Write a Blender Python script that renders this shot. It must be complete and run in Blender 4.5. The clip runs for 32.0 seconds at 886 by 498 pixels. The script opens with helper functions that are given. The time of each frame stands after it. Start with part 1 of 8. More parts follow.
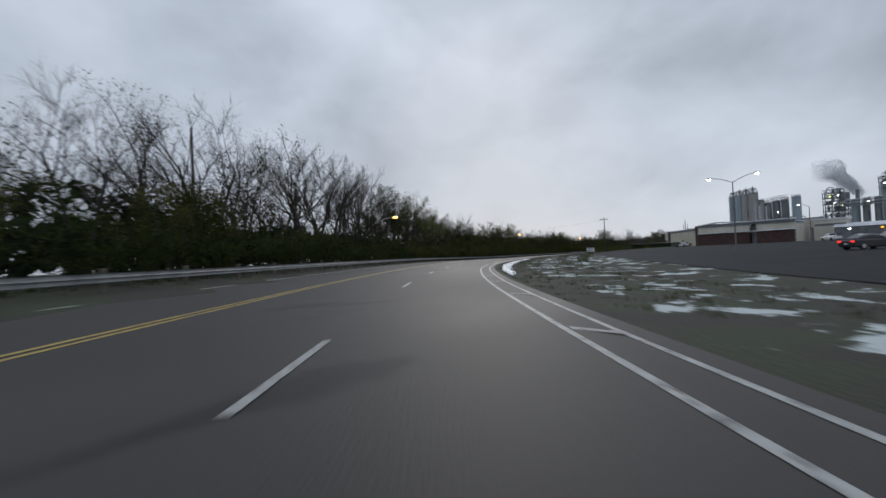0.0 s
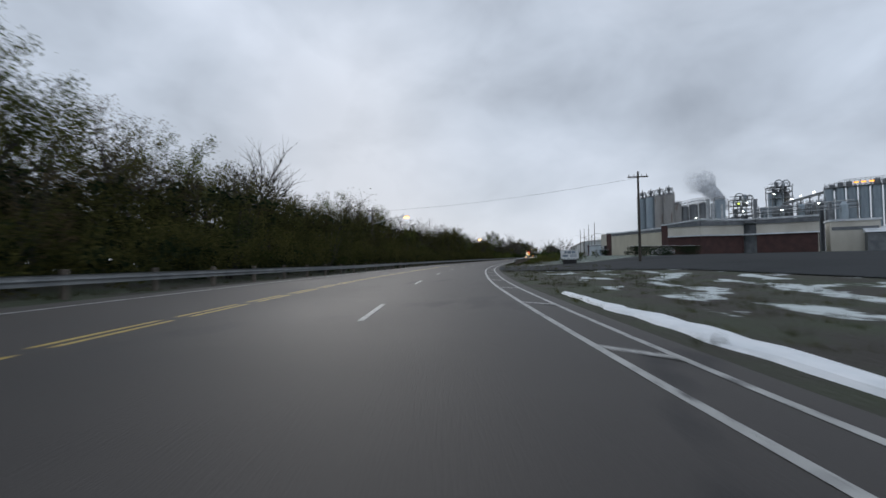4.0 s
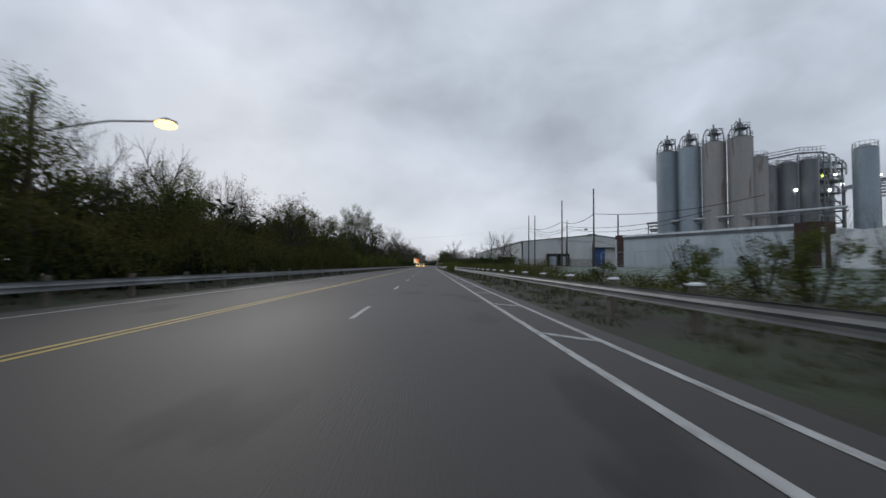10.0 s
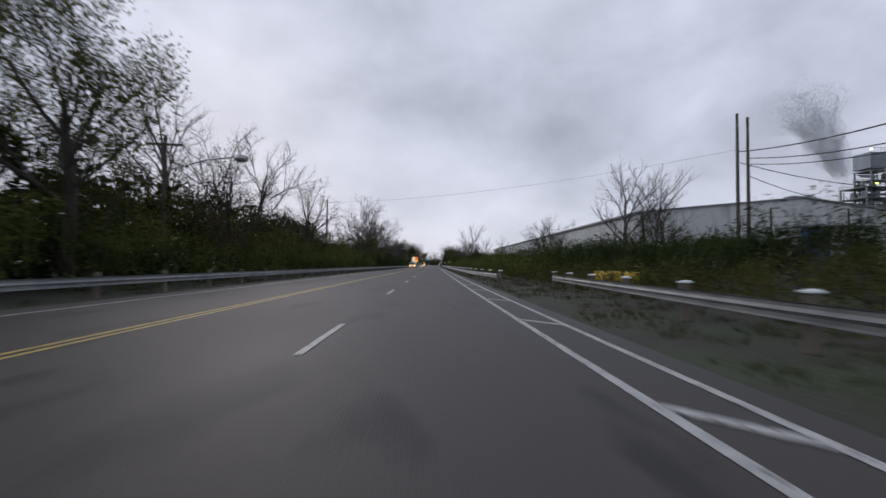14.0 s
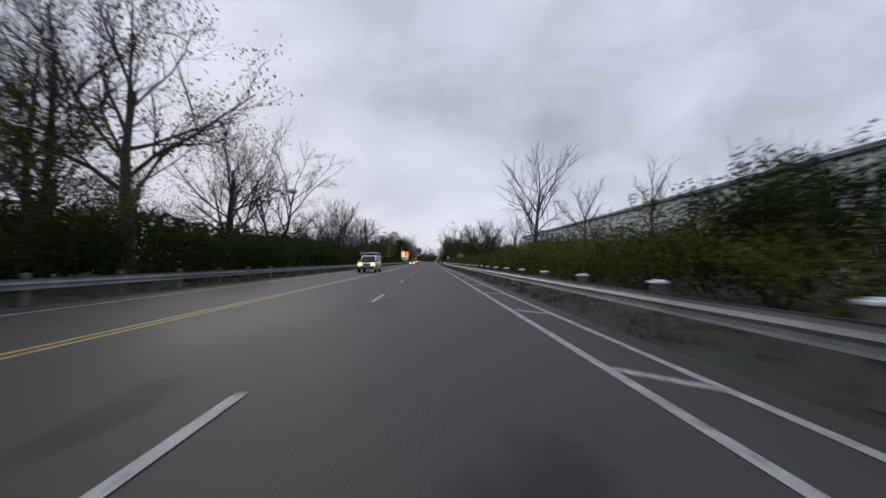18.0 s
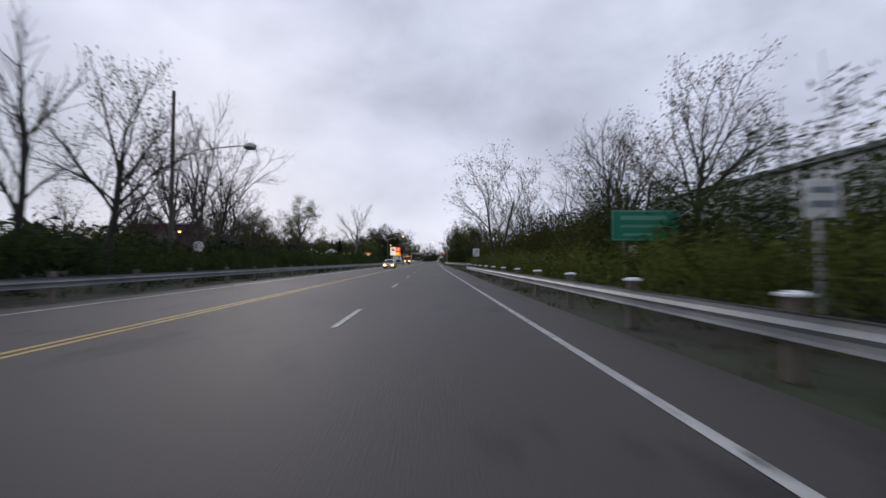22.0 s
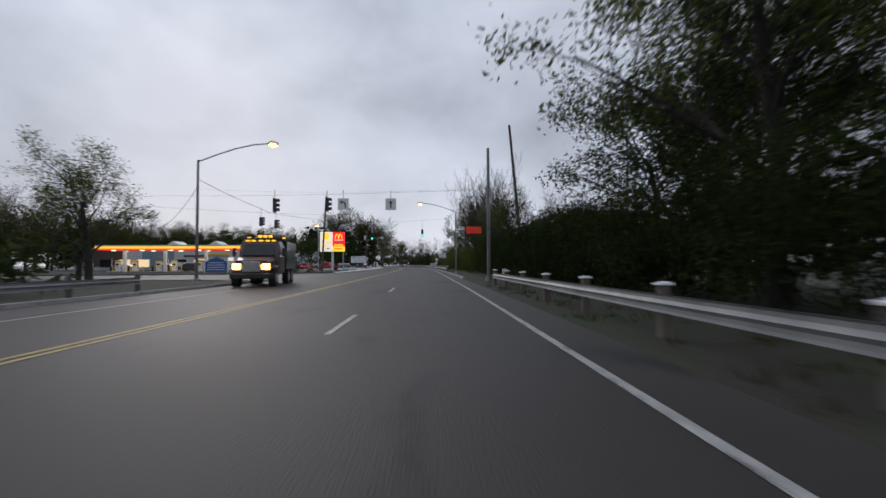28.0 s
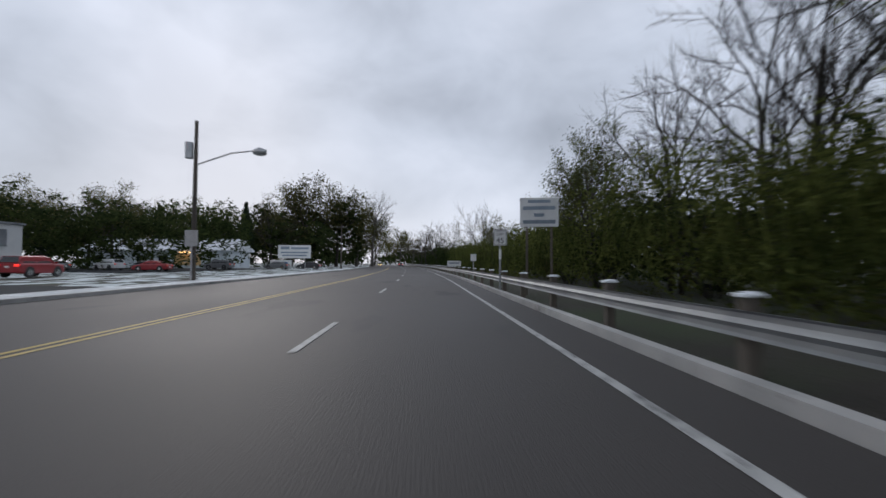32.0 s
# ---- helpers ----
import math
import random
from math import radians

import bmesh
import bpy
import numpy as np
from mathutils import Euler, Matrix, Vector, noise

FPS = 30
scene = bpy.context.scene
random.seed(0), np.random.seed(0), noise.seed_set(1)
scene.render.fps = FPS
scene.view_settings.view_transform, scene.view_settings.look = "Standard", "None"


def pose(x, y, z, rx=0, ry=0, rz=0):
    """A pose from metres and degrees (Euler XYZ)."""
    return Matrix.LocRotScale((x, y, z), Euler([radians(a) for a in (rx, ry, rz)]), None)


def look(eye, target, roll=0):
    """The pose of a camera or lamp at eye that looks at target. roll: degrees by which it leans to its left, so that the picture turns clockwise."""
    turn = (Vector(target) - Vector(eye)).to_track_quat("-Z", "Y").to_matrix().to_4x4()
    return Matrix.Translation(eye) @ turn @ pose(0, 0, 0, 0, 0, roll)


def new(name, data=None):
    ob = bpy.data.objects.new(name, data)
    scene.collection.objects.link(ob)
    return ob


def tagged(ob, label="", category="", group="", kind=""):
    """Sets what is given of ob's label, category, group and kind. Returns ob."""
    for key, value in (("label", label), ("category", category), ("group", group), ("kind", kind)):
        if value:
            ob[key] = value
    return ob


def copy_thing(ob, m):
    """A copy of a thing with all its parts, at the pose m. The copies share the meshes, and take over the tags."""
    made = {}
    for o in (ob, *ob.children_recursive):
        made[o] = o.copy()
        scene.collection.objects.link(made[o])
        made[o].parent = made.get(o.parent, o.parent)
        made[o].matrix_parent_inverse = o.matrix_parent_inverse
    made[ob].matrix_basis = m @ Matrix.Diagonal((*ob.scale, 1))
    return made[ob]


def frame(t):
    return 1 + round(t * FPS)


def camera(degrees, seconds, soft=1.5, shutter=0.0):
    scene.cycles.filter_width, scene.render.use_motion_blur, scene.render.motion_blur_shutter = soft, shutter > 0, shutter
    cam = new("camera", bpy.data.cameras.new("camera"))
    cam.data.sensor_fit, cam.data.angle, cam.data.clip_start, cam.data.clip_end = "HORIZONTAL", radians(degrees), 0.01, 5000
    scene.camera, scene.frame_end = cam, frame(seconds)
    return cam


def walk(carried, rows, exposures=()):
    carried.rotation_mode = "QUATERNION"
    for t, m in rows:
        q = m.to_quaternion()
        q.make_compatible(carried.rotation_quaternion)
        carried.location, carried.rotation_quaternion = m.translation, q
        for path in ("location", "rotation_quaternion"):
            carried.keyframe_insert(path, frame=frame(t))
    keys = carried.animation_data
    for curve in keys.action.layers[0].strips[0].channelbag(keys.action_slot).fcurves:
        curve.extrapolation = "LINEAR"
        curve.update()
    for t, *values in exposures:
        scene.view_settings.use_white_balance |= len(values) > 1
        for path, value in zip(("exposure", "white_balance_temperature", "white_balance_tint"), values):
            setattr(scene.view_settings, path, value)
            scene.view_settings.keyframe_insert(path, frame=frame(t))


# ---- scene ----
cam = camera(90.5, 32.0, soft=1.5, shutter=0.3)
# seconds, x, y, height, pitch, roll, yaw
PATH = [
    (0.0, 50.01, 0.00, 1.23, 1.03, 2.57, 32.43),
    (0.5, 43.94, 9.27, 1.23, 1.05, 2.48, 30.70),
    (1.0, 38.15, 18.74, 1.23, 1.06, 2.40, 28.80),
    (1.5, 32.70, 28.41, 1.23, 1.04, 2.39, 26.72),
    (2.0, 27.61, 38.28, 1.23, 1.05, 2.25, 24.41),
    (2.5, 22.95, 48.36, 1.23, 1.05, 2.01, 21.88),
    (3.0, 18.74, 58.65, 1.23, 1.09, 1.79, 19.29),
    (3.5, 15.00, 69.13, 1.23, 1.14, 1.54, 16.62),
    (4.0, 11.77, 79.78, 1.23, 1.24, 1.14, 13.81),
    (4.5, 9.03, 90.56, 1.23, 1.34, 0.79, 11.27),
    (5.0, 6.75, 101.45, 1.23, 1.43, 0.48, 9.12),
    (5.5, 4.84, 112.40, 1.23, 1.51, 0.18, 7.23),
    (6.0, 3.32, 123.41, 1.23, 1.60, -0.16, 5.21),
    (6.5, 2.16, 134.46, 1.23, 1.73, -0.37, 3.36),
    (7.0, 1.33, 145.53, 1.23, 1.77, -0.36, 1.88),
    (7.5, 0.76, 156.62, 1.23, 1.83, -0.37, 0.69),
    (8.0, 0.39, 167.70, 1.23, 1.96, -0.39, -0.23),
    (8.5, 0.16, 178.80, 1.23, 2.01, -0.27, -0.74),
    (9.0, 0.00, 189.91, 1.23, 2.01, -0.08, -0.97),
    (9.5, -0.12, 201.03, 1.23, 2.08, -0.14, -1.18),
    (10.0, -0.21, 212.16, 1.23, 2.13, -0.27, -1.24),
    (10.5, -0.29, 223.31, 1.23, 2.14, -0.34, -1.23),
    (11.0, -0.38, 234.46, 1.23, 2.12, -0.35, -1.20),
    (11.5, -0.48, 245.63, 1.23, 2.09, -0.35, -1.12),
    (12.0, -0.59, 256.82, 1.23, 2.10, -0.44, -1.13),
    (12.5, -0.70, 268.01, 1.23, 2.15, -0.61, -1.12),
    (13.0, -0.81, 279.22, 1.23, 2.12, -0.57, -1.10),
    (13.5, -0.92, 290.44, 1.23, 2.11, -0.65, -1.06),
    (14.0, -1.05, 301.68, 1.23, 2.07, -0.56, -1.03),
    (14.5, -1.17, 312.94, 1.23, 2.02, -0.44, -1.08),
    (15.0, -1.27, 324.20, 1.23, 1.97, -0.35, -1.21),
    (15.5, -1.34, 335.49, 1.23, 1.92, -0.28, -1.40),
    (16.0, -1.38, 346.78, 1.23, 1.87, -0.22, -1.58),
    (16.5, -1.39, 358.09, 1.23, 1.82, -0.17, -1.67),
    (17.0, -1.40, 369.40, 1.23, 1.75, -0.17, -1.60),
    (17.5, -1.42, 380.71, 1.23, 1.66, -0.18, -1.59),
    (18.0, -1.43, 392.03, 1.23, 1.61, -0.15, -1.64),
    (18.5, -1.42, 403.34, 1.23, 1.57, -0.13, -1.77),
    (19.0, -1.39, 414.66, 1.23, 1.54, -0.11, -1.92),
    (19.5, -1.34, 425.99, 1.23, 1.59, -0.06, -1.87),
    (20.0, -1.32, 437.31, 1.23, 1.68, 0.03, -1.76),
    (20.5, -1.31, 448.64, 1.23, 1.71, 0.08, -1.62),
    (21.0, -1.33, 459.95, 1.23, 1.66, 0.03, -1.57),
    (21.5, -1.35, 471.26, 1.23, 1.59, -0.05, -1.52),
    (22.0, -1.38, 482.56, 1.23, 1.57, -0.16, -1.59),
    (22.5, -1.38, 493.86, 1.23, 1.54, -0.22, -1.71),
    (23.0, -1.37, 505.15, 1.23, 1.52, -0.20, -1.74),
    (23.5, -1.36, 516.43, 1.23, 1.51, -0.17, -1.71),
    (24.0, -1.35, 527.70, 1.23, 1.52, -0.13, -1.73),
    (24.5, -1.33, 538.96, 1.23, 1.56, -0.09, -1.80),
    (25.0, -1.29, 550.20, 1.23, 1.62, -0.05, -2.00),
    (25.5, -1.21, 561.41, 1.23, 1.70, -0.00, -2.19),
    (26.0, -1.09, 572.59, 1.23, 1.76, 0.04, -2.36),
    (26.5, -0.94, 583.75, 1.23, 1.81, 0.08, -2.50),
    (27.0, -0.77, 594.89, 1.23, 1.87, 0.12, -2.59),
    (27.5, -0.59, 606.00, 1.23, 1.92, 0.17, -2.63),
    (28.0, -0.41, 617.09, 1.23, 2.01, 0.24, -2.61),
    (28.5, -0.24, 628.14, 1.23, 2.04, 0.32, -2.47),
    (29.0, -0.11, 639.14, 1.23, 2.14, 0.29, -2.24),
    (29.5, -0.03, 650.09, 1.23, 2.08, 0.14, -2.01),
    (30.0, 0.02, 661.00, 1.23, 1.99, -0.01, -1.80),
    (30.5, 0.02, 671.86, 1.23, 1.95, -0.04, -1.61),
    (31.0, 0.00, 682.66, 1.23, 1.91, -0.14, -1.48),
    (31.5, -0.04, 693.42, 1.23, 1.93, -0.13, -1.40),
    (32.0, -0.10, 704.13, 1.23, 1.89, -0.20, -1.32),
]
BALANCE = ((0.0, -0.12, 6470, 9), (3.0, -0.02, 6400, 8), (6.0, 0.0, 6560, 12), (9.0, 0.0, 6550, 10), (11.0, 0.0, 6640, 9), (13.0, 0.03, 6560, 16), (18.0, 0.06, 6560, 15), (20.0, 0.05, 6520, 17), (22.2, 0.17, 6500, 17),
           (24.0, -0.04, 6400, 7), (25.5, -0.14, 6500, 4), (28.0, 0.0, 6560, 13), (29.5, -0.03, 6330, 8), (31.0, 0.13, 6450, 9), (32.0, 0.1, 6500, 12))
walk(cam, [(t, pose(x, y, z, 90 + pitch, roll, yaw)) for t, x, y, z, pitch, roll, yaw in PATH], BALANCE)


# ---- sky and light: an overcast dawn ----
world = bpy.data.worlds.new("overcast_sky")
scene.world = world
world.use_nodes = True
wn, wl = world.node_tree.nodes, world.node_tree.links
wn.clear()
w_out = wn.new("ShaderNodeOutputWorld")
w_bg = wn.new("ShaderNodeBackground")
w_sky = wn.new("ShaderNodeTexSky")
w_sky.sky_type, w_sky.sun_disc = "NISHITA", False
w_sky.sun_elevation, w_sky.sun_rotation = radians(20), radians(-25)
w_coord = wn.new("ShaderNodeTexCoord")
w_map = wn.new("ShaderNodeMapping")
w_map.inputs["Scale"].default_value = (1.0, 1.0, 1.5)
w_map.inputs["Location"].default_value = (0.35, 0.1, 0.4)
wl.new(w_coord.outputs["Generated"], w_map.inputs["Vector"])


def sky_noise(scale, detail, rough, distort):
    n = wn.new("ShaderNodeTexNoise")
    n.inputs["Scale"].default_value, n.inputs["Detail"].default_value = scale, detail
    n.inputs["Roughness"].default_value, n.inputs["Distortion"].default_value = rough, distort
    wl.new(w_map.outputs["Vector"], n.inputs["Vector"])
    return n.outputs["Fac"]


w_mix = wn.new("ShaderNodeMix")
w_mix.data_type = "FLOAT"
w_mix.inputs[0].default_value = 0.38
wl.new(sky_noise(1.6, 2.0, 0.45, 0.2), w_mix.inputs[2])
wl.new(sky_noise(4.5, 4.0, 0.5, 0.25), w_mix.inputs[3])
w_ramp = wn.new("ShaderNodeValToRGB")
w_ramp.color_ramp.elements[0].position, w_ramp.color_ramp.elements[0].color = 0.36, (0.345, 0.387, 0.458, 1)
w_ramp.color_ramp.elements[1].position, w_ramp.color_ramp.elements[1].color = 0.64, (0.66, 0.722, 0.835, 1)
w_mid = w_ramp.color_ramp.elements.new(0.5)
w_mid.color = (0.512, 0.571, 0.668, 1)
wl.new(w_mix.outputs[0], w_ramp.inputs["Fac"])
w_dim = wn.new("ShaderNodeMix")
w_dim.data_type, w_dim.blend_type = "RGBA", "ADD"
w_dim.inputs[0].default_value = 0.004
wl.new(w_ramp.outputs["Color"], w_dim.inputs[6])
wl.new(w_sky.outputs["Color"], w_dim.inputs[7])
w_sep = wn.new("ShaderNodeSeparateXYZ")
wl.new(w_coord.outputs["Generated"], w_sep.inputs[0])
w_low = wn.new("ShaderNodeMapRange")
w_low.interpolation_type = "SMOOTHSTEP"
w_low.inputs["From Min"].default_value, w_low.inputs["From Max"].default_value = 0.34, 0.04
w_low.inputs["To Min"].default_value, w_low.inputs["To Max"].default_value = 0.0, 1.0
wl.new(w_sep.outputs["Z"], w_low.inputs["Value"])
w_lift = wn.new("ShaderNodeMix")
w_lift.data_type, w_lift.blend_type = "RGBA", "MULTIPLY"
wl.new(w_low.outputs["Result"], w_lift.inputs[0])
wl.new(w_dim.outputs[2], w_lift.inputs[6])
w_lift.inputs[7].default_value = (1.06, 1.04, 1.02, 1)
w_last = w_lift.outputs[2]
for w_dir, w_lo, w_gain in (((0.568, 0.781, 0.259), 0.93, 1.22), ((-0.38, 0.82, 0.42), 0.86, 1.02), ((0.33, 0.82, 0.46), 0.94, 0.9), ((-0.5, 0.855, 0.13), 0.92, 0.84)):
    # a thinner or thicker place in the cloud
    w_dot = wn.new("ShaderNodeVectorMath")
    w_dot.operation = "DOT_PRODUCT"
    w_dot.inputs[1].default_value = w_dir
    wl.new(w_coord.outputs["Generated"], w_dot.inputs[0])
    w_wob = wn.new("ShaderNodeMath")
    w_wob.operation = "MULTIPLY_ADD"
    w_wob.inputs[1].default_value = 0.10
    wl.new(sky_noise(3.2, 3.0, 0.5, 0.3), w_wob.inputs[0])
    wl.new(w_dot.outputs["Value"], w_wob.inputs[2])
    w_spot = wn.new("ShaderNodeMapRange")
    w_spot.interpolation_type = "SMOOTHSTEP"
    w_spot.inputs["From Min"].default_value, w_spot.inputs["From Max"].default_value = w_lo + 0.05, 1.06
    wl.new(w_wob.outputs[0], w_spot.inputs["Value"])
    w_gap = wn.new("ShaderNodeMix")
    w_gap.data_type, w_gap.blend_type = "RGBA", "MULTIPLY"
    wl.new(w_spot.outputs["Result"], w_gap.inputs[0])
    wl.new(w_last, w_gap.inputs[6])
    w_gap.inputs[7].default_value = (w_gain, w_gain, w_gain, 1)
    w_last = w_gap.outputs[2]
wl.new(w_last, w_bg.inputs["Color"])
w_bg.inputs["Strength"].default_value = 1.0
wl.new(w_bg.outputs["Background"], w_out.inputs["Surface"])

sun_data = bpy.data.lights.new("sun", "SUN")
sun_data.energy, sun_data.angle, sun_data.color = 0.5, radians(25), (1.0, 0.95, 0.9)
sun = new("sun", sun_data)
sun.matrix_world = look((0, 0, 60), (30, -62, 35))
scene.view_settings.exposure = 0.0


# ---- materials ----
def mat(name, c1, c2, scale=3.0, rough=0.8, bump=0.2, metal=0.0, fine=40.0, spot=None, spot_at=0.62, vary=0.15, stretch=(1, 1, 1), coat=0.0, spec=0.5):
    """Two-scale mottled surface: c1 to c2 in large patches, fine grain and relief; spot: a third colour in blotches."""
    m = bpy.data.materials.new(name)
    m.use_nodes = True
    nt = m.node_tree
    b = nt.nodes["Principled BSDF"]
    tc = nt.nodes.new("ShaderNodeTexCoord")
    mp = nt.nodes.new("ShaderNodeMapping")
    mp.inputs["Scale"].default_value = stretch
    nt.links.new(tc.outputs["Object"], mp.inputs["Vector"])

    def nz(s, d):
        n = nt.nodes.new("ShaderNodeTexNoise")
        n.inputs["Scale"].default_value, n.inputs["Detail"].default_value = s, d
        nt.links.new(mp.outputs["Vector"], n.inputs["Vector"])
        return n.outputs["Fac"]

    big, small = nz(scale, 4.0), nz(fine, 3.0)
    add = nt.nodes.new("ShaderNodeMath")
    add.operation = "MULTIPLY_ADD"
    add.inputs[1].default_value = 0.35
    nt.links.new(small, add.inputs[0])
    nt.links.new(big, add.inputs[2])
    ramp = nt.nodes.new("ShaderNodeValToRGB")
    ramp.color_ramp.elements[0].position, ramp.color_ramp.elements[0].color = 0.48, (*c1, 1)
    ramp.color_ramp.elements[1].position, ramp.color_ramp.elements[1].color = 0.86, (*c2, 1)
    nt.links.new(add.outputs[0], ramp.inputs["Fac"])
    col = ramp.outputs["Color"]
    if spot:
        sp = nt.nodes.new("ShaderNodeValToRGB")
        sp.color_ramp.elements[0].position, sp.color_ramp.elements[1].position = spot_at, spot_at + 0.06
        nt.links.new(nz(scale * 2.3, 6.0), sp.inputs["Fac"])
        mx = nt.nodes.new("ShaderNodeMix")
        mx.data_type = "RGBA"
        nt.links.new(sp.outputs["Color"], mx.inputs[0])
        nt.links.new(col, mx.inputs[6])
        mx.inputs[7].default_value = (*spot, 1)
        col = mx.outputs[2]
    if vary:
        oi = nt.nodes.new("ShaderNodeObjectInfo")
        mr = nt.nodes.new("ShaderNodeMapRange")
        mr.inputs["To Min"].default_value, mr.inputs["To Max"].default_value = 1 - vary, 1 + vary
        nt.links.new(oi.outputs["Random"], mr.inputs["Value"])
        hs = nt.nodes.new("ShaderNodeHueSaturation")
        nt.links.new(mr.outputs["Result"], hs.inputs["Value"])
        nt.links.new(col, hs.inputs["Color"])
        col = hs.outputs["Color"]
    nt.links.new(col, b.inputs["Base Color"])
    rr = nt.nodes.new("ShaderNodeMapRange")
    rr.inputs["To Min"].default_value, rr.inputs["To Max"].default_value = max(0.02, rough - 0.12), min(1, rough + 0.1)
    nt.links.new(big, rr.inputs["Value"])
    nt.links.new(rr.outputs["Result"], b.inputs["Roughness"])
    b.inputs["Metallic"].default_value = metal
    b.inputs["Coat Weight"].default_value = coat
    b.inputs["Specular IOR Level"].default_value = spec
    if bump:
        bp = nt.nodes.new("ShaderNodeBump")
        bp.inputs["Strength"].default_value, bp.inputs["Distance"].default_value = bump, 0.02
        nt.links.new(small, bp.inputs["Height"])
        nt.links.new(bp.outputs["Normal"], b.inputs["Normal"])
    return m


def glow(name, colour, strength):
    m = bpy.data.materials.new(name)
    m.use_nodes = True
    b = m.node_tree.nodes["Principled BSDF"]
    b.inputs["Base Color"].default_value = (*colour, 1)
    b.inputs["Emission Color"].default_value = (*colour, 1)
    b.inputs["Emission Strength"].default_value = strength
    return m


def leafy(name, c1, c2):
    """Leaves: each leaf its own shade, a little light shining through."""
    m = bpy.data.materials.new(name)
    m.use_nodes = True
    nt = m.node_tree
    b = nt.nodes["Principled BSDF"]
    g = nt.nodes.new("ShaderNodeNewGeometry")
    r = nt.nodes.new("ShaderNodeValToRGB")
    r.color_ramp.elements[0].color, r.color_ramp.elements[1].color = (*c1, 1), (*c2, 1)
    nt.links.new(g.outputs["Random Per Island"], r.inputs["Fac"])
    oi = nt.nodes.new("ShaderNodeObjectInfo")
    mr = nt.nodes.new("ShaderNodeMapRange")
    mr.inputs["To Min"].default_value, mr.inputs["To Max"].default_value = 0.7, 1.3
    nt.links.new(oi.outputs["Random"], mr.inputs["Value"])
    hs = nt.nodes.new("ShaderNodeHueSaturation")
    nt.links.new(mr.outputs["Result"], hs.inputs["Value"])
    tc = nt.nodes.new("ShaderNodeTexCoord")
    nz = nt.nodes.new("ShaderNodeTexNoise")
    nz.inputs["Scale"].default_value, nz.inputs["Detail"].default_value = 0.45, 3.0
    nt.links.new(tc.outputs["Object"], nz.inputs["Vector"])
    patch = nt.nodes.new("ShaderNodeValToRGB")
    patch.color_ramp.elements[0].position, patch.color_ramp.elements[0].color = 0.35, (0.62, 0.62, 0.55, 1)
    patch.color_ramp.elements[1].position, patch.color_ramp.elements[1].color = 0.65, (1.3, 1.15, 0.95, 1)
    nt.links.new(nz.outputs["Fac"], patch.inputs["Fac"])
    mul = nt.nodes.new("ShaderNodeMix")
    mul.data_type, mul.blend_type = "RGBA", "MULTIPLY"
    mul.inputs[0].default_value = 1.0
    nt.links.new(r.outputs["Color"], mul.inputs[6])
    nt.links.new(patch.outputs["Color"], mul.inputs[7])
    nt.links.new(mul.outputs[2], hs.inputs["Color"])
    nt.links.new(hs.outputs["Color"], b.inputs["Base Color"])
    b.inputs["Roughness"].default_value = 0.9
    b.inputs["Specular IOR Level"].default_value = 0.06
    tr, mxs = nt.nodes.new("ShaderNodeBsdfTranslucent"), nt.nodes.new("ShaderNodeMixShader")
    mxs.inputs[0].default_value = 0.42
    nt.links.new(hs.outputs["Color"], tr.inputs["Color"])
    nt.links.new(b.outputs[0], mxs.inputs[1])
    nt.links.new(tr.outputs[0], mxs.inputs[2])
    nt.links.new(mxs.outputs[0], nt.nodes["Material Output"].inputs["Surface"])
    return m


M_ASPHALT = mat("asphalt", (0.038, 0.034, 0.032), (0.062, 0.056, 0.052), 0.25, 0.62, 0.5, fine=55, spot=(0.027, 0.025, 0.025), spot_at=0.6, vary=0, spec=0.25, stretch=(1, 0.35, 1))
M_LOT = mat("parking_asphalt", (0.020, 0.023, 0.025), (0.038, 0.042, 0.045), 0.12, 0.85, 0.3, fine=30, spot=(0.08, 0.09, 0.09), spot_at=0.74, vary=0, spec=0.1)
M_WHITE_LINE = mat("white_road_paint", (0.28, 0.28, 0.27), (0.48, 0.48, 0.46), 3.0, 0.6, 0.2, fine=60, spot=(0.08, 0.08, 0.08), spot_at=0.57, vary=0)
M_YELLOW_LINE = mat("yellow_road_paint", (0.36, 0.25, 0.05), (0.5, 0.36, 0.08), 3.0, 0.6, 0.2, fine=60, spot=(0.09, 0.08, 0.06), spot_at=0.58, vary=0)
M_CONCRETE = mat("kerb_concrete", (0.27, 0.27, 0.26), (0.42, 0.41, 0.39), 1.2, 0.85, 0.3, fine=35, spot=(0.12, 0.12, 0.11), spot_at=0.64)
M_SNOW = mat("wet_snow", (0.72, 0.76, 0.79), (0.88, 0.9, 0.92), 4.0, 0.55, 0.8, fine=18, vary=0.04)
M_STEEL = mat("galvanised_steel", (0.30, 0.32, 0.33), (0.45, 0.46, 0.47), 2.0, 0.5, 0.1, metal=0.7, fine=20)
M_MAST = mat("dull_mast_steel", (0.12, 0.125, 0.13), (0.20, 0.205, 0.21), 1.5, 0.6, 0.1, metal=0.3, fine=16)
M_RAIL = mat("weathered_guard_rail", (0.17, 0.18, 0.19), (0.29, 0.30, 0.30), 1.0, 0.5, 0.15, metal=0.6, fine=14)
M_POST = mat("weathered_post_wood", (0.09, 0.075, 0.06), (0.17, 0.145, 0.12), 2.0, 0.9, 0.5, fine=25, stretch=(1, 1, 0.2))
M_POLE = mat("creosoted_pole_wood", (0.045, 0.038, 0.032), (0.10, 0.085, 0.07), 2.0, 0.9, 0.5, fine=25, stretch=(1, 1, 0.15))
M_BARK = mat("bark", (0.022, 0.019, 0.017), (0.055, 0.048, 0.042), 2.5, 0.95, 0.6, fine=18, stretch=(1, 1, 0.3), vary=0.3)
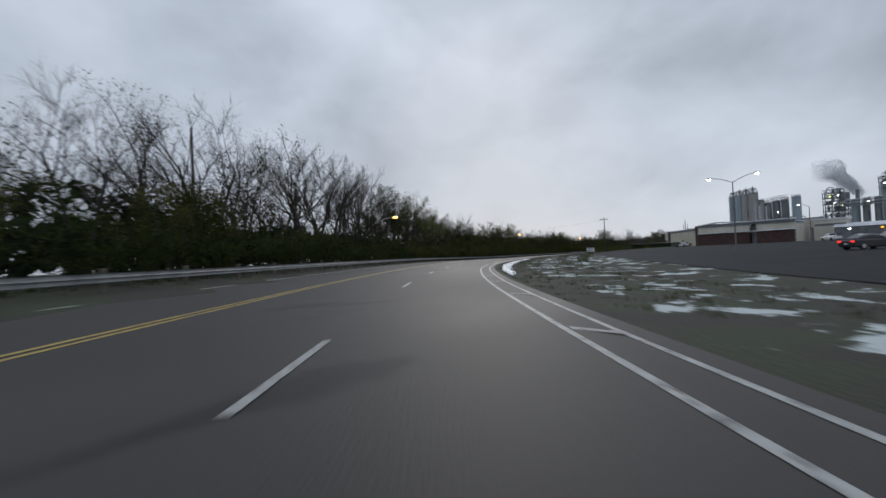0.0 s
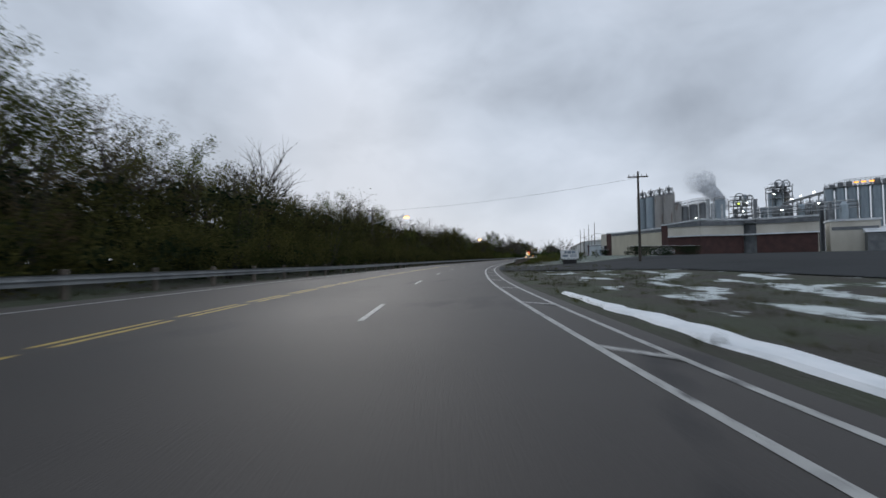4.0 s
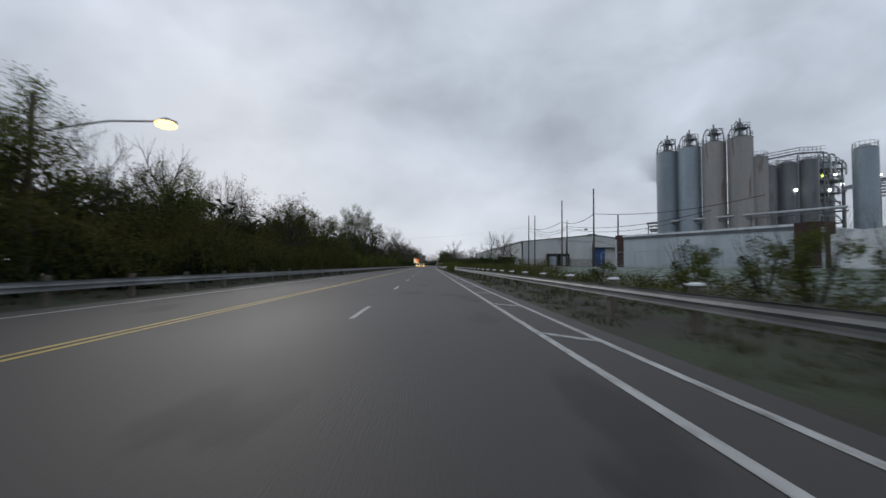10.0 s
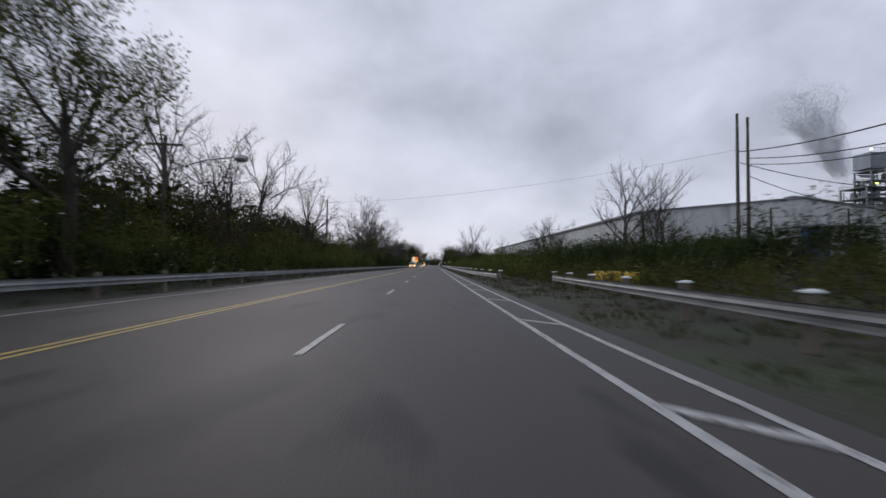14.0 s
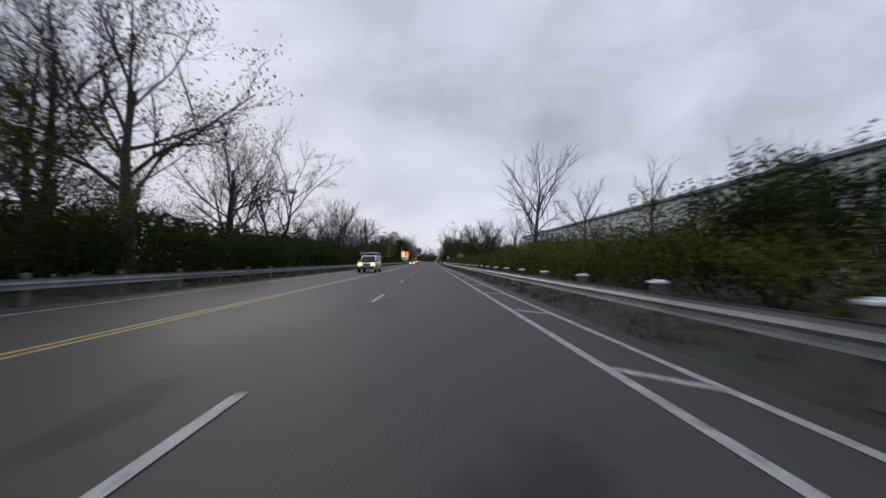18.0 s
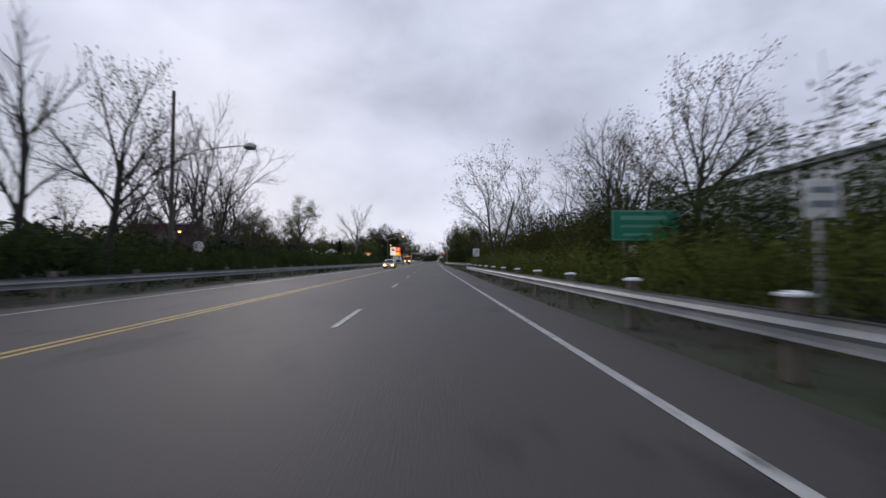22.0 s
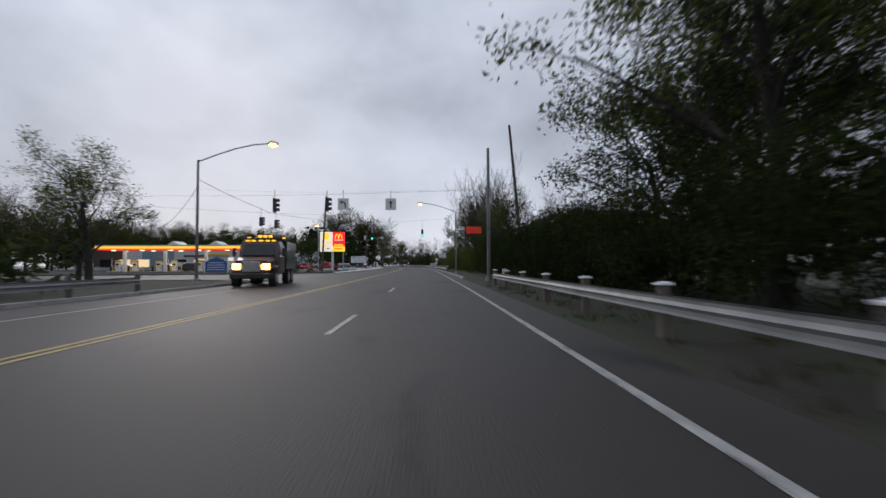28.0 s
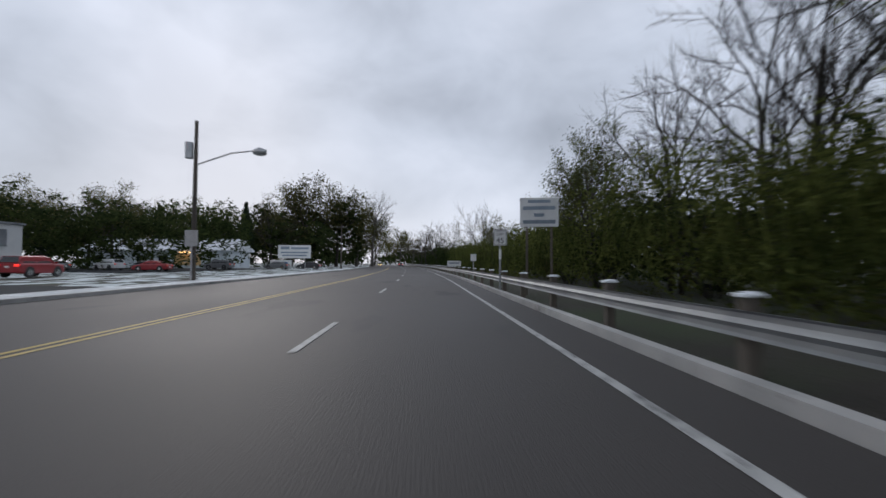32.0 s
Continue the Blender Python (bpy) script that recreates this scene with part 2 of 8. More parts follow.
M_BARK_PALE = mat("pale_bark", (0.055, 0.05, 0.045), (0.13, 0.12, 0.11), 2.5, 0.95, 0.6, fine=18, stretch=(1, 1, 0.3), vary=0.25)
M_LEAF_DARK = leafy("dark_green_leaves", (0.020, 0.034, 0.014), (0.053, 0.077, 0.029))
M_LEAF_FRESH = leafy("fresh_spring_leaves", (0.046, 0.066, 0.021), (0.118, 0.146, 0.048))
M_LEAF_OLIVE = leafy("olive_spring_leaves", (0.046, 0.054, 0.021), (0.112, 0.118, 0.046))
M_GRASS = leafy("wet_grass_blades", (0.034, 0.040, 0.016), (0.075, 0.080, 0.032))
M_LEAF_BUD = leafy("russet_buds", (0.050, 0.042, 0.030), (0.105, 0.092, 0.055))
M_LEAF_GREY = leafy("grey_green_buds", (0.055, 0.058, 0.035), (0.12, 0.12, 0.075))
# needles of spruces and clipped bushes; deep thickets use it as painted shade
M_NEEDLE_AND_SHADE = leafy("conifer_needles", (0.012, 0.022, 0.014), (0.03, 0.05, 0.03))
M_DARK = mat("black_plastic", (0.012, 0.012, 0.013), (0.022, 0.022, 0.023), 6, 0.5, 0.1)
M_RUBBER = mat("tyre_rubber", (0.014, 0.014, 0.014), (0.03, 0.03, 0.03), 6, 0.85, 0.2)
M_WIRE = mat("black_cable", (0.012, 0.012, 0.013), (0.02, 0.02, 0.02), 6, 0.6, 0)
M_TAN = mat("tan_wall_panel", (0.45, 0.41, 0.32), (0.56, 0.52, 0.42), 0.35, 0.8, 0.12, fine=12, stretch=(1, 1, 0.3), vary=0.04)
M_CREAM = mat("cream_wall_panel", (0.50, 0.47, 0.40), (0.62, 0.59, 0.52), 0.35, 0.8, 0.12, fine=12, stretch=(1, 1, 0.3), vary=0.04)
M_MAROON = mat("maroon_brick", (0.050, 0.026, 0.024), (0.085, 0.042, 0.038), 0.8, 0.85, 0.3, fine=9, vary=0.06)
M_PALEBLUE = mat("pale_blue_siding", (0.42, 0.47, 0.50), (0.55, 0.60, 0.63), 0.5, 0.7, 0.1, fine=10, stretch=(1, 1, 0.2), vary=0.03)
M_ROOF = mat("dark_roof_edge", (0.10, 0.11, 0.12), (0.2, 0.21, 0.22), 0.8, 0.6, 0.1, fine=12)
M_ROOF_SNOW = mat("snow_dusted_roof", (0.5, 0.53, 0.55), (0.78, 0.80, 0.82), 0.5, 0.7, 0.3, fine=8)
M_WAREHOUSE = mat("pale_warehouse_cladding", (0.44, 0.46, 0.46), (0.58, 0.60, 0.59), 0.15, 0.7, 0.15, fine=6, stretch=(1, 1, 0.15), spot=(0.34, 0.36, 0.35), spot_at=0.64, vary=0.03)
M_SILO_GREY = mat("blue_grey_silo_steel", (0.24, 0.29, 0.33), (0.37, 0.43, 0.47), 0.35, 0.55, 0.1, metal=0.15, fine=7, stretch=(1, 1, 0.15), spot=(0.19, 0.21, 0.23), spot_at=0.66)
M_SILO_STAIN = mat("stained_silo_concrete", (0.255, 0.245, 0.235), (0.375, 0.365, 0.35), 0.3, 0.8, 0.2, fine=7, stretch=(1, 1, 0.12), spot=(0.20, 0.165, 0.145), spot_at=0.6)
M_PIPE = mat("pipework_steel", (0.13, 0.14, 0.15), (0.24, 0.25, 0.26), 1.0, 0.5, 0.1, metal=0.5)
M_BLUE = mat("blue_painted_steel", (0.015, 0.07, 0.22), (0.03, 0.11, 0.30), 1.0, 0.5, 0.1)
M_YELLOW = mat("yellow_painted_steel", (0.62, 0.40, 0.02), (0.75, 0.50, 0.04), 2.0, 0.5, 0.1)
M_SIGN_WHITE = mat("white_sign_face", (0.62, 0.63, 0.62), (0.74, 0.75, 0.74), 2.0, 0.45, 0.02, vary=0.03)
M_SIGN_BACK = mat("bare_sign_metal", (0.30, 0.31, 0.31), (0.42, 0.43, 0.43), 2.0, 0.5, 0.05, metal=0.4)
M_SIGN_GREEN = mat("green_sign_face", (0.0, 0.15, 0.085), (0.01, 0.20, 0.115), 2.0, 0.4, 0.02)
M_SIGN_DULL = mat("dull_green_white_lettering", (0.10, 0.30, 0.22), (0.13, 0.34, 0.26), 2.0, 0.5, 0.02)
M_SIGN_AMBER = mat("amber_sign_face", (0.72, 0.33, 0.01), (0.85, 0.42, 0.02), 2.0, 0.4, 0.02)
M_SIGN_RED = mat("fluorescent_red_sign_cloth", (0.90, 0.045, 0.015), (1.0, 0.075, 0.025), 3.0, 0.6, 0.1)
M_INK = mat("black_sign_ink", (0.02, 0.02, 0.02), (0.04, 0.04, 0.04), 4, 0.6, 0)
M_GREY_INK = mat("grey_blue_sign_ink", (0.18, 0.23, 0.28), (0.26, 0.31, 0.36), 4, 0.6, 0)
M_GLASS = mat("dark_window_glass", (0.012, 0.014, 0.016), (0.02, 0.022, 0.025), 2, 0.08, 0, vary=0)
M_CHROME = mat("chrome_trim", (0.5, 0.5, 0.5), (0.6, 0.6, 0.6), 3, 0.2, 0, metal=1.0)
M_GLOW_SODIUM = glow("sodium_lamp_glow", (1.0, 0.44, 0.11), 7.0)
M_GLOW_WARM = glow("warm_lamp_glow", (1.0, 0.58, 0.22), 3.2)
M_GLOW_WHITE = glow("white_lamp_glow", (0.95, 1.0, 0.95), 6.0)
M_GLOW_CANOPY = glow("canopy_downlight_glow", (1.0, 0.86, 0.62), 2.2)
M_GLOW_GREEN = glow("green_signal_glow", (0.02, 0.62, 0.31), 2.4)
M_GLOW_HEAD = glow("headlamp_glow", (1.0, 0.55, 0.13), 6.0)
M_GLOW_RED = glow("tail_lamp_glow", (1.0, 0.03, 0.02), 1.6)
M_GLOW_LIME = glow("lime_floodlight_glow", (0.75, 1.0, 0.12), 3.0)
M_GLOW_AMBER = glow("amber_marker_glow", (1.0, 0.38, 0.02), 2.2)
M_GLOW_SIGN_Y = glow("lit_yellow_panel", (1.0, 0.62, 0.03), 0.9)
M_GLOW_SIGN_R = glow("lit_red_panel", (0.85, 0.02, 0.03), 0.75)
M_GLOW_SIGN_W = glow("lit_white_panel", (0.92, 0.84, 0.70), 0.62)
M_GLOW_BAND = glow("lit_amber_stripe", (1.0, 0.34, 0.02), 0.85)
M_GLOW_ROOM = glow("lit_shop_window", (1.0, 0.72, 0.42), 0.7)


# ---- geometry helpers ----
class Geo:
    """Collects vertices and faces of one mesh."""

    def __init__(self):
        self.v, self.f = [], []

    def add(self, vs, fs):
        k = len(self.v)
        self.v.extend([tuple(p) for p in vs])
        self.f.extend([tuple(i + k for i in q) for q in fs])
        return self

    def box(self, c, s, rz=0.0, bevel=0.0):
        x, y, z = s[0] / 2, s[1] / 2, s[2] / 2
        b = min(bevel, x * 0.45, y * 0.45, z * 0.45)
        m = Matrix.Translation(c) @ Matrix.Rotation(radians(rz), 4, "Z")
        if b <= 0:
            vs = [(i * x, j * y, k * z) for k in (-1, 1) for j in (-1, 1) for i in (-1, 1)]
            fs = [(0, 2, 3, 1), (4, 5, 7, 6), (0, 1, 5, 4), (2, 6, 7, 3), (0, 4, 6, 2), (1, 3, 7, 5)]
            return self.add([m @ Vector(p) for p in vs], fs)
        bm = bmesh.new()
        bmesh.ops.create_cube(bm, size=1, matrix=Matrix.Diagonal((*s, 1)))
        bmesh.ops.bevel(bm, geom=bm.edges[:], offset=b, segments=1, affect="EDGES")
        bm.verts.index_update()
        vs, fs = [m @ p.co for p in bm.verts], [[p.index for p in q.verts] for q in bm.faces]
        bm.free()
        return self.add(vs, fs)

    def tube(self, pts, radii, n=6, cap=True):
        """A tapering tube through pts."""
        pts = [Vector(p) for p in pts]
        vs, fs = [], []
        for i, p in enumerate(pts):
            d = (pts[min(i + 1, len(pts) - 1)] - pts[max(i - 1, 0)])
            d = d.normalized() if d.length > 1e-9 else Vector((0, 0, 1))
            a = d.orthogonal().normalized() if abs(d.z) < 0.95 else Vector((1, 0, 0)).cross(d).normalized()
            b = d.cross(a)
            r = radii[i] if isinstance(radii, (list, tuple)) else radii
            for k in range(n):
                t = 2 * math.pi * k / n
                vs.append(p + (a * math.cos(t) + b * math.sin(t)) * r)
        for i in range(len(pts) - 1):
            for k in range(n):
                q = (k + 1) % n
                fs.append((i * n + k, i * n + q, (i + 1) * n + q, (i + 1) * n + k))
        if cap:
            fs.append(tuple(range(n - 1, -1, -1)))
            fs.append(tuple((len(pts) - 1) * n + k for k in range(n)))
        return self.add(vs, fs)

    def disc_prism(self, c, axis, r, depth, n=20):
        c, axis = Vector(c), Vector(axis).normalized()
        return self.tube([c - axis * depth / 2, c + axis * depth / 2], r, n)

    def prism(self, outline, origin, u, w, depth):
        """A flat outline (2D points on axes u, w) made thick along u x w."""
        o, u, w = Vector(origin), Vector(u), Vector(w)
        nrm = u.cross(w).normalized() * depth
        n = len(outline)
        front = [o + u * p[0] + w * p[1] + nrm for p in outline]
        back = [o + u * p[0] + w * p[1] for p in outline]
        fs = [tuple(range(n)), tuple(range(2 * n - 1, n - 1, -1))]
        fs += [(i, i + n, (i + 1) % n + n, (i + 1) % n) for i in range(n)]
        return self.add(front + back, fs)

    def mesh(self, name):
        me = bpy.data.meshes.new(name)
        me.from_pydata(self.v, [], self.f)
        me.update()
        return me


def part(name, geo, material, parent, label="", smooth=False):
    me = geo.mesh(name)
    me.materials.append(material)
    if smooth:
        me.polygons.foreach_set("use_smooth", [True] * len(me.polygons))
    ob = new(name, me)
    ob.parent = parent
    if label:
        ob["label"] = label
    return ob


def share(name, me, m, parent):
    ob = new(name, me)
    ob.matrix_basis = m
    ob.parent = parent
    return ob


def thing(name, label, category, at=(0, 0, 0), rz=0.0, group="", kind=""):
    ob = new(name)
    ob.empty_display_size = 0.3
    ob.matrix_basis = pose(*at, 0, 0, rz)
    return tagged(ob, label, category, group, kind)


def single(name, geo, material, label, category="", kind="", at=(0, 0, 0), rz=0.0, group="", smooth=False):
    """A thing that is one mesh."""
    ob = part(name, geo, material, None, smooth=smooth)
    ob.matrix_basis = pose(*at, 0, 0, rz)
    return tagged(ob, label, category, group, kind)


# ---- the line of the road ----
AXIS = [(92, -60), (72, -32), (50, 0), (38.2, 18.7), (27.6, 38.3), (18.7, 58.7), (11.8, 79.8), (6.75, 101.5), (3.3, 123.4), (1.3, 145.5),
        (0.4, 167.7), (0, 190), (-0.4, 234), (-0.8, 279), (-1.27, 324), (-1.4, 369), (-1.37, 437), (-1.37, 505), (-1.3, 550), (-0.77, 595),
        (-0.1, 639), (0, 682), (-0.1, 704), (-0.9, 740), (-3.2, 785), (-9, 850), (-20, 930), (-46, 1070), (-90, 1260)]
AY = np.array([p[1] for p in AXIS], float)
AXX = np.array([p[0] for p in AXIS], float)
FINE_Y = np.arange(-60, 1260.1, 1.0)
_x = np.interp(FINE_Y, AY, AXX)
for _ in range(3):
    _x[5:-5] = np.convolve(_x, np.ones(11) / 11, "valid")
FINE_X = _x
FINE_S = np.gradient(FINE_X, FINE_Y)


def bank(y):
    return 0.042 * min(1.0, max(0.0, (122.0 - y) / 55.0))


def R(y, n, z=0.0):
    """The place n metres to the right of the lane's middle, abreast of y, at height z over the road."""
    x, s = float(np.interp(y, FINE_Y, FINE_X)), float(np.interp(y, FINE_Y, FINE_S))
    k = 1 / math.hypot(1, s)
    return Vector((x + n * k, y - n * s * k, z - n * bank(y)))


def heading(y):
    """Degrees by which the road points left of +y."""
    return -math.degrees(math.atan(float(np.interp(y, FINE_Y, FINE_S))))


def strip(y0, y1, n0, n1, z, step=6.0, thick=0.0):
    """A ribbon along the road; n0, n1 numbers or functions of y."""
    g = Geo()
    k = max(1, int(round((y1 - y0) / step)))
    a = n0 if callable(n0) else (lambda y: n0)
    b = n1 if callable(n1) else (lambda y: n1)
    for i in range(k + 1):
        y = y0 + (y1 - y0) * i / k
        g.v += [tuple(R(y, a(y), z)), tuple(R(y, b(y), z))]
        if thick:
            g.v += [tuple(R(y, a(y), z - thick)), tuple(R(y, b(y), z - thick))]
    c = 4 if thick else 2
    for i in range(k):
        p, q = i * c, (i + 1) * c
        g.f.append((p, p + 1, q + 1, q))
        if thick:
            g.f += [(p + 2, p, q, q + 2), (p + 1, p + 3, q + 3, q + 1)]
    if thick:
        g.f += [(2, 3, 1, 0), (k * c, k * c + 1, k * c + 3, k * c + 2)]
    return g


# ---- ground, road and its markings ----
def ground_height(x, y):
    yy = min(max(y, -58), 1258)
    n = x - float(np.interp(yy, FINE_Y, FINE_X))
    fade = 1 - min(1.0, max(0.0, (abs(n) - 16) / 25))
    z = -0.07 - n * bank(yy) * fade
    if n < -14:
        z += 0.6 * min(1.0, (-n - 14) / 14) * max(0.0, min(1.0, (630 - y) / 30))
    if n > 8 and 20 < y < 400:
        # the plant stands on slightly higher ground
        k = min(1.0, (n - 8) / 18)
        z += k * k * (3 - 2 * k) * float(np.interp(y, [20, 100, 150, 230, 330, 372, 400], [0, 0.35, 0.95, 1.2, 1.15, 1.35, 0]))
    return z


xs = [-3000, -1200, -500, -260, -150] + list(np.arange(-100, 150, 4.0)) + [200, 300, 600, 1400, 3000]
ys = [-2000, -700, -250, -120] + list(np.arange(-60, 960, 5.0)) + [1000, 1080, 1200, 1500, 2200, 4000]
g = Geo()
g.v = [(x, y, ground_height(x, y)) for y in ys for x in xs]
w = len(xs)
g.f = [(j * w + i, j * w + i + 1, (j + 1) * w + i + 1, (j + 1) * w + i) for j in range(len(ys) - 1) for i in range(w - 1)]


def ground_material():
    m = bpy.data.materials.new("wet_grass_and_snow")
    m.use_nodes = True
    nt = m.node_tree
    b = nt.nodes["Principled BSDF"]
    tc = nt.nodes.new("ShaderNodeTexCoord")

    def nz(s, d, stretch=(1, 1, 1)):
        mp = nt.nodes.new("ShaderNodeMapping")
        mp.inputs["Scale"].default_value = stretch
        nt.links.new(tc.outputs["Object"], mp.inputs["Vector"])
        n = nt.nodes.new("ShaderNodeTexNoise")
        n.inputs["Scale"].default_value, n.inputs["Detail"].default_value = s, d
        nt.links.new(mp.outputs["Vector"], n.inputs["Vector"])
        return n.outputs["Fac"]

    grass = nt.nodes.new("ShaderNodeValToRGB")
    e = grass.color_ramp.elements
    e[0].position, e[0].color = 0.38, (0.030, 0.026, 0.019, 1)
    e[1].position, e[1].color = 0.66, (0.030, 0.044, 0.016, 1)
    nt.links.new(nz(0.35, 6), grass.inputs["Fac"])
    fine = nz(9.0, 5)
    # snow lies in drifts, more of it on the plant's side and on the shop fronts' lawns
    sep = nt.nodes.new("ShaderNodeSeparateXYZ")
    nt.links.new(tc.outputs["Object"], sep.inputs[0])

    def ramp_of(sock, lo, hi):
        r = nt.nodes.new("ShaderNodeMapRange")
        r.interpolation_type = "SMOOTHSTEP"
        r.inputs["From Min"].default_value, r.inputs["From Max"].default_value = lo, hi
        nt.links.new(sock, r.inputs["Value"])
        return r.outputs["Result"]

    def math_of(op, p, q):
        k = nt.nodes.new("ShaderNodeMath")
        k.operation = op
        for i, s in enumerate((p, q)):
            if isinstance(s, (int, float)):
                k.inputs[i].default_value = s
            else:
                nt.links.new(s, k.inputs[i])
        return k.outputs[0]

    bend = math_of("MULTIPLY", math_of("POWER", math_of("MAXIMUM", math_of("DIVIDE", math_of("SUBTRACT", 190, sep.outputs["Y"]), 190), 0), 2.5), 50)
    plant = math_of("MULTIPLY", ramp_of(math_of("SUBTRACT", sep.outputs["X"], bend), 2, 8), ramp_of(sep.outputs["Y"], 180, 150))
    lawn = math_of("MULTIPLY", ramp_of(sep.outputs["X"], -11, -13), ramp_of(sep.outputs["Y"], 695, 715))
    amount = math_of("MAXIMUM", plant, math_of("MULTIPLY", lawn, 1.25))
    drift = math_of("ADD", nz(0.55, 9, (1, 0.5, 1)), math_of("MULTIPLY", nz(3.0, 6), 0.25))
    level = math_of("ADD", drift, math_of("MULTIPLY", amount, 0.30))
    snow = ramp_of(level, 0.975, 1.04)
    mx = nt.nodes.new("ShaderNodeMix")
    mx.data_type = "RGBA"
    nt.links.new(snow, mx.inputs[0])
    nt.links.new(grass.outputs["Color"], mx.inputs[6])
    mx.inputs[7].default_value = (0.55, 0.60, 0.60, 1)
    # thin frost over the plant's lawn
    frost = math_of("MULTIPLY", math_of("MULTIPLY", ramp_of(sep.outputs["X"], 9, 15), ramp_of(sep.outputs["Y"], 146, 154)), math_of("MULTIPLY", ramp_of(sep.outputs["Y"], 330, 250), ramp_of(nz(0.8, 7), 0.3, 0.62)))
    fx = nt.nodes.new("ShaderNodeMix")
    fx.data_type = "RGBA"
    nt.links.new(math_of("MULTIPLY", frost, 0.8), fx.inputs[0])
    nt.links.new(mx.outputs[2], fx.inputs[6])
    fx.inputs[7].default_value = (0.185, 0.235, 0.21, 1)
    nt.links.new(fx.outputs[2], b.inputs["Base Color"])
    b.inputs["Roughness"].default_value = 0.9
    bp = nt.nodes.new("ShaderNodeBump")
    bp.inputs["Strength"].default_value, bp.inputs["Distance"].default_value = 0.8, 0.08
    nt.links.new(fine, bp.inputs["Height"])
    nt.links.new(bp.outputs["Normal"], b.inputs["Normal"])
    return m


M_GROUND = ground_material()
single("ground", g, M_GROUND, "rough grass verge with patches of wet snow", "ground", kind="structure")


def snow_strip(label, y0, y1, n0, n1, seed):
    """A thin bank of wet snow beside the road, with a ragged edge."""
    g, rows = Geo(), []
    ys = np.arange(y0, y1, 0.6)
    for y in ys:
        w_ = math.sin(math.pi * (y - y0) / (y1 - y0)) ** 0.4
        a = n0 + 0.25 * noise.noise(Vector((y * 0.7, seed, 0)))
        b = a + max(0.05, (n1 - n0) * w_ * (0.75 + 0.5 * noise.noise(Vector((y * 0.35, seed, 4))) + 0.35 * noise.noise(Vector((y * 1.3, seed, 9)))))
        row = []
        for k in range(7):
            q = R(float(y), a + (b - a) * k / 6)
            h = 0.06 * math.sin(math.pi * k / 6) + 0.02 * noise.noise(Vector((q.x * 1.5, q.y * 1.5, 2)))
            row.append((q.x, q.y, ground_height(q.x, q.y) + (0.035 + h if 0 < k < 6 else -0.03)))
        rows.append(row)
    for i in range(len(rows) - 1):
        for k in range(6):
            g.add([rows[i][k], rows[i][k + 1], rows[i + 1][k + 1], rows[i + 1][k]], [(0, 1, 2, 3)])
    return single("snow_bank", g, M_SNOW, label, "snow", kind="stuff")


def right_edge(y):
    return 3.3 if y < 505 else (3.3 + min(1.0, (y - 505) / 25) * 0.5 if y < 600 else 3.0)


snow_strip("bank of wet snow along the inside of the bend", 26, 96, 4.0, 5.7, 3)


def left_edge(y):
    k = min(1.0, max(0.0, (y - 560) / 60))
    return -10.6 - 1.5 * k


road = single("road", strip(-60, 1255, left_edge, right_edge, 0.0, 3.0, thick=0.2), M_ASPHALT, "wet grey asphalt of a four-lane road", "road", kind="structure")
# side street by the signals
g = Geo()
for i in range(13):
    x = -11.5 - i * 9
    wd = 9 + max(0, 6 - i * 5)
    c = 667 - i * 0.8
    g.v += [(x, c - wd, -0.015), (x, c + wd, -0.015)]
g.f = [(2 * i, 2 * i + 1, 2 * i + 3, 2 * i + 2) for i in range(12)]
single("side_street", g, M_ASPHALT, "asphalt side street meeting the main road", "road", kind="structure")


def marking(name, geo, material, label):
    tagged(part(name, geo, material, road, label))


marking("right_edge_line", strip(-60, 1200, 1.92, 2.05, 0.006, 3), M_WHITE_LINE, "worn white edge line")
marking("shoulder_line", strip(-60, 470, 2.75, 2.87, 0.006, 3), M_WHITE_LINE, "worn white line along the shoulder")
marking("left_edge_line", strip(-60, 640, -9.55, -9.42, 0.006, 3), M_WHITE_LINE, "worn white edge line")
for off in (-5.42, -5.66):
    marking("centre_line", strip(-60, 1200, off, off + 0.11, 0.006, 3), M_YELLOW_LINE, "worn yellow centre line")
rung = Geo().box((0, 0, 0.003), (0.16, 1.15, 0.006), 42).mesh("hatch_bar")
rung.materials.append(M_WHITE_LINE)
y = -6.0
while y < 470:
    p = R(y, 2.4, 0.006)
    share("hatch_bar", rung, pose(*p, 0, 0, heading(y)), road)
    y += 6.1
dash = Geo().box((0, 0, 0.003), (0.12, 3.05, 0.006)).mesh("lane_dash")
dash.materials.append(M_WHITE_LINE)
y = -8.0
while y < 1000:
    for n in (-1.78,):
        if not 645 < y < 690:
            share("lane_dash", dash, pose(*R(y, n, 0.006), 0, 0, heading(y)), road)
    y += 12.2


# ---- kerbs and pavements by the filling station ----
def kerb(name, y0, y1, n, label):
    t = thing(name, label, "kerb", kind="structure")
    y = y0
    while y < y1 - 0.1:
        e = min(y + 3.0, y1)
        part("kerb_stone", strip(y + 0.01, e - 0.01, n - 0.2, n, 0.14, 3, thick=0.2), M_CONCRETE, t)
        y = e
    return t


kerb("kerb", 686, 900, -12.1, "grey concrete kerb beside the filling station")
kerb("kerb", 618, 652, -12.1, "grey concrete kerb before the side street")
single("pavement", strip(686, 800, -14.3, -12.32, 0.12, 4, thick=0.3), mat("snowy_pavement", (0.34, 0.36, 0.36), (0.52, 0.54, 0.54), 0.7, 0.8, 0.3, fine=12, spot=(0.75, 0.78, 0.8), spot_at=0.55), "pavement half covered with thin snow", "pavement", kind="structure")
kerb("kerb", 655, 900, 3.25, "low concrete kerb under the right guard rail")


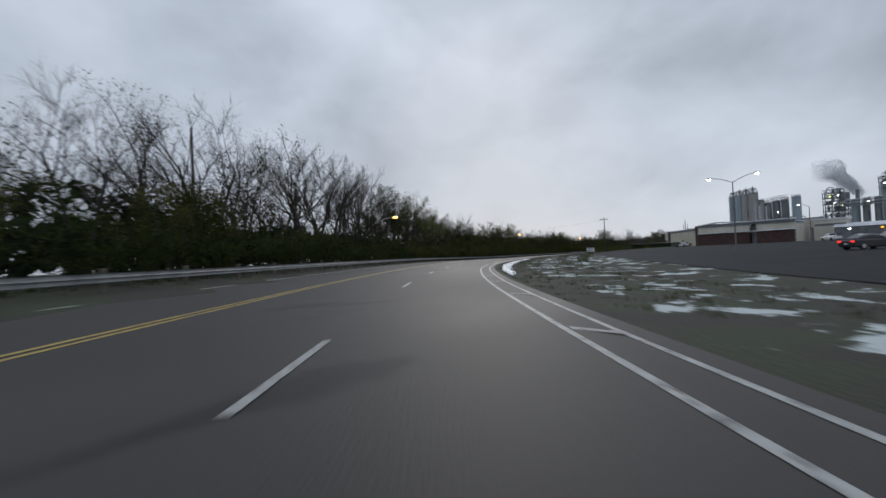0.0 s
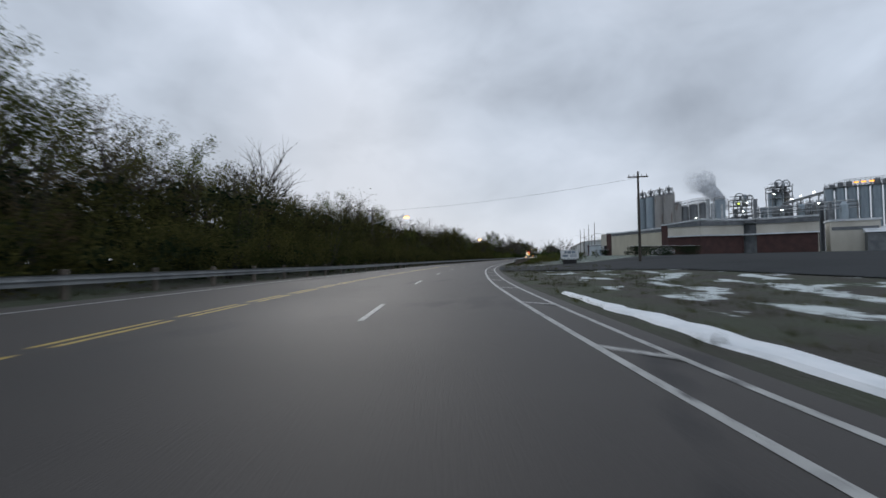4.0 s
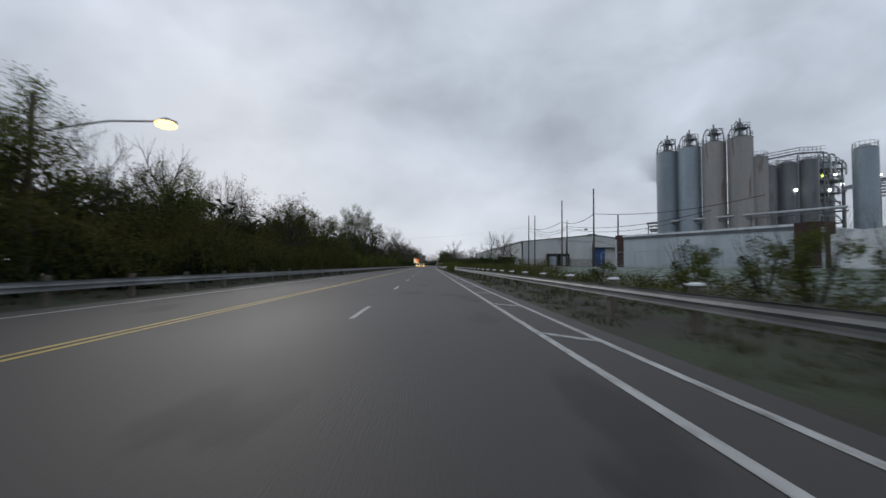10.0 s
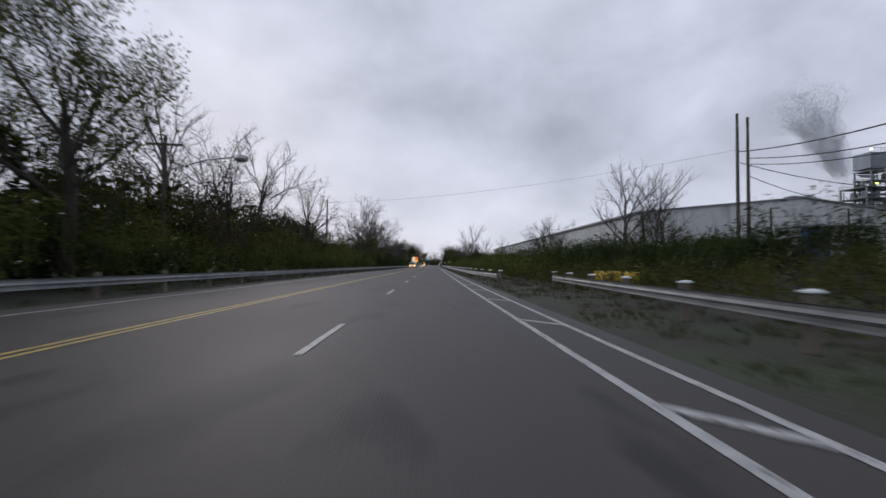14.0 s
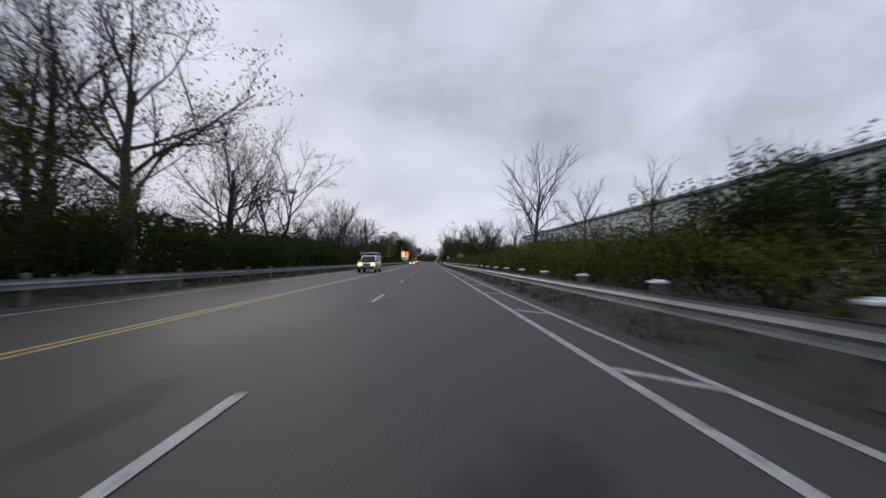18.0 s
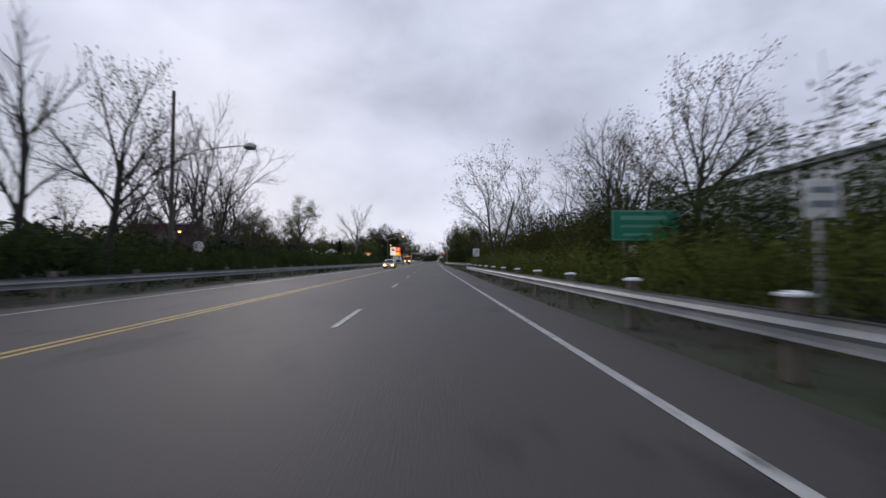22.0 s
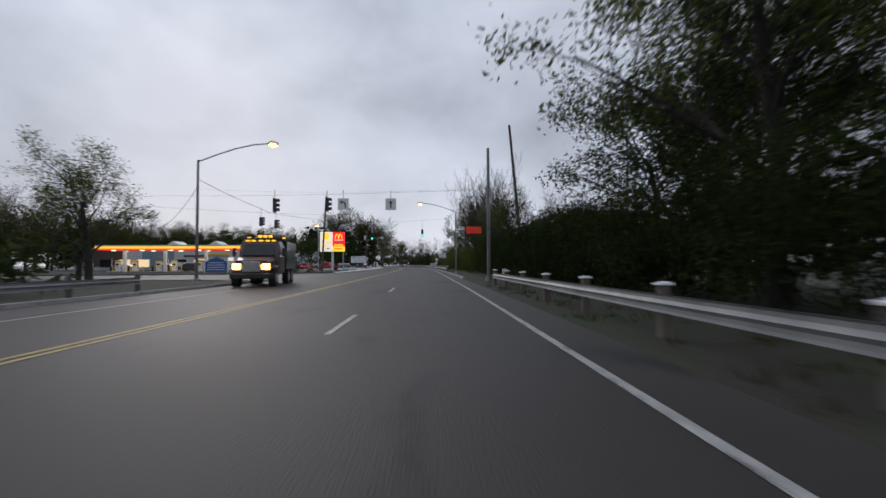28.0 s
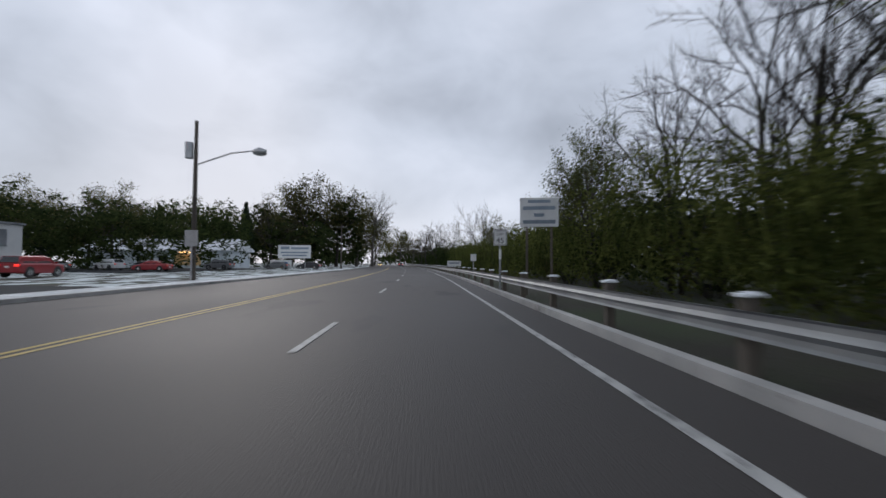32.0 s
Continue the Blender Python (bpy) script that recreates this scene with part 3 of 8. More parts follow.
# ---- guard rails ----
def w_beam(pts, name="rail_beam"):
    """A folded steel band through pts, its face to the side of the road."""
    prof = [(0.00, 0.155), (0.05, 0.12), (0.05, 0.06), (0.0, 0.0), (0.05, -0.06), (0.05, -0.12), (0.0, -0.155)]
    g = Geo()
    n = len(prof)
    for i, p in enumerate(pts):
        d = (pts[min(i + 1, len(pts) - 1)] - pts[max(i - 1, 0)]).normalized()
        side = Vector((d.y, -d.x, 0)).normalized()
        for layer in (0.0, 0.012):
            for u, h in prof:
                g.v.append(tuple(p + side * (u + layer) + Vector((0, 0, h))))
    m = 2 * n
    for i in range(len(pts) - 1):
        for k in range(n - 1):
            a, b = i * m + k, (i + 1) * m + k
            g.f += [(a, b, b + 1, a + 1), (a + n, a + n + 1, b + n + 1, b + n)]
        for k in (0, n - 1):
            g.f.append((i * m + k, i * m + k + n, (i + 1) * m + k + n, (i + 1) * m + k))
    for i in (0, len(pts) - 1):
        g.f += [(i * m + k, i * m + k + 1, i * m + n + k + 1, i * m + n + k) for k in range(n - 1)]
    return g


POST = Geo().box((0, 0, 0.40), (0.18, 0.16, 0.94), bevel=0.015).mesh("post")
POST.materials.append(M_POST)
CAP = Geo()
CAP.box((0, 0, 0.012), (0.27, 0.21, 0.045), 6, bevel=0.018).box((0.03, 0.01, 0.04), (0.17, 0.14, 0.03), 25, bevel=0.012)
CAP = CAP.mesh("snow_cap")
CAP.materials.append(M_SNOW)


def guard_rail(y0, y1, nfun, label, snow=False, spacing=3.81, face=1, posts=True):
    t = thing("guard_rail", label, "guard rail", group="guard rails")
    count = int((y1 - y0) / spacing)
    seg = []
    for i in range(count + 1):
        y = y0 + i * spacing
        seg.append(y)
    chunk = 4
    for i in range(0, count, chunk):
        yy = np.linspace(seg[i], seg[min(i + chunk, count)], 5)
        pts = [R(v, nfun(v), 0.56) for v in yy]
        if face < 0:
            pts = pts[::-1]
        part("beam", w_beam(pts), M_RAIL, t)
    if posts:
        for i, y in enumerate(seg):
            p = R(y, nfun(y) + face * 0.16, 0)
            share("post", POST, pose(*p, 0, 0, heading(y)), t)
            if snow:
                share("snow_cap", CAP, Matrix.Translation(p + Vector((0, 0, 0.865))), t)
    end = R(y0, nfun(y0), 0.56)
    part("end_piece", Geo().tube([end + Vector((0, -0.25, -0.15)), end + Vector((0, -0.25, 0.17))], 0.16, 10), M_RAIL, t, "rounded rail end")
    return t


guard_rail(-60, 640, lambda y: left_edge(y) - 0.75, "weathered steel guard rail on wooden posts beside the woods", face=-1)
guard_rail(152, 329, lambda y: 5.0 + max(0, y - 300) * 0.075, "steel guard rail with snow-capped posts before the plant", snow=True)
guard_rail(331, 545, lambda y: 3.75 + max(0, y - 530) * 0.1 + max(0, 345 - y) * 0.05, "steel guard rail with snow-capped posts before the thicket", snow=True)
guard_rail(556, 646, lambda y: 3.9 + max(0.0, 606 - y) * 0.155, "steel guard rail over the creek before the woods", snow=True)
guard_rail(690, 960, lambda y: 3.6, "pale steel guard rail along the woods", snow=True)

# ---- plant yard surfaces ----
def pad(name, corners, z, material, label):
    g = Geo()
    n = len(corners)
    g.v = [(x, y, z) for x, y in corners] + [(x, y, z - 0.3) for x, y in corners]
    g.f = [tuple(range(n))] + [(i, i + n, (i + 1) % n + n, (i + 1) % n) for i in range(n)]
    return single(name, g, material, label, "parking lot", kind="structure")


LOT_Y = [8, 34, 62, 84, 103, 117, 121, 139, 142, 158, 190, 198]
LOT_X = [63, 52, 42, 34, 26, 20, R(121, 3.1).x, R(139, 3.1).x, 16, 28, 37, 44]
g = Geo()
rows_y = [8.0 + k * 2.5 for k in range(77)]
for y in rows_y:
    x0 = float(np.interp(y, LOT_Y, LOT_X))
    for k in range(25):
        x = x0 + (150 - x0) * (k / 24) ** 1.5
        g.v.append((x, y, ground_height(x, y) + 0.055))
g.f = [(j * 25 + i, j * 25 + i + 1, (j + 1) * 25 + i + 1, (j + 1) * 25 + i) for j in range(76) for i in range(24)]
single("parking_lot", g, M_LOT, "wet grey parking lot and drive before the plant with thin slush", "parking lot", kind="structure")
pad("station_forecourt", [(-16, 689), (-16, 726), (-28, 729), (-40, 742), (-54, 764), (-98, 764), (-98, 700), (-60, 676), (-24, 684)], 0.03, M_LOT, "wet concrete forecourt of the filling station")
pad("shop_lot", [(-37, 757), (-34, 800), (-90, 808), (-88, 766), (-54, 766)], 0.02, M_LOT, "wet asphalt lot before the shop")


# ---- the plant ----
def wall_panel(geo, a, b, z0, z1, th=0.3):
    """A wall from a to b (plan), thickness to its left seen from a."""
    a, b = Vector((*a, 0)), Vector((*b, 0))
    d = (b - a).normalized()
    nrm = Vector((-d.y, d.x, 0)) * th
    vs = [a, b, b + nrm, a + nrm]
    geo.add([(p.x, p.y, z0) for p in vs] + [(p.x, p.y, z1) for p in vs],
            [(0, 1, 5, 4), (1, 2, 6, 5), (2, 3, 7, 6), (3, 0, 4, 7), (4, 5, 6, 7), (3, 2, 1, 0)])
    return geo


def off(a, b, d):
    """The line a-b moved d to its right."""
    a, b = Vector(a), Vector(b)
    u = (b - a).normalized()
    r = Vector((u.y, -u.x)) * d
    return (a + r), (b + r)


def sloped_band(geo, a, b, za, zb, h, th):
    """A band of height h from a to b that rests at za over a and at zb over b, thickness to its left seen from a."""
    a, b = Vector((*a, 0)), Vector((*b, 0))
    d = (b - a).normalized()
    nrm = Vector((-d.y, d.x, 0)) * th
    vs = []
    for up in (0, h):
        vs += [(p.x, p.y, z + up) for p, z in ((a, za), (b, zb), (b + nrm, zb), (a + nrm, za))]
    geo.add(vs, [(0, 1, 5, 4), (1, 2, 6, 5), (2, 3, 7, 6), (3, 0, 4, 7), (4, 5, 6, 7), (3, 2, 1, 0)])
    return geo


def slab(geo, poly, z, th=0.3):
    n = len(poly)
    return geo.add([(x, y, z) for x, y in poly] + [(x, y, z - th) for x, y in poly],
                   [tuple(range(n)), tuple(range(2 * n - 1, n - 1, -1))] + [(i, (i + 1) % n, (i + 1) % n + n, i + n) for i in range(n)])


def factory():
    t = thing("factory_building", "low factory hall of tan panels and maroon brick", "building")
    A, B, C, K, D, E2, F2 = (30.4, 226.5), (41.0, 209.4), (42.2, 207.6), (48.8, 203.8), (59.4, 206.2), (61.4, 204.0), (72.5, 199.6)
    H1, H2, P = (79, 216), (82, 258.5), (29.2, 228.8)
    part("end_pier", wall_panel(Geo(), P, A, -0.3, 8.0, 2.6), M_MAROON, t, "maroon brick pier")
    part("pier_cap", wall_panel(Geo(), *off(P, A, 0.1), 8.0, 8.3, 2.8), M_ROOF_SNOW, t, "snow-dusted pier cap")
    part("tan_wall", wall_panel(Geo(), A, B, -0.3, 7.2), M_TAN, t, "tan panelled wall")
    part("fascia", sloped_band(Geo(), *off(A, B, 0.12), 7.15, 7.5, 0.62, 0.5), M_ROOF, t, "dark fascia under the roof edge")
    part("eave", sloped_band(Geo(), *off(A, B, 0.3), 7.75, 8.1, 0.36, 1.4), M_ROOF_SNOW, t, "snow-dusted roof edge")
    for k in range(1, 8):
        p = Vector(A).lerp(Vector(B), k / 8)
        part("panel_joint", Geo().box((p.x - 0.005, p.y - 0.003, 3.9), (0.03, 0.03, 6.5), -32), M_TAN, t)
    part("base_course", wall_panel(Geo(), *off(A, B, 0.05), -0.3, 1.45, 0.3), M_TAN, t)
    p, q = Vector(A).lerp(Vector(B), 0.50), Vector(A).lerp(Vector(B), 0.555)
    d = part("door", wall_panel(Geo(), *off(p, q, 0.09), 1.25, 3.75, 0.1), M_MAROON, t, "dark maroon steel door")
    part("frame", wall_panel(wall_panel(Geo(), *off(p.lerp(q, -0.1), p, 0.11), 1.25, 3.85, 0.1), *off(q, q.lerp(p, -0.1), 0.11), 1.25, 3.85, 0.1), M_ROOF, d)
    part("handle", wall_panel(Geo(), *off(p.lerp(q, 0.82), p.lerp(q, 0.92), 0.13), 2.3, 2.42, 0.05), M_CHROME, d)
    part("corner_pier", wall_panel(Geo(), B, C, -0.3, 8.9, 1.4), M_MAROON, t, "maroon brick pier")
    part("pier_cap", wall_panel(Geo(), *off(B, C, 0.15), 8.9, 9.2, 1.7), M_ROOF_SNOW, t, "snow-dusted pier cap")
    # offices: brick below, cream band above, a dark recessed bay between
    for p, q, za, zb in ((C, K, 0.0, 0.9), (K, D, 0.9, 0.55), (E2, F2, 0.5, 0.6)):
        part("brick_wall", wall_panel(Geo(), p, q, -0.3, 5.6), M_MAROON, t, "maroon brick wall")
        part("cream_band", wall_panel(Geo(), *off(p, q, 0.08), 5.9, 8.25, 0.5), M_CREAM, t, "cream wall band")
        part("ledge", wall_panel(Geo(), *off(p, q, 0.55), 5.6, 5.92, 0.9), M_ROOF_SNOW, t, "snowy ledge")
        part("fascia", sloped_band(Geo(), *off(p, q, 0.35), 8.2, 8.2, 0.75 + max(za, zb) * 0.4, 0.8), M_ROOF, t, "dark fascia under the roof edge")
        part("roof_edge", sloped_band(Geo(), *off(p, q, 0.6), 8.85 + za, 8.85 + zb, 0.32, 2.4), M_ROOF_SNOW, t, "snow-dusted roof edge")
    part("recess", wall_panel(Geo(), (59.9, 207.4), (61.9, 205.2), -0.3, 8.6), M_ROOF, t, "dark recessed bay")
    part("ledge", wall_panel(Geo(), *off(D, E2, 0.3), 5.6, 5.92, 0.6), M_ROOF_SNOW, t, "snowy ledge")
    part("fascia", wall_panel(Geo(), *off(D, E2, 0.3), 8.6, 9.3, 0.6), M_ROOF, t, "dark fascia under the roof edge")
    part("roof_edge", wall_panel(Geo(), *off(D, E2, 0.5), 9.3, 9.65, 2.0), M_ROOF_SNOW, t, "snow-dusted roof edge")
    back = Geo()
    for p, q in ((F2, H1), (H1, H2), (H2, P)):
        wall_panel(back, p, q, -0.3, 7.6)
    part("back_wall", back, M_CREAM, t)
    part("roof", slab(Geo(), [(29.6, 228.6), (30.8, 226.6), (41.4, 209.6), (52, 224), (78.6, 217), (81.5, 258)], 7.55), M_ROOF_SNOW, t, "flat snowy roof")
    part("office_roof", slab(Geo(), [(41.6, 209.4), (42.6, 208.0), (49, 204.4), (59.4, 206.8), (61.6, 204.6), (72.2, 200.2), (78.6, 217), (52, 224)], 8.8), M_ROOF_SNOW, t, "flat snowy office roof")
    for x, y, r, z in ((64.0, 246, 0.62, 19.6), (65.2, 245.4, 0.62, 18.0), (67.6, 244, 0.3, 17.4)):
        part("flue", Geo().tube([(x, y, 7.2), (x, y, z)], r, 12), M_STEEL, t, "pale vent stack")
    for x, y, s in ((64, 232, 1.8), (72, 240, 2.2), (70, 226, 1.6)):
        part("roof_unit", Geo().box((x, y, 7.5 + s * 0.4), (s * 1.4, s, s * 0.8), 20, bevel=0.1), M_PIPE, t, "roof fan housing")
    part("wall_light", Geo().box((29.0, 227.6, 6.0), (0.35, 0.3, 0.25), -32, bevel=0.05), M_DARK, t)
    # loading hood on the end wall
    part("dock_hood", Geo().box((30.0, 231.6, 6.2), (3.0, 3.6, 3.7), -32, bevel=0.04), M_CREAM, t, "cream loading hood")
    part("dock_jamb", Geo().box((28.4, 233.2, 2.6), (0.3, 0.3, 5.4), -32), M_CREAM, t)
    part("dock_opening", Geo().box((30.8, 232.0, 2.6), (2.4, 3.2, 3.6), -32), M_DARK, t, "dark loading bay")
    part("link_wall", wall_panel(Geo(), (30.7, 240.4), (28.9, 233.6), -0.3, 5.7, 0.4), M_MAROON, t, "maroon brick link wall")
    part("link_cap", wall_panel(Geo(), (30.55, 240.6), (28.7, 233.5), 5.7, 6.0, 0.9), M_ROOF_SNOW, t, "snowy coping")
    return t


factory()


def low_hall():
    t = thing("silo_hall", "low pale grey hall with maroon brick ends under the silos", "building")
    A, B = (27.7, 276.0), (37.3, 257.0)
    part("pale_wall", wall_panel(Geo(), A, B, -0.3, 5.2), M_PALEBLUE, t, "pale blue-grey wall")
    for k in range(1, 23):
        p = Vector(A).lerp(Vector(B), k / 23)
        part("rib", Geo().box((p.x - 0.005, p.y - 0.003, 2.5), (0.05, 0.03, 5.2), -27), M_PALEBLUE, t)
    part("fascia", wall_panel(Geo(), *off(A, B, 0.1), 5.1, 5.45, 0.5), M_ROOF, t, "dark fascia")
    part("eave", wall_panel(Geo(), *off(A, B, 0.25), 5.45, 5.7, 0.9), M_ROOF_SNOW, t, "snowy eave")
    part("pier", wall_panel(Geo(), (27.0, 277.3), A, -0.3, 5.8, 2.2), M_MAROON, t, "maroon brick pier")
    part("pier", wall_panel(Geo(), B, (38.4, 254.6), -0.3, 5.8, 2.2), M_MAROON, t, "maroon brick pier")
    part("yard_wall", wall_panel(Geo(), (38.6, 254.2), (33.0, 241.6), -0.3, 4.4, 0.3), M_PALEBLUE, t, "pale wall of the inner yard")
    far = Geo()
    for p, q in (((38.4, 254.6), (70, 270)), ((70, 270), (62, 292)), ((62, 292), (27.0, 277.3))):
        wall_panel(far, p, q, -0.3, 5.2)
    part("back_wall", far, M_PALEBLUE, t)
    part("roof", slab(Geo(), [(27.3, 277.0), (38.4, 255.0), (69.6, 270.2), (61.8, 291.6)], 5.35), M_ROOF_SNOW, t, "flat snowy roof")
    for k in range(4):
        p = Vector((30, 276.5)).lerp(Vector((39, 258.6)), (k + 0.3) / 4)
        part("roof_vent", Geo().tube([(p.x + 2, p.y + 1, 5.3), (p.x + 2, p.y + 1, 6.1)], 0.14, 7), M_PIPE, t)
    return t


low_hall()


def silo(x, y, r, top, material, label, name="silo", head=True, bands=9, group="silos", cone=0.8, seed=0):
    rng = random.Random(seed)
    t = thing(name, label, "silo", (x, y, -0.1), group=group)
    part("shell", Geo().tube([(0, 0, 0), (0, 0, top)], r, 32), material, t, smooth=False)
    for k in range(1, bands):
        z = top * k / bands
        part("seam_band", Geo().tube([(0, 0, z - 0.05), (0, 0, z + 0.05)], r + 0.025, 32), material, t)
    part("roof_cone", Geo().tube([(0, 0, top), (0, 0, top + cone)], [r + 0.06, r * 0.3], 28), M_PIPE, t, "shallow cone roof")
    hoop = [(r * 0.97 * math.cos(2 * math.pi * k / 16), r * 0.97 * math.sin(2 * math.pi * k / 16)) for k in range(17)]
    for hh in (0.6, 1.25):
        part("railing", Geo().tube([(px, py, top + hh) for px, py in hoop], 0.045, 4, cap=False), M_PIPE, t, "thin safety railing")
    post = part("railing_post", Geo().tube([(0, 0, 0), (0, 0, 1.25)], 0.04, 4), M_PIPE, t)
    post.matrix_basis = pose(*hoop[0], top)
    for px, py in hoop[1:-1]:
        share("railing_post", post.data, pose(px, py, top), t)
    g = Geo()
    for s in (-0.22, 0.22):
        g.tube([(-r - 0.25, s, 0.5), (-r - 0.25, s, top + 1)], 0.035, 4)
    for k in range(int(top / 0.6)):
        g.tube([(-r - 0.25, -0.22, 0.6 + k * 0.6), (-r - 0.25, 0.22, 0.6 + k * 0.6)], 0.02, 4)
    part("ladder", g, M_PIPE, t)
    if head:
        g = Geo()
        g.tube([(0, 0, top + 0.5), (0, 0, top + 2.3), (0, 0, top + 2.35), (0, 0, top + 3.3), (0, 0, top + 3.35), (0, 0, top + 4.5)], [0.42, 0.42, 0.62, 0.62, 0.22, 0.16], 10)
        part("filter_head", g, M_PIPE, t, "vent filter on top")
        part("head_platform", Geo().box((0.2, 0, top + 2.2), (2.6, 2.2, 0.12)), M_PIPE, t)
        g = Geo()
        for sx in (-1.1, 1.5):
            for sy in (-1.05, 1.05):
                g.tube([(sx, sy, top + 0.4), (sx, sy, top + 3.3)], 0.06, 4)
        for sy in (-1.05, 1.05):
            for z in (2.75, 3.3):
                g.tube([(-1.1, sy, top + z), (1.5, sy, top + z)], 0.05, 4)
        for sx in (-1.1, 1.5):
            g.tube([(sx, -1.05, top + 3.3), (sx, 1.05, top + 3.3)], 0.05, 4)
        part("head_frame", g, M_PIPE, t, "steel frame round the filter")
        for k, a in enumerate((0.4, 1.5, 2.7, 3.8, 5.2)):
            a += rng.uniform(-0.2, 0.2)
            hh = rng.uniform(2.4, 3.9)
            pts = [(r * 0.9 * math.cos(a), r * 0.9 * math.sin(a), top - 0.3)]
            for q in range(9):
                u = q / 8
                rr = r * (0.9 - 0.62 * (1 - math.cos(u * math.pi)) / 2)
                pts.append((rr * math.cos(a), rr * math.sin(a), top + hh * math.sin(0.15 + u * (math.pi * 0.78))))
            part("elbow_pipe", Geo().tube(pts, 0.12, 7), M_PIPE, t, "bent conveying pipe")
    return t


M_SILO_DARK = mat("dull_grey_silo_steel", (0.13, 0.14, 0.15), (0.23, 0.24, 0.25), 0.35, 0.5, 0.1, metal=0.25, fine=7, stretch=(1, 1, 0.15), spot=(0.11, 0.105, 0.1), spot_at=0.6)
for k in range(4):
    silo(57.4 + k * 3.0, 318.5 - k * 4.35, 2.4, 29.2, M_SILO_GREY if k < 2 else M_SILO_STAIN,
         "tall blue-grey steel silo with pipework on top" if k < 2 else "tall stained grey-tan silo with pipework on top", group="tall silos in a row", seed=k)
silo(69.6, 304.4, 1.7, 24.6, M_SILO_STAIN, "slim stained silo behind the tall row", head=False, group="lower silos")
for k in range(3):
    silo(73.0 + k * 3.7, 306.6 - k * 1.1, 1.85, 23.2 + 0.5 * k, M_SILO_DARK, "dark grey storage silo with railings on top", head=False, group="lower silos")
silo(84.4, 295.8, 2.0, 24.6, M_SILO_GREY, "slim pale grey tank behind the hall", head=False, group="lower silos")
for k in range(6):
    silo(143.4 + k * 3.7, 331.0 - k * 1.9, 1.8, 31.2, M_SILO_GREY, "pale grey silo under the lit yellow platform", head=False, group="silos under the platform")
# sloping catwalk over the lower silos
t = thing("catwalk", "steel catwalk sloping up over the lower silos", "walkway")
ca, cb, cc = Vector((68.4, 303.4, 23.6)), Vector((76.5, 302.4, 25.2)), Vector((81.5, 301.8, 25.4))
part("deck", Geo().tube([ca, cb, cc], 0.22, 4), M_PIPE, t)
g = Geo()
for a, b in ((ca, cb), (cb, cc)):
    for s in (-0.5, 0.5):
        for h in (0.6, 1.2):
            g.tube([a + Vector((0, s, h)), b + Vector((0, s, h))], 0.05, 4)
        for k in range(6):
            p = a.lerp(b, k / 6)
            g.tube([p + Vector((0, s, 0)), p + Vector((0, s, 1.2))], 0.04, 4)
part("handrail", g, M_PIPE, t)
for p in (ca, cb, cc):
    part("prop", Geo().tube([(p.x, p.y, -0.1), (p.x, p.y, p.z)], 0.14, 6), M_PIPE, t)
# conveying pipe before the tall silos
t = thing("conveying_pipe", "long pale pipe on props before the tall silos", "pipe")
part("pipe", Geo().tube([(53.6, 321.5, 12.0), (64.5, 304.6, 12.1), (75.5, 290.5, 12.3)], 0.3, 9), M_STEEL, t)
part("pipe", Geo().tube([(53.9, 321.5, 11.3), (64.7, 304.6, 11.4), (75.7, 290.5, 11.6)], 0.16, 7), M_PIPE, t)
for k in range(6):
    p = Vector((53.8, 321.3, 0)).lerp(Vector((75.3, 290.8, 0)), k / 5)
    part("prop", Geo().tube([(p.x, p.y, -0.1), (p.x, p.y, 11.9)], 0.13, 6), M_PIPE, t)


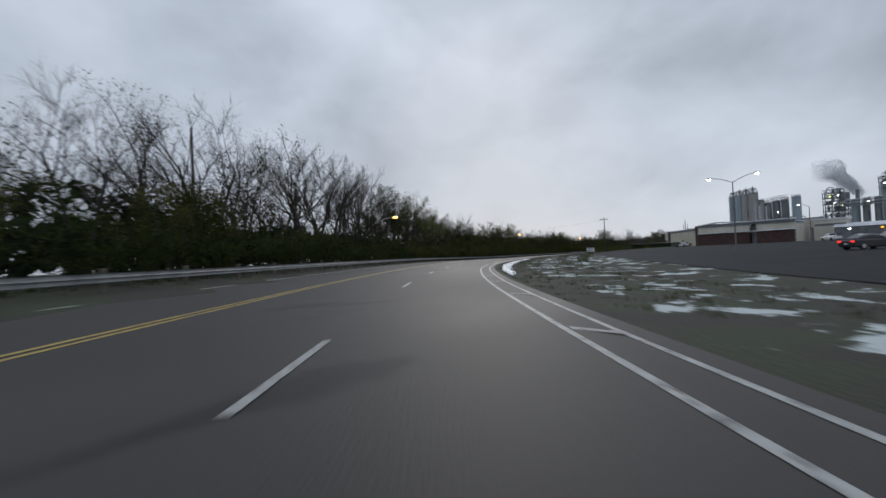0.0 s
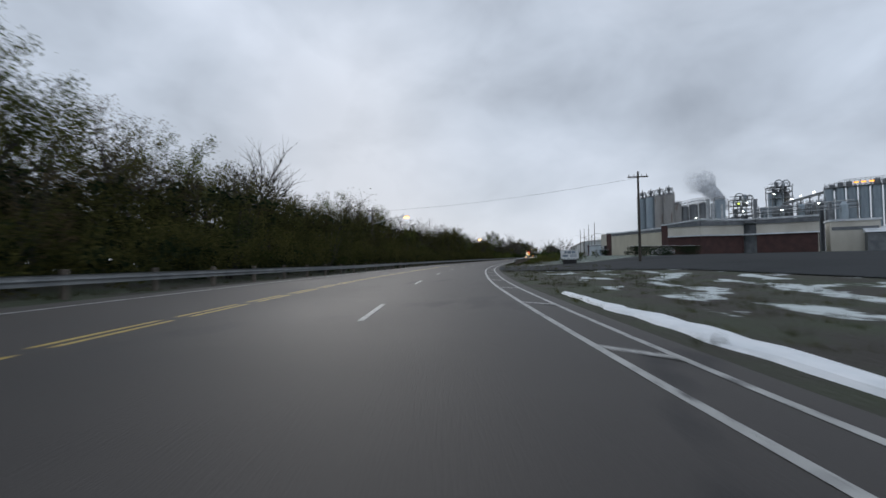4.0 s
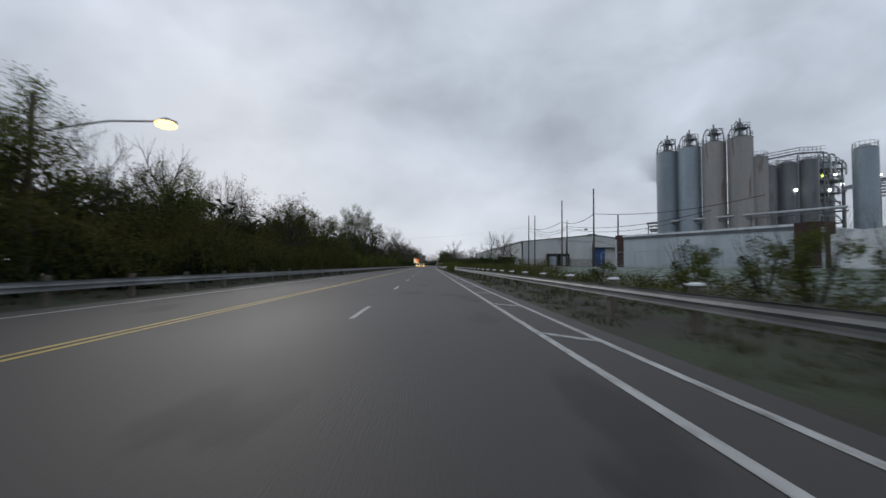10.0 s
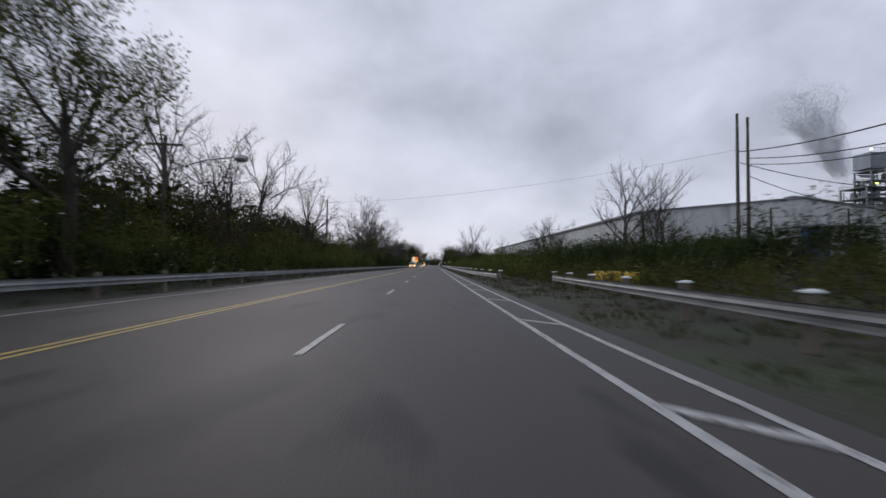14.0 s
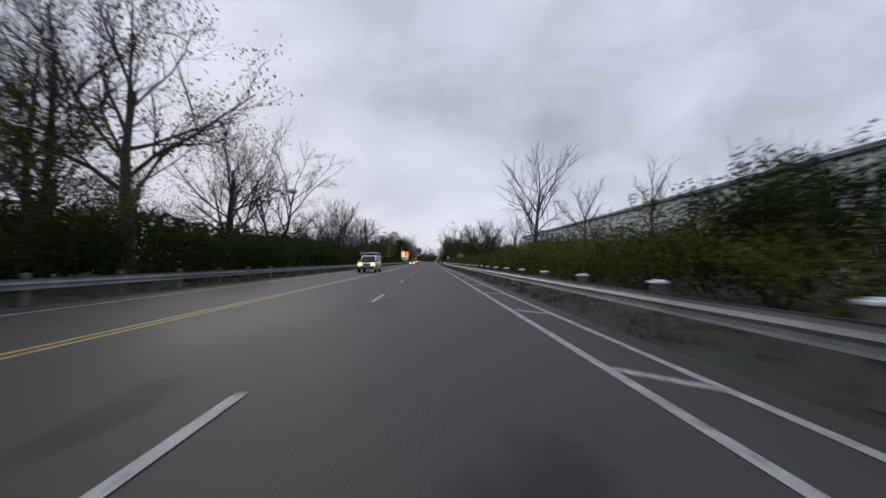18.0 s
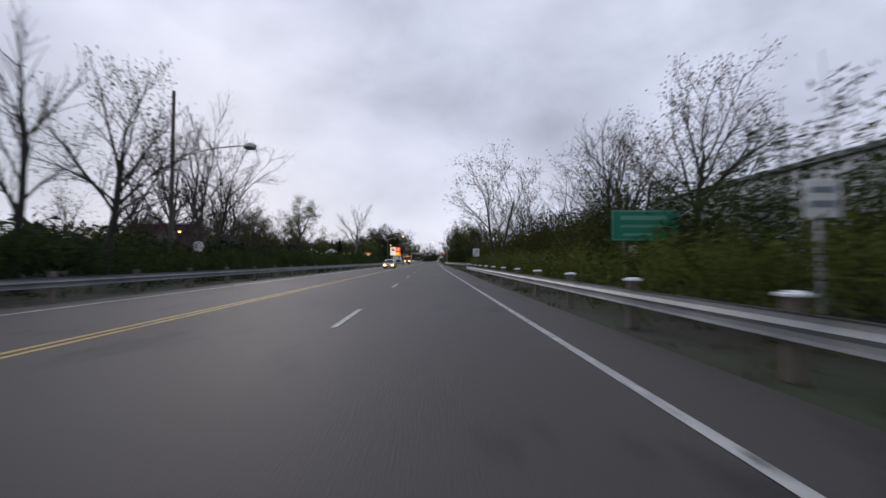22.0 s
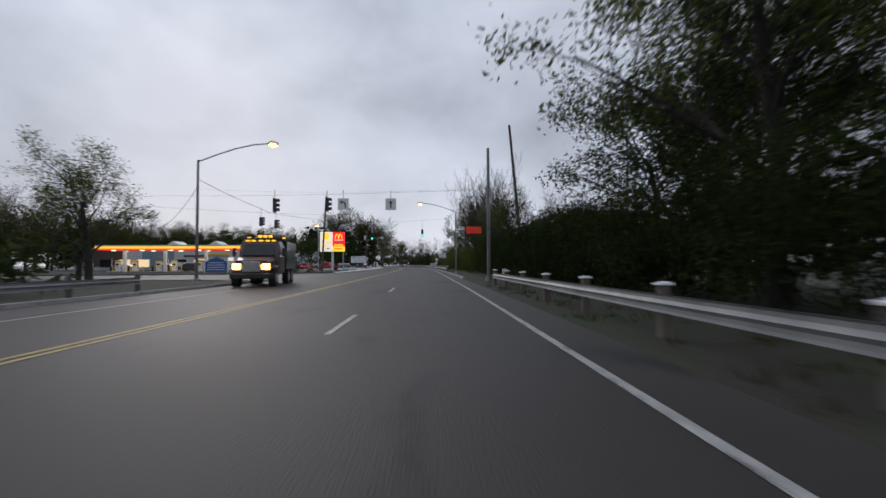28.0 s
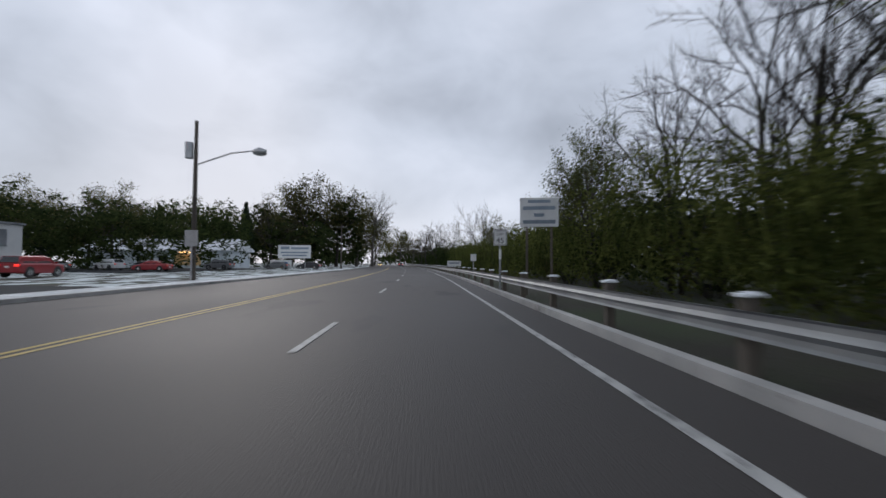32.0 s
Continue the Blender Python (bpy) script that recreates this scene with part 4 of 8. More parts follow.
def steelwork(t, c, sx, sy, levels, rng, vessels=3, legs=3):
    """An open steel frame: legs, decks with railings, braces, vessels and pipes on each deck."""
    x0, y0 = c
    top = levels[-1]
    for i in range(legs):
        for s in (-1, 1):
            x = x0 - sx / 2 + sx * i / (legs - 1)
            part("leg", Geo().box((x, y0 + s * sy / 2, top / 2), (0.32, 0.32, top + 0.2)), M_PIPE, t)
    for j, z in enumerate(levels):
        part("deck", Geo().box((x0, y0, z), (sx + 0.6, sy + 0.6, 0.2)), M_PIPE, t)
        for s in (-1, 1):
            g = Geo()
            for h in (0.55, 1.15):
                g.tube([(x0 - sx / 2 - 0.3, y0 + s * (sy / 2 + 0.3), z + h), (x0 + sx / 2 + 0.3, y0 + s * (sy / 2 + 0.3), z + h)], 0.06, 4)
            n = max(4, int(sx / 1.2))
            for k in range(n + 1):
                x = x0 - sx / 2 - 0.3 + (sx + 0.6) * k / n
                g.tube([(x, y0 + s * (sy / 2 + 0.3), z), (x, y0 + s * (sy / 2 + 0.3), z + 1.15)], 0.05, 4)
            part("railing", g, M_PIPE, t)
        gap = (levels[j + 1] - z) if j + 1 < len(levels) else 3.0
        for k in range(vessels):
            x, y = x0 + rng.uniform(-0.42, 0.42) * sx, y0 + rng.uniform(-0.3, 0.3) * sy
            r = rng.uniform(0.4, 0.9)
            hgt = gap * rng.uniform(0.5, 0.95)
            part("vessel", Geo().tube([(x, y, z), (x, y, z + hgt * 0.85), (x, y, z + hgt)], [r, r, r * 0.4], 10), (M_SILO_DARK, M_PIPE, M_SILO_GREY)[k % 3], t)
        if j + 1 < len(levels):
            for s in (-1, 1):
                part("brace", Geo().tube([(x0 - s * sx / 2, y0 - sy / 2 - 0.15, z), (x0, y0 - sy / 2 - 0.15, levels[j + 1])], 0.1, 5), M_PIPE, t)
        for k in range(2):
            y = y0 + rng.uniform(-0.5, 0.5) * sy
            zz = z + rng.uniform(1.2, 2.4)
            part("pipe", Geo().tube([(x0 - sx * rng.uniform(0.4, 0.65), y, zz), (x0 + sx * rng.uniform(0.4, 0.65), y, zz), (x0 + sx * 0.62, y, zz - 2)], rng.uniform(0.12, 0.25), 7), M_PIPE if k else M_STEEL, t)


def arch_duct(t, x, y, z, r, thick=0.3):
    pts = [(x - r, y, z - r * 1.5)] + [(x + r * math.cos(math.pi - math.pi * k / 12), y, z + r * math.sin(math.pi * k / 12)) for k in range(13)] + [(x + r, y, z - r * 1.5)]
    part("arch_duct", Geo().tube(pts, thick, 9), M_STEEL, t, "arched duct")


# lit platform over the far silos
t = thing("silo_platform", "yellow-lit steel platform on the far silos", "platform", (152.6, 326.2, 31.3), -27)
part("deck", Geo().box((0, 0, 0.1), (24, 4.8, 0.25)), M_PIPE, t)
g = Geo()
for k in range(14):
    x = -11.8 + k * 1.81
    for s in (-2.4, 2.4):
        g.tube([(x, s, 0.2), (x, s, 3.4 if k > 4 else 2.2 + 0.25 * k)], 0.07, 4)
for s in (-2.4, 2.4):
    for z in (0.9, 1.6, 2.3):
        g.tube([(-11.9, s, z * 0.8), (11.9, s, z)], 0.07, 4)
    g.tube([(-4.5, s, 3.4), (11.9, s, 3.6)], 0.1, 4)
    g.tube([(-11.9, s, 0.8), (-4.5, s, 3.4)], 0.1, 4)
part("railing", g, M_PIPE, t)
for x, z in ((-9, 1.0), (-6, 1.4), (-3, 1.5), (6.5, 1.7), (9.5, 1.5)):
    part("equipment", Geo().box((x, 0.3, z), (2.2, 2.6, z * 1.5), bevel=0.15), M_PIPE, t, "conveyor drive housing")
for x in (-0.6, 1.9, 4.6):
    part("lamp", Geo().box((x, -2.5, 1.7), (1.6, 0.25, 0.55), bevel=0.05), M_GLOW_AMBER, t, "glowing amber lamp")

# the tall vessels with a steel crown
t = thing("vessel_tower", "cluster of tall pale vessels under an open steel crown", "tower")
for dx, dy in ((-3.4, 0.6), (0, -1.2), (3.4, 0.4), (0.4, 3.2)):
    part("vessel", Geo().tube([(137.4 + dx, 365 + dy, 0), (137.4 + dx, 365 + dy, 34.2)], 1.75, 18), M_SILO_STAIN if dx > 1 else M_SILO_GREY, t, "tall pale vessel")
steelwork(t, (137.4, 365), 9.6, 7.5, (31.0, 34.6, 37.6), random.Random(3), 4)
arch_duct(t, 135.8, 361, 39.2, 2.0)
arch_duct(t, 140.2, 363, 39.6, 1.6)
for x, z in ((133.2, 33.4), (141.5, 30.2)):
    part("floodlight", Geo().box((x, 360.6, z), (0.9, 0.3, 0.6), bevel=0.08), M_GLOW_WHITE, t, "lit white floodlight")
t = thing("chimney_stub", "short dark steel chimney", "chimney", (118.4, 347, 0))
part("flue", Geo().tube([(0, 0, 0), (0, 0, 29.4)], 1.0, 12), M_PIPE, t)
part("rim", Geo().tube([(0, 0, 29.1), (0, 0, 29.6)], 1.15, 12), M_PIPE, t)
# low tanks and the pipe bridge that climbs to the platform
for k in range(5):
    silo(139.5 + k * 2.6, 348 - k * 3.6, 1.5, 26.2, M_SILO_DARK, "short dark tank under the pipe bridge", head=False, group="tanks under the pipe bridge", cone=0.5)
t = thing("pipe_bridge", "steel pipe bridge with many pipes climbing to the platform", "pipe rack")
ba, bb = Vector((134, 352, 27.6)), Vector((146.5, 329.5, 31.8))
for k in range(7):
    p = ba.lerp(bb, k / 6)
    part("bent", Geo().box((p.x, p.y, p.z / 2), (0.35, 0.35, p.z), 30), M_PIPE, t)
    part("crossbeam", Geo().box((p.x, p.y, p.z - 1.4), (3.4, 0.3, 0.3), 30), M_PIPE, t)
for k in range(6):
    o = Vector((-1.3 + 0.5 * k, 0.3 * k - 0.7, -1.1 + 0.45 * (k % 3)))
    part("pipe", Geo().tube([ba + o, bb + o], 0.14 + 0.05 * (k % 3), 7), M_PIPE if k % 2 else M_STEEL, t)
for u in (0.3, 0.55, 0.75):
    p = ba.lerp(bb, u)
    part("floodlight", Geo().box((p.x, p.y - 1.5, p.z + 1.0), (0.8, 0.3, 0.5), bevel=0.08), M_GLOW_WHITE, t, "lit white floodlight")
# process frame between the lower silos and the single tank
t = thing("process_plant", "crowded steel process frame with arched ducts and lit lamps", "pipe rack")
steelwork(t, (104.5, 329), 8.0, 6.0, (13.0, 17.0, 21.0, 24.5, 27.5), random.Random(6), 4)
arch_duct(t, 103.0, 325.4, 28.6, 1.9)
arch_duct(t, 107.4, 325.2, 28.0, 1.5, 0.22)
for x, z, m in ((102.6, 25.4, M_GLOW_LIME), (106.0, 25.8, M_GLOW_WHITE), (104.4, 21.6, M_GLOW_WHITE)):
    part("floodlight", Geo().box((x, 325.3, z), (0.7, 0.3, 0.55), bevel=0.08), m, t, "lit floodlight")
part("floodlight", Geo().box((77.0, 303.4, 17.6), (0.8, 0.3, 0.5), bevel=0.08), M_GLOW_WHITE, t, "lit floodlight")
t = thing("pipe_yard", "low rows of pipes and pale tanks behind the factory", "pipe rack")
rng = random.Random(15)
for k in range(7):
    x, y = 112 + k * 4.2, 322 - k * 2.2
    part("tank", Geo().tube([(x, y, 0), (x, y, 17 + rng.uniform(0, 6)), (x, y, 18.5 + rng.uniform(4, 5))], [1.5, 1.5, 0.5], 12), (M_SILO_GREY, M_SILO_DARK, M_PIPE)[k % 3], t)
for k in range(5):
    part("pipe", Geo().tube([(108, 320, 19 + k * 0.8), (142, 306 + k, 20 + k * 0.9)], 0.25, 7), M_PIPE if k % 2 else M_STEEL, t)
for k in range(5):
    part("post", Geo().box((109 + k * 8, 320 - k * 3.4, 11.5), (0.4, 0.4, 23)), M_PIPE, t)
for x, y, z in ((116, 314, 20.5), (128, 309, 22.5)):
    part("floodlight", Geo().box((x, y, z), (0.8, 0.3, 0.5), bevel=0.08), M_GLOW_WHITE, t, "lit white floodlight")
# white low block and dark bank right of the factory
t = thing("gate_house", "white low block beside the factory's car park", "building", (84, 209, 0), -20)
part("wall", Geo().box((0, 0, 4.2), (9, 7, 8.8)), M_CREAM, t)
part("roof_edge", Geo().box((0, 0, 8.6), (9.6, 7.6, 0.5)), M_ROOF_SNOW, t)
part("band", Geo().box((0, -3.55, 6.6), (8.4, 0.12, 0.8)), M_ROOF, t, "dark window band")
for k, (x, y, l) in enumerate(((96, 202, 24), (122, 190, 30))):
    t = thing("storage_shed", "long low dark shed behind the car park", "building", (x, y, 0), -20)
    part("wall", Geo().box((0, 0, 2.6), (l, 8, 5.6)), M_ROOF, t)
    part("roof", Geo().prism([(-4.4, 5.4), (4.4, 5.4), (0, 6.8)], (-l / 2 - 0.3, 0, 0), (0, 1, 0), (0, 0, 1), l + 0.6), M_MAROON if k else M_ROOF_SNOW, t)
    for j in range(3):
        part("lamp", Geo().box((-l / 3 + j * l / 3, -4.2, 4.6), (0.7, 0.25, 0.4), bevel=0.05), M_GLOW_WHITE if j != 1 else M_GLOW_AMBER, t, "lit wall lamp")


def warehouse():
    t = thing("warehouse", "long pale warehouse with a low gable and dark roof edge", "building")
    x0, y0, y1, top = 32.0, 371.0, 548.0, 9.9
    x1, top1, xr, ridge = 84.0, 9.2, 58.0, 12.45
    part("west_wall", wall_panel(Geo(), (x0, y1), (x0, y0), -0.3, top), M_WAREHOUSE, t, "pale clad wall with faint streaks")
    rib = Geo().box((0, 0, top / 2), (0.05, 0.07, top - 0.2)).mesh("cladding_rib")
    rib.materials.append(M_WAREHOUSE)
    for k in range(1, 60):
        share("cladding_rib", rib, pose(x0 - 0.02, y0 + k * 2.95, 0), t)
    part("gutter", Geo().box((x0 - 0.22, (y0 + y1) / 2, top + 0.1), (0.5, y1 - y0 + 0.8, 0.45), bevel=0.05), M_ROOF, t, "dark roof edge")
    part("downpipe", Geo().tube([(x0 - 0.12, y0 + 0.4, top), (x0 - 0.12, y0 + 0.4, 0.2)], 0.08, 7), M_ROOF, t)
    g = Geo().prism([(x0, -0.3), (x1, -0.3), (x1, top1), (xr, ridge), (x0, top)], (0, y0 + 0.3, 0), (1, 0, 0), (0, 0, 1), 0.3)
    part("gable_wall", g, M_WAREHOUSE, t, "pale gable wall")
    part("rake_edge", Geo().tube([(x0 - 0.3, y0 - 0.1, top + 0.1), (xr, y0 - 0.1, ridge + 0.15), (x1, y0 - 0.1, top1 + 0.15)], 0.2, 4), M_ROOF, t, "dark roof edge")
    part("ridge_vent", Geo().box((xr, y0 + 1.2, ridge + 0.25), (3.0, 1.6, 0.5), bevel=0.05), M_ROOF, t)
    part("plinth", Geo().box(((x0 + x1) / 2, y0 - 0.08, 1.75), (x1 - x0 - 0.2, 0.12, 4.1)), M_CONCRETE, t, "grey lower wall")
    for k in range(1, 17):
        x = x0 + k * (x1 - x0) / 17
        part("panel_seam", Geo().box((x, y0 - 0.02, 6.6), (0.06, 0.05, 5.4)), M_WAREHOUSE, t)
    g = Geo()
    g.v = [(x0 - 0.4, y0, top + 0.15), (xr, y0, ridge + 0.2), (x1, y0, top1 + 0.2), (x0 - 0.4, y1, top + 0.15), (xr, y1, ridge + 0.2), (x1, y1, top1 + 0.2)]
    g.f = [(0, 1, 4, 3), (1, 2, 5, 4)]
    part("roof", g, M_ROOF, t)
    door = part("loading_door", Geo().box((59.9, y0 - 0.2, 4.4), (4.6, 0.3, 6.7), bevel=0.05), M_BLUE, t, "tall blue loading door")
    for k in range(6):
        part("door_rib", Geo().box((59.9, y0 - 0.38, 1.7 + k * 1.0), (4.4, 0.06, 0.1)), M_BLUE, door)
    part("door_hood", Geo().box((62.6, y0 - 0.9, 7.95), (10.6, 1.8, 0.28)), M_ROOF, t, "flat hood over the doors")
    part("side_door", Geo().box((66.0, y0 - 0.2, 4.4), (2.6, 0.2, 6.4), bevel=0.03), M_WAREHOUSE, t, "pale sliding door")
    for x in (42.7, 46.9):
        d = part("dock_shelter", Geo().box((x, y0 - 0.9, 3.2), (3.7, 1.8, 4.9), bevel=0.08), M_DARK, t, "dark dock shelter")
        part("dock_door", Geo().box((x, y0 - 1.84, 3.0), (2.5, 0.08, 3.2)), M_SILO_GREY, d)
    part("far_wall", wall_panel(wall_panel(Geo(), (x1, y0), (x1, y1), -0.3, top1), (x1, y1), (x0, y1), -0.3, top), M_WAREHOUSE, t)
    for k in range(6):
        part("wall_lamp", Geo().box((x0 - 0.3, y0 + 20 + k * 28, 7.6), (0.5, 0.35, 0.3), bevel=0.05), M_DARK, t)
    return t


warehouse()

t = thing("plant_annex", "tan plant annex with a lower band painted shade-dark, ducts and lit lamps", "building")
TA, TB = (83.4, 367.4), (99.5, 348.5)
part("tan_wall", wall_panel(Geo(), TA, TB, 9.0, 14.0, 0.4), M_TAN, t, "tan upper wall")
part("roof_edge", wall_panel(Geo(), *off(TA, TB, 0.2), 14.0, 14.35, 1.0), M_ROOF_SNOW, t, "snowy roof edge")
# the recess's shade is put into this wall's dark colour
part("lower_wall", wall_panel(Geo(), *off(TA, TB, -0.8), -0.3, 9.0, 0.4), M_PIPE, t, "lower wall under the overhang, coloured dark as its shade")
part("window_band", wall_panel(Geo(), *off((85.6, 364.8), (90.6, 358.9), 0.05), 11.4, 12.6, 0.1), M_CREAM, t, "pale window band")
part("roof", slab(Geo(), [TA, TB, (120, 365), (104, 384)], 13.95), M_ROOF_SNOW, t)
part("far_wall", wall_panel(wall_panel(Geo(), TB, (120, 365), -0.3, 13.9), (104, 384), TA, -0.3, 13.9), M_TAN, t)
part("pale_block", Geo().box((92.6, 381, 7.2), (5, 5, 14.6), -40), M_CREAM, t, "pale stair block")
for s, z in ((0.2, 8.4), (0.42, 5.2), (0.6, 8.0), (0.8, 5.0)):
    p = Vector(TA).lerp(Vector(TB), s)
    part("lamp", Geo().box((p.x - 0.5, p.y - 0.4, z), (0.7, 0.4, 0.4), bevel=0.05), M_GLOW_WHITE if z > 6 else M_GLOW_AMBER, t, "lit wall lamp")
arch_duct(t, 91, 371, 16.0, 1.8, 0.4)
arch_duct(t, 95.5, 368, 15.8, 1.5, 0.4)
for k in range(6):
    part("roof_pipe", Geo().tube([(84, 379 + k * 0.5, 14.6 + 0.5 * (k % 3)), (104, 356 + k * 0.8, 14.8 + 0.5 * (k % 3))], 0.2, 7), M_PIPE, t)
t = thing("white_office", "low white office block with a grey base", "building")
OFFICE = [(53.6, 339), (66, 339), (72, 348), (59.4, 348)]
part("wall", slab(Geo(), OFFICE, 5.65, 2.1), M_CREAM, t, "white upper wall")
part("base", slab(Geo(), [(53.75, 339.15), (65.9, 339.15), (71.8, 347.8), (59.5, 347.8)], 3.56, 4.0), M_CONCRETE, t, "grey lower wall")
part("roof", slab(Geo(), [(53.2, 338.7), (66.3, 338.7), (72.4, 348.2), (59.2, 348.2)], 5.85, 0.2), M_ROOF_SNOW, t)
part("window", Geo().box((58.6, 338.96, 4.7), (1.2, 0.08, 0.9)), M_GLASS, t)


# ---- poles and wires ----
def utility_pole(x, y, h, label="dark wooden utility pole", arm=True, rz=0.0, transformer=False, r=0.16, lean=0.0):
    t = thing("utility_pole", label, "utility pole", (x, y, -0.1), rz, group="utility poles")
    part("pole", Geo().tube([(0, 0, 0), (lean * 0.5, 0, h * 0.5), (lean + 0.02, 0, h + 0.1)], [r, r * 0.85, r * 0.65], 9), M_POLE, t)
    if lean:
        for z in (8.0, 9.6):
            part("bracket", Geo().tube([(lean * z / h - 0.25, -0.1, z), (lean * z / h + 0.4, -0.1, z + 0.12)], 0.03, 5), M_STEEL, t, "short steel bracket")
    if arm:
        part("crossarm", Geo().box((lean, 0, h - 0.5), (2.2, 0.12, 0.14)), M_POLE, t)
        for s in (-0.95, -0.4, 0.4, 0.95):
            part("insulator", Geo().tube([(s + lean, 0, h - 0.43), (s + lean, 0, h - 0.2)], [0.05, 0.035], 7), M_SIGN_BACK, t)
    if transformer:
        part("transformer", Geo().tube([(-0.38, 0, h - 2.3), (-0.38, 0, h - 1.3)], 0.24, 12), M_STEEL, t, "grey can transformer")
    return t


def wire(pts_list, sag, label="thin black overhead wire", r=0.013):
    t = thing("overhead_wire", label, "wire", tuple(pts_list[0]), group="overhead wires")
    o = Vector(pts_list[0])
    for a, b in zip(pts_list[:-1], pts_list[1:]):
        a, b = Vector(a), Vector(b)
        pts = []
        for k in range(13):
            u = k / 12
            p = a.lerp(b, u) - o
            p.z -= sag * 4 * u * (1 - u)
            pts.append(p)
        part("span", Geo().tube(pts, r, 4), M_WIRE, t)
    return t


for x, y, h in ((28.5, 343.9, 16.4), (30.7, 345.5, 16.6), (31.0, 318.1, 17.1), (32.2, 300.2, 16.9), (35.2, 295.6, 11.0)):
    utility_pole(x, y, h, "bare dark wooden pole by the plant fence", arm=False, r=0.19)
wire([(28.5, 343.9, 12.6), (31.0, 318.1, 12.0), (32.2, 300.2, 11.8), (52, 280, 12.6)], 1.1, r=0.06)
wire([(30.7, 345.5, 12.4), (32.5, 319, 10.9), (46, 284, 10.6)], 1.3, r=0.055)
wire([(30.7, 345.5, 11.8), (32.5, 319, 10.4), (44, 288, 9.4)], 1.4, r=0.05)
wire([(28.5, 343.9, 11.6), (48, 340, 8.6), (62, 345, 8.2)], 1.0, r=0.04)
wire([(30.7, 345.5, 10.6), (58, 356, 9.6), (96, 404, 18.6)], 1.2, r=0.04)
utility_pole(96, 404, 19.3, "dark wooden pole with a lamp bracket by the annex", arm=False)
utility_pole(45, 361, 9.5, arm=False)
utility_pole(53, 358, 9, arm=False)
utility_pole(21.5, 133, 10.6, "dark wooden utility pole by the plant entrance", arm=True, rz=5)


def lamp_arm_pole(x, y, h, lamp, lit, label, transformer=False, arm=True, lean=0.0):
    """A wooden pole that carries a street lamp on a bent arm."""
    t = utility_pole(x, y, h, label, arm=arm, rz=8, transformer=transformer, lean=lean)
    m = Matrix.Rotation(radians(-8), 4, "Z")
    d = m @ (Vector(lamp) - Vector((x, y, -0.1)))
    z0 = d.z - 0.9
    pts = [(lean * z0 / h + 0.1 * d.x / max(0.1, d.length), 0, z0), tuple(Vector((lean * z0 / h, 0, z0)).lerp(Vector((d.x, d.y, d.z)), 0.55) + Vector((0, 0, 0.25))), (d.x, d.y, d.z + 0.06)]
    part("lamp_arm", Geo().tube(pts, 0.045, 6), M_STEEL, t)
    u = Vector((d.x, d.y, 0)).normalized()
    hd = part("lamp_head", Geo().tube([d - u * 0.35 + Vector((0, 0, 0.06)), d + Vector((0, 0, 0.08)), d + u * 0.42], [0.07, 0.17, 0.10], 10), M_STEEL, t, "grey lamp head")
    part("lamp_glass", Geo().tube([d + Vector((0, 0, -0.26)), d + Vector((0, 0, -0.2)), d + Vector((0, 0, -0.08)), d + Vector((0, 0, 0.02))], [0.2, 0.38, 0.44, 0.34], 12), lit if lit else M_SIGN_BACK, hd, "glowing lamp glass" if lit else "unlit lamp glass")
    return t


WOOD_LAMPS = "dark wooden pole with a street lamp"
lamp_arm_pole(-3.8, 61, 10.4, (2.2, 60.3, 8.6), M_GLOW_SODIUM, WOOD_LAMPS + ", lit amber")
lamp_arm_pole(-16.6, 147, 9.9, (-10.4, 146.2, 8.0), M_GLOW_SODIUM, WOOD_LAMPS + ", lit amber", transformer=True)
lamp_arm_pole(-17.0, 230.6, 8.3, (-12.3, 232.0, 7.6), M_GLOW_SODIUM, WOOD_LAMPS + ", lit amber", arm=False)
lamp_arm_pole(32.5, 319.0, 12.4, (37.0, 318.4, 10.2), None, "dark wooden pole with an unlit yard lamp on a long arm", arm=False)
lamp_arm_pole(-18.5, 330, 9.4, (-13.6, 330, 8.0), None, WOOD_LAMPS + ", unlit")
lamp_arm_pole(-19.3, 432, 9.4, (-14.4, 433.5, 7.8), None, WOOD_LAMPS + ", unlit", arm=False)
lamp_arm_pole(-19.3, 513.3, 13.0, (-14.0, 513.3, 9.2), None, WOOD_LAMPS + ", unlit", arm=False)
lamp_arm_pole(-16.05, 685.8, 11.9, (-12.6, 687.5, 9.4), None, "dark wooden pole with an unlit street lamp, leaning by the station", arm=False, lean=0.6)
lamp_arm_pole(-15.1, 732, 10.2, (-11.1, 732, 8.3), None, WOOD_LAMPS + ", unlit, on the lawn", transformer=True, arm=False)
wire([(-16.6, 147, 9.2), (21.5, 133, 9.9)], 0.6)
wire([(-18.4, 372, 11.0), (30.7, 345.5, 13.5)], 1.2)
utility_pole(-18.4, 372, 11.4, arm=False)
utility_pole(11.4, 20.7, 13.4, "tall dark wooden pole at the wood's edge", arm=False)
wire([(-15.4, 685.8, 9.0), (-60, 660, 10)], 0.7)
utility_pole(-20, 800, 9.6)
utility_pole(8.4, 654.9, 13.4, "dark wooden utility pole leaning by the woods", arm=False, rz=0, lean=-1.25)
wire([(7.66, 654.9, 7.9), (-30, 669, 9.3), (-62, 681, 11)], 0.25)
utility_pole(-62, 681, 12)


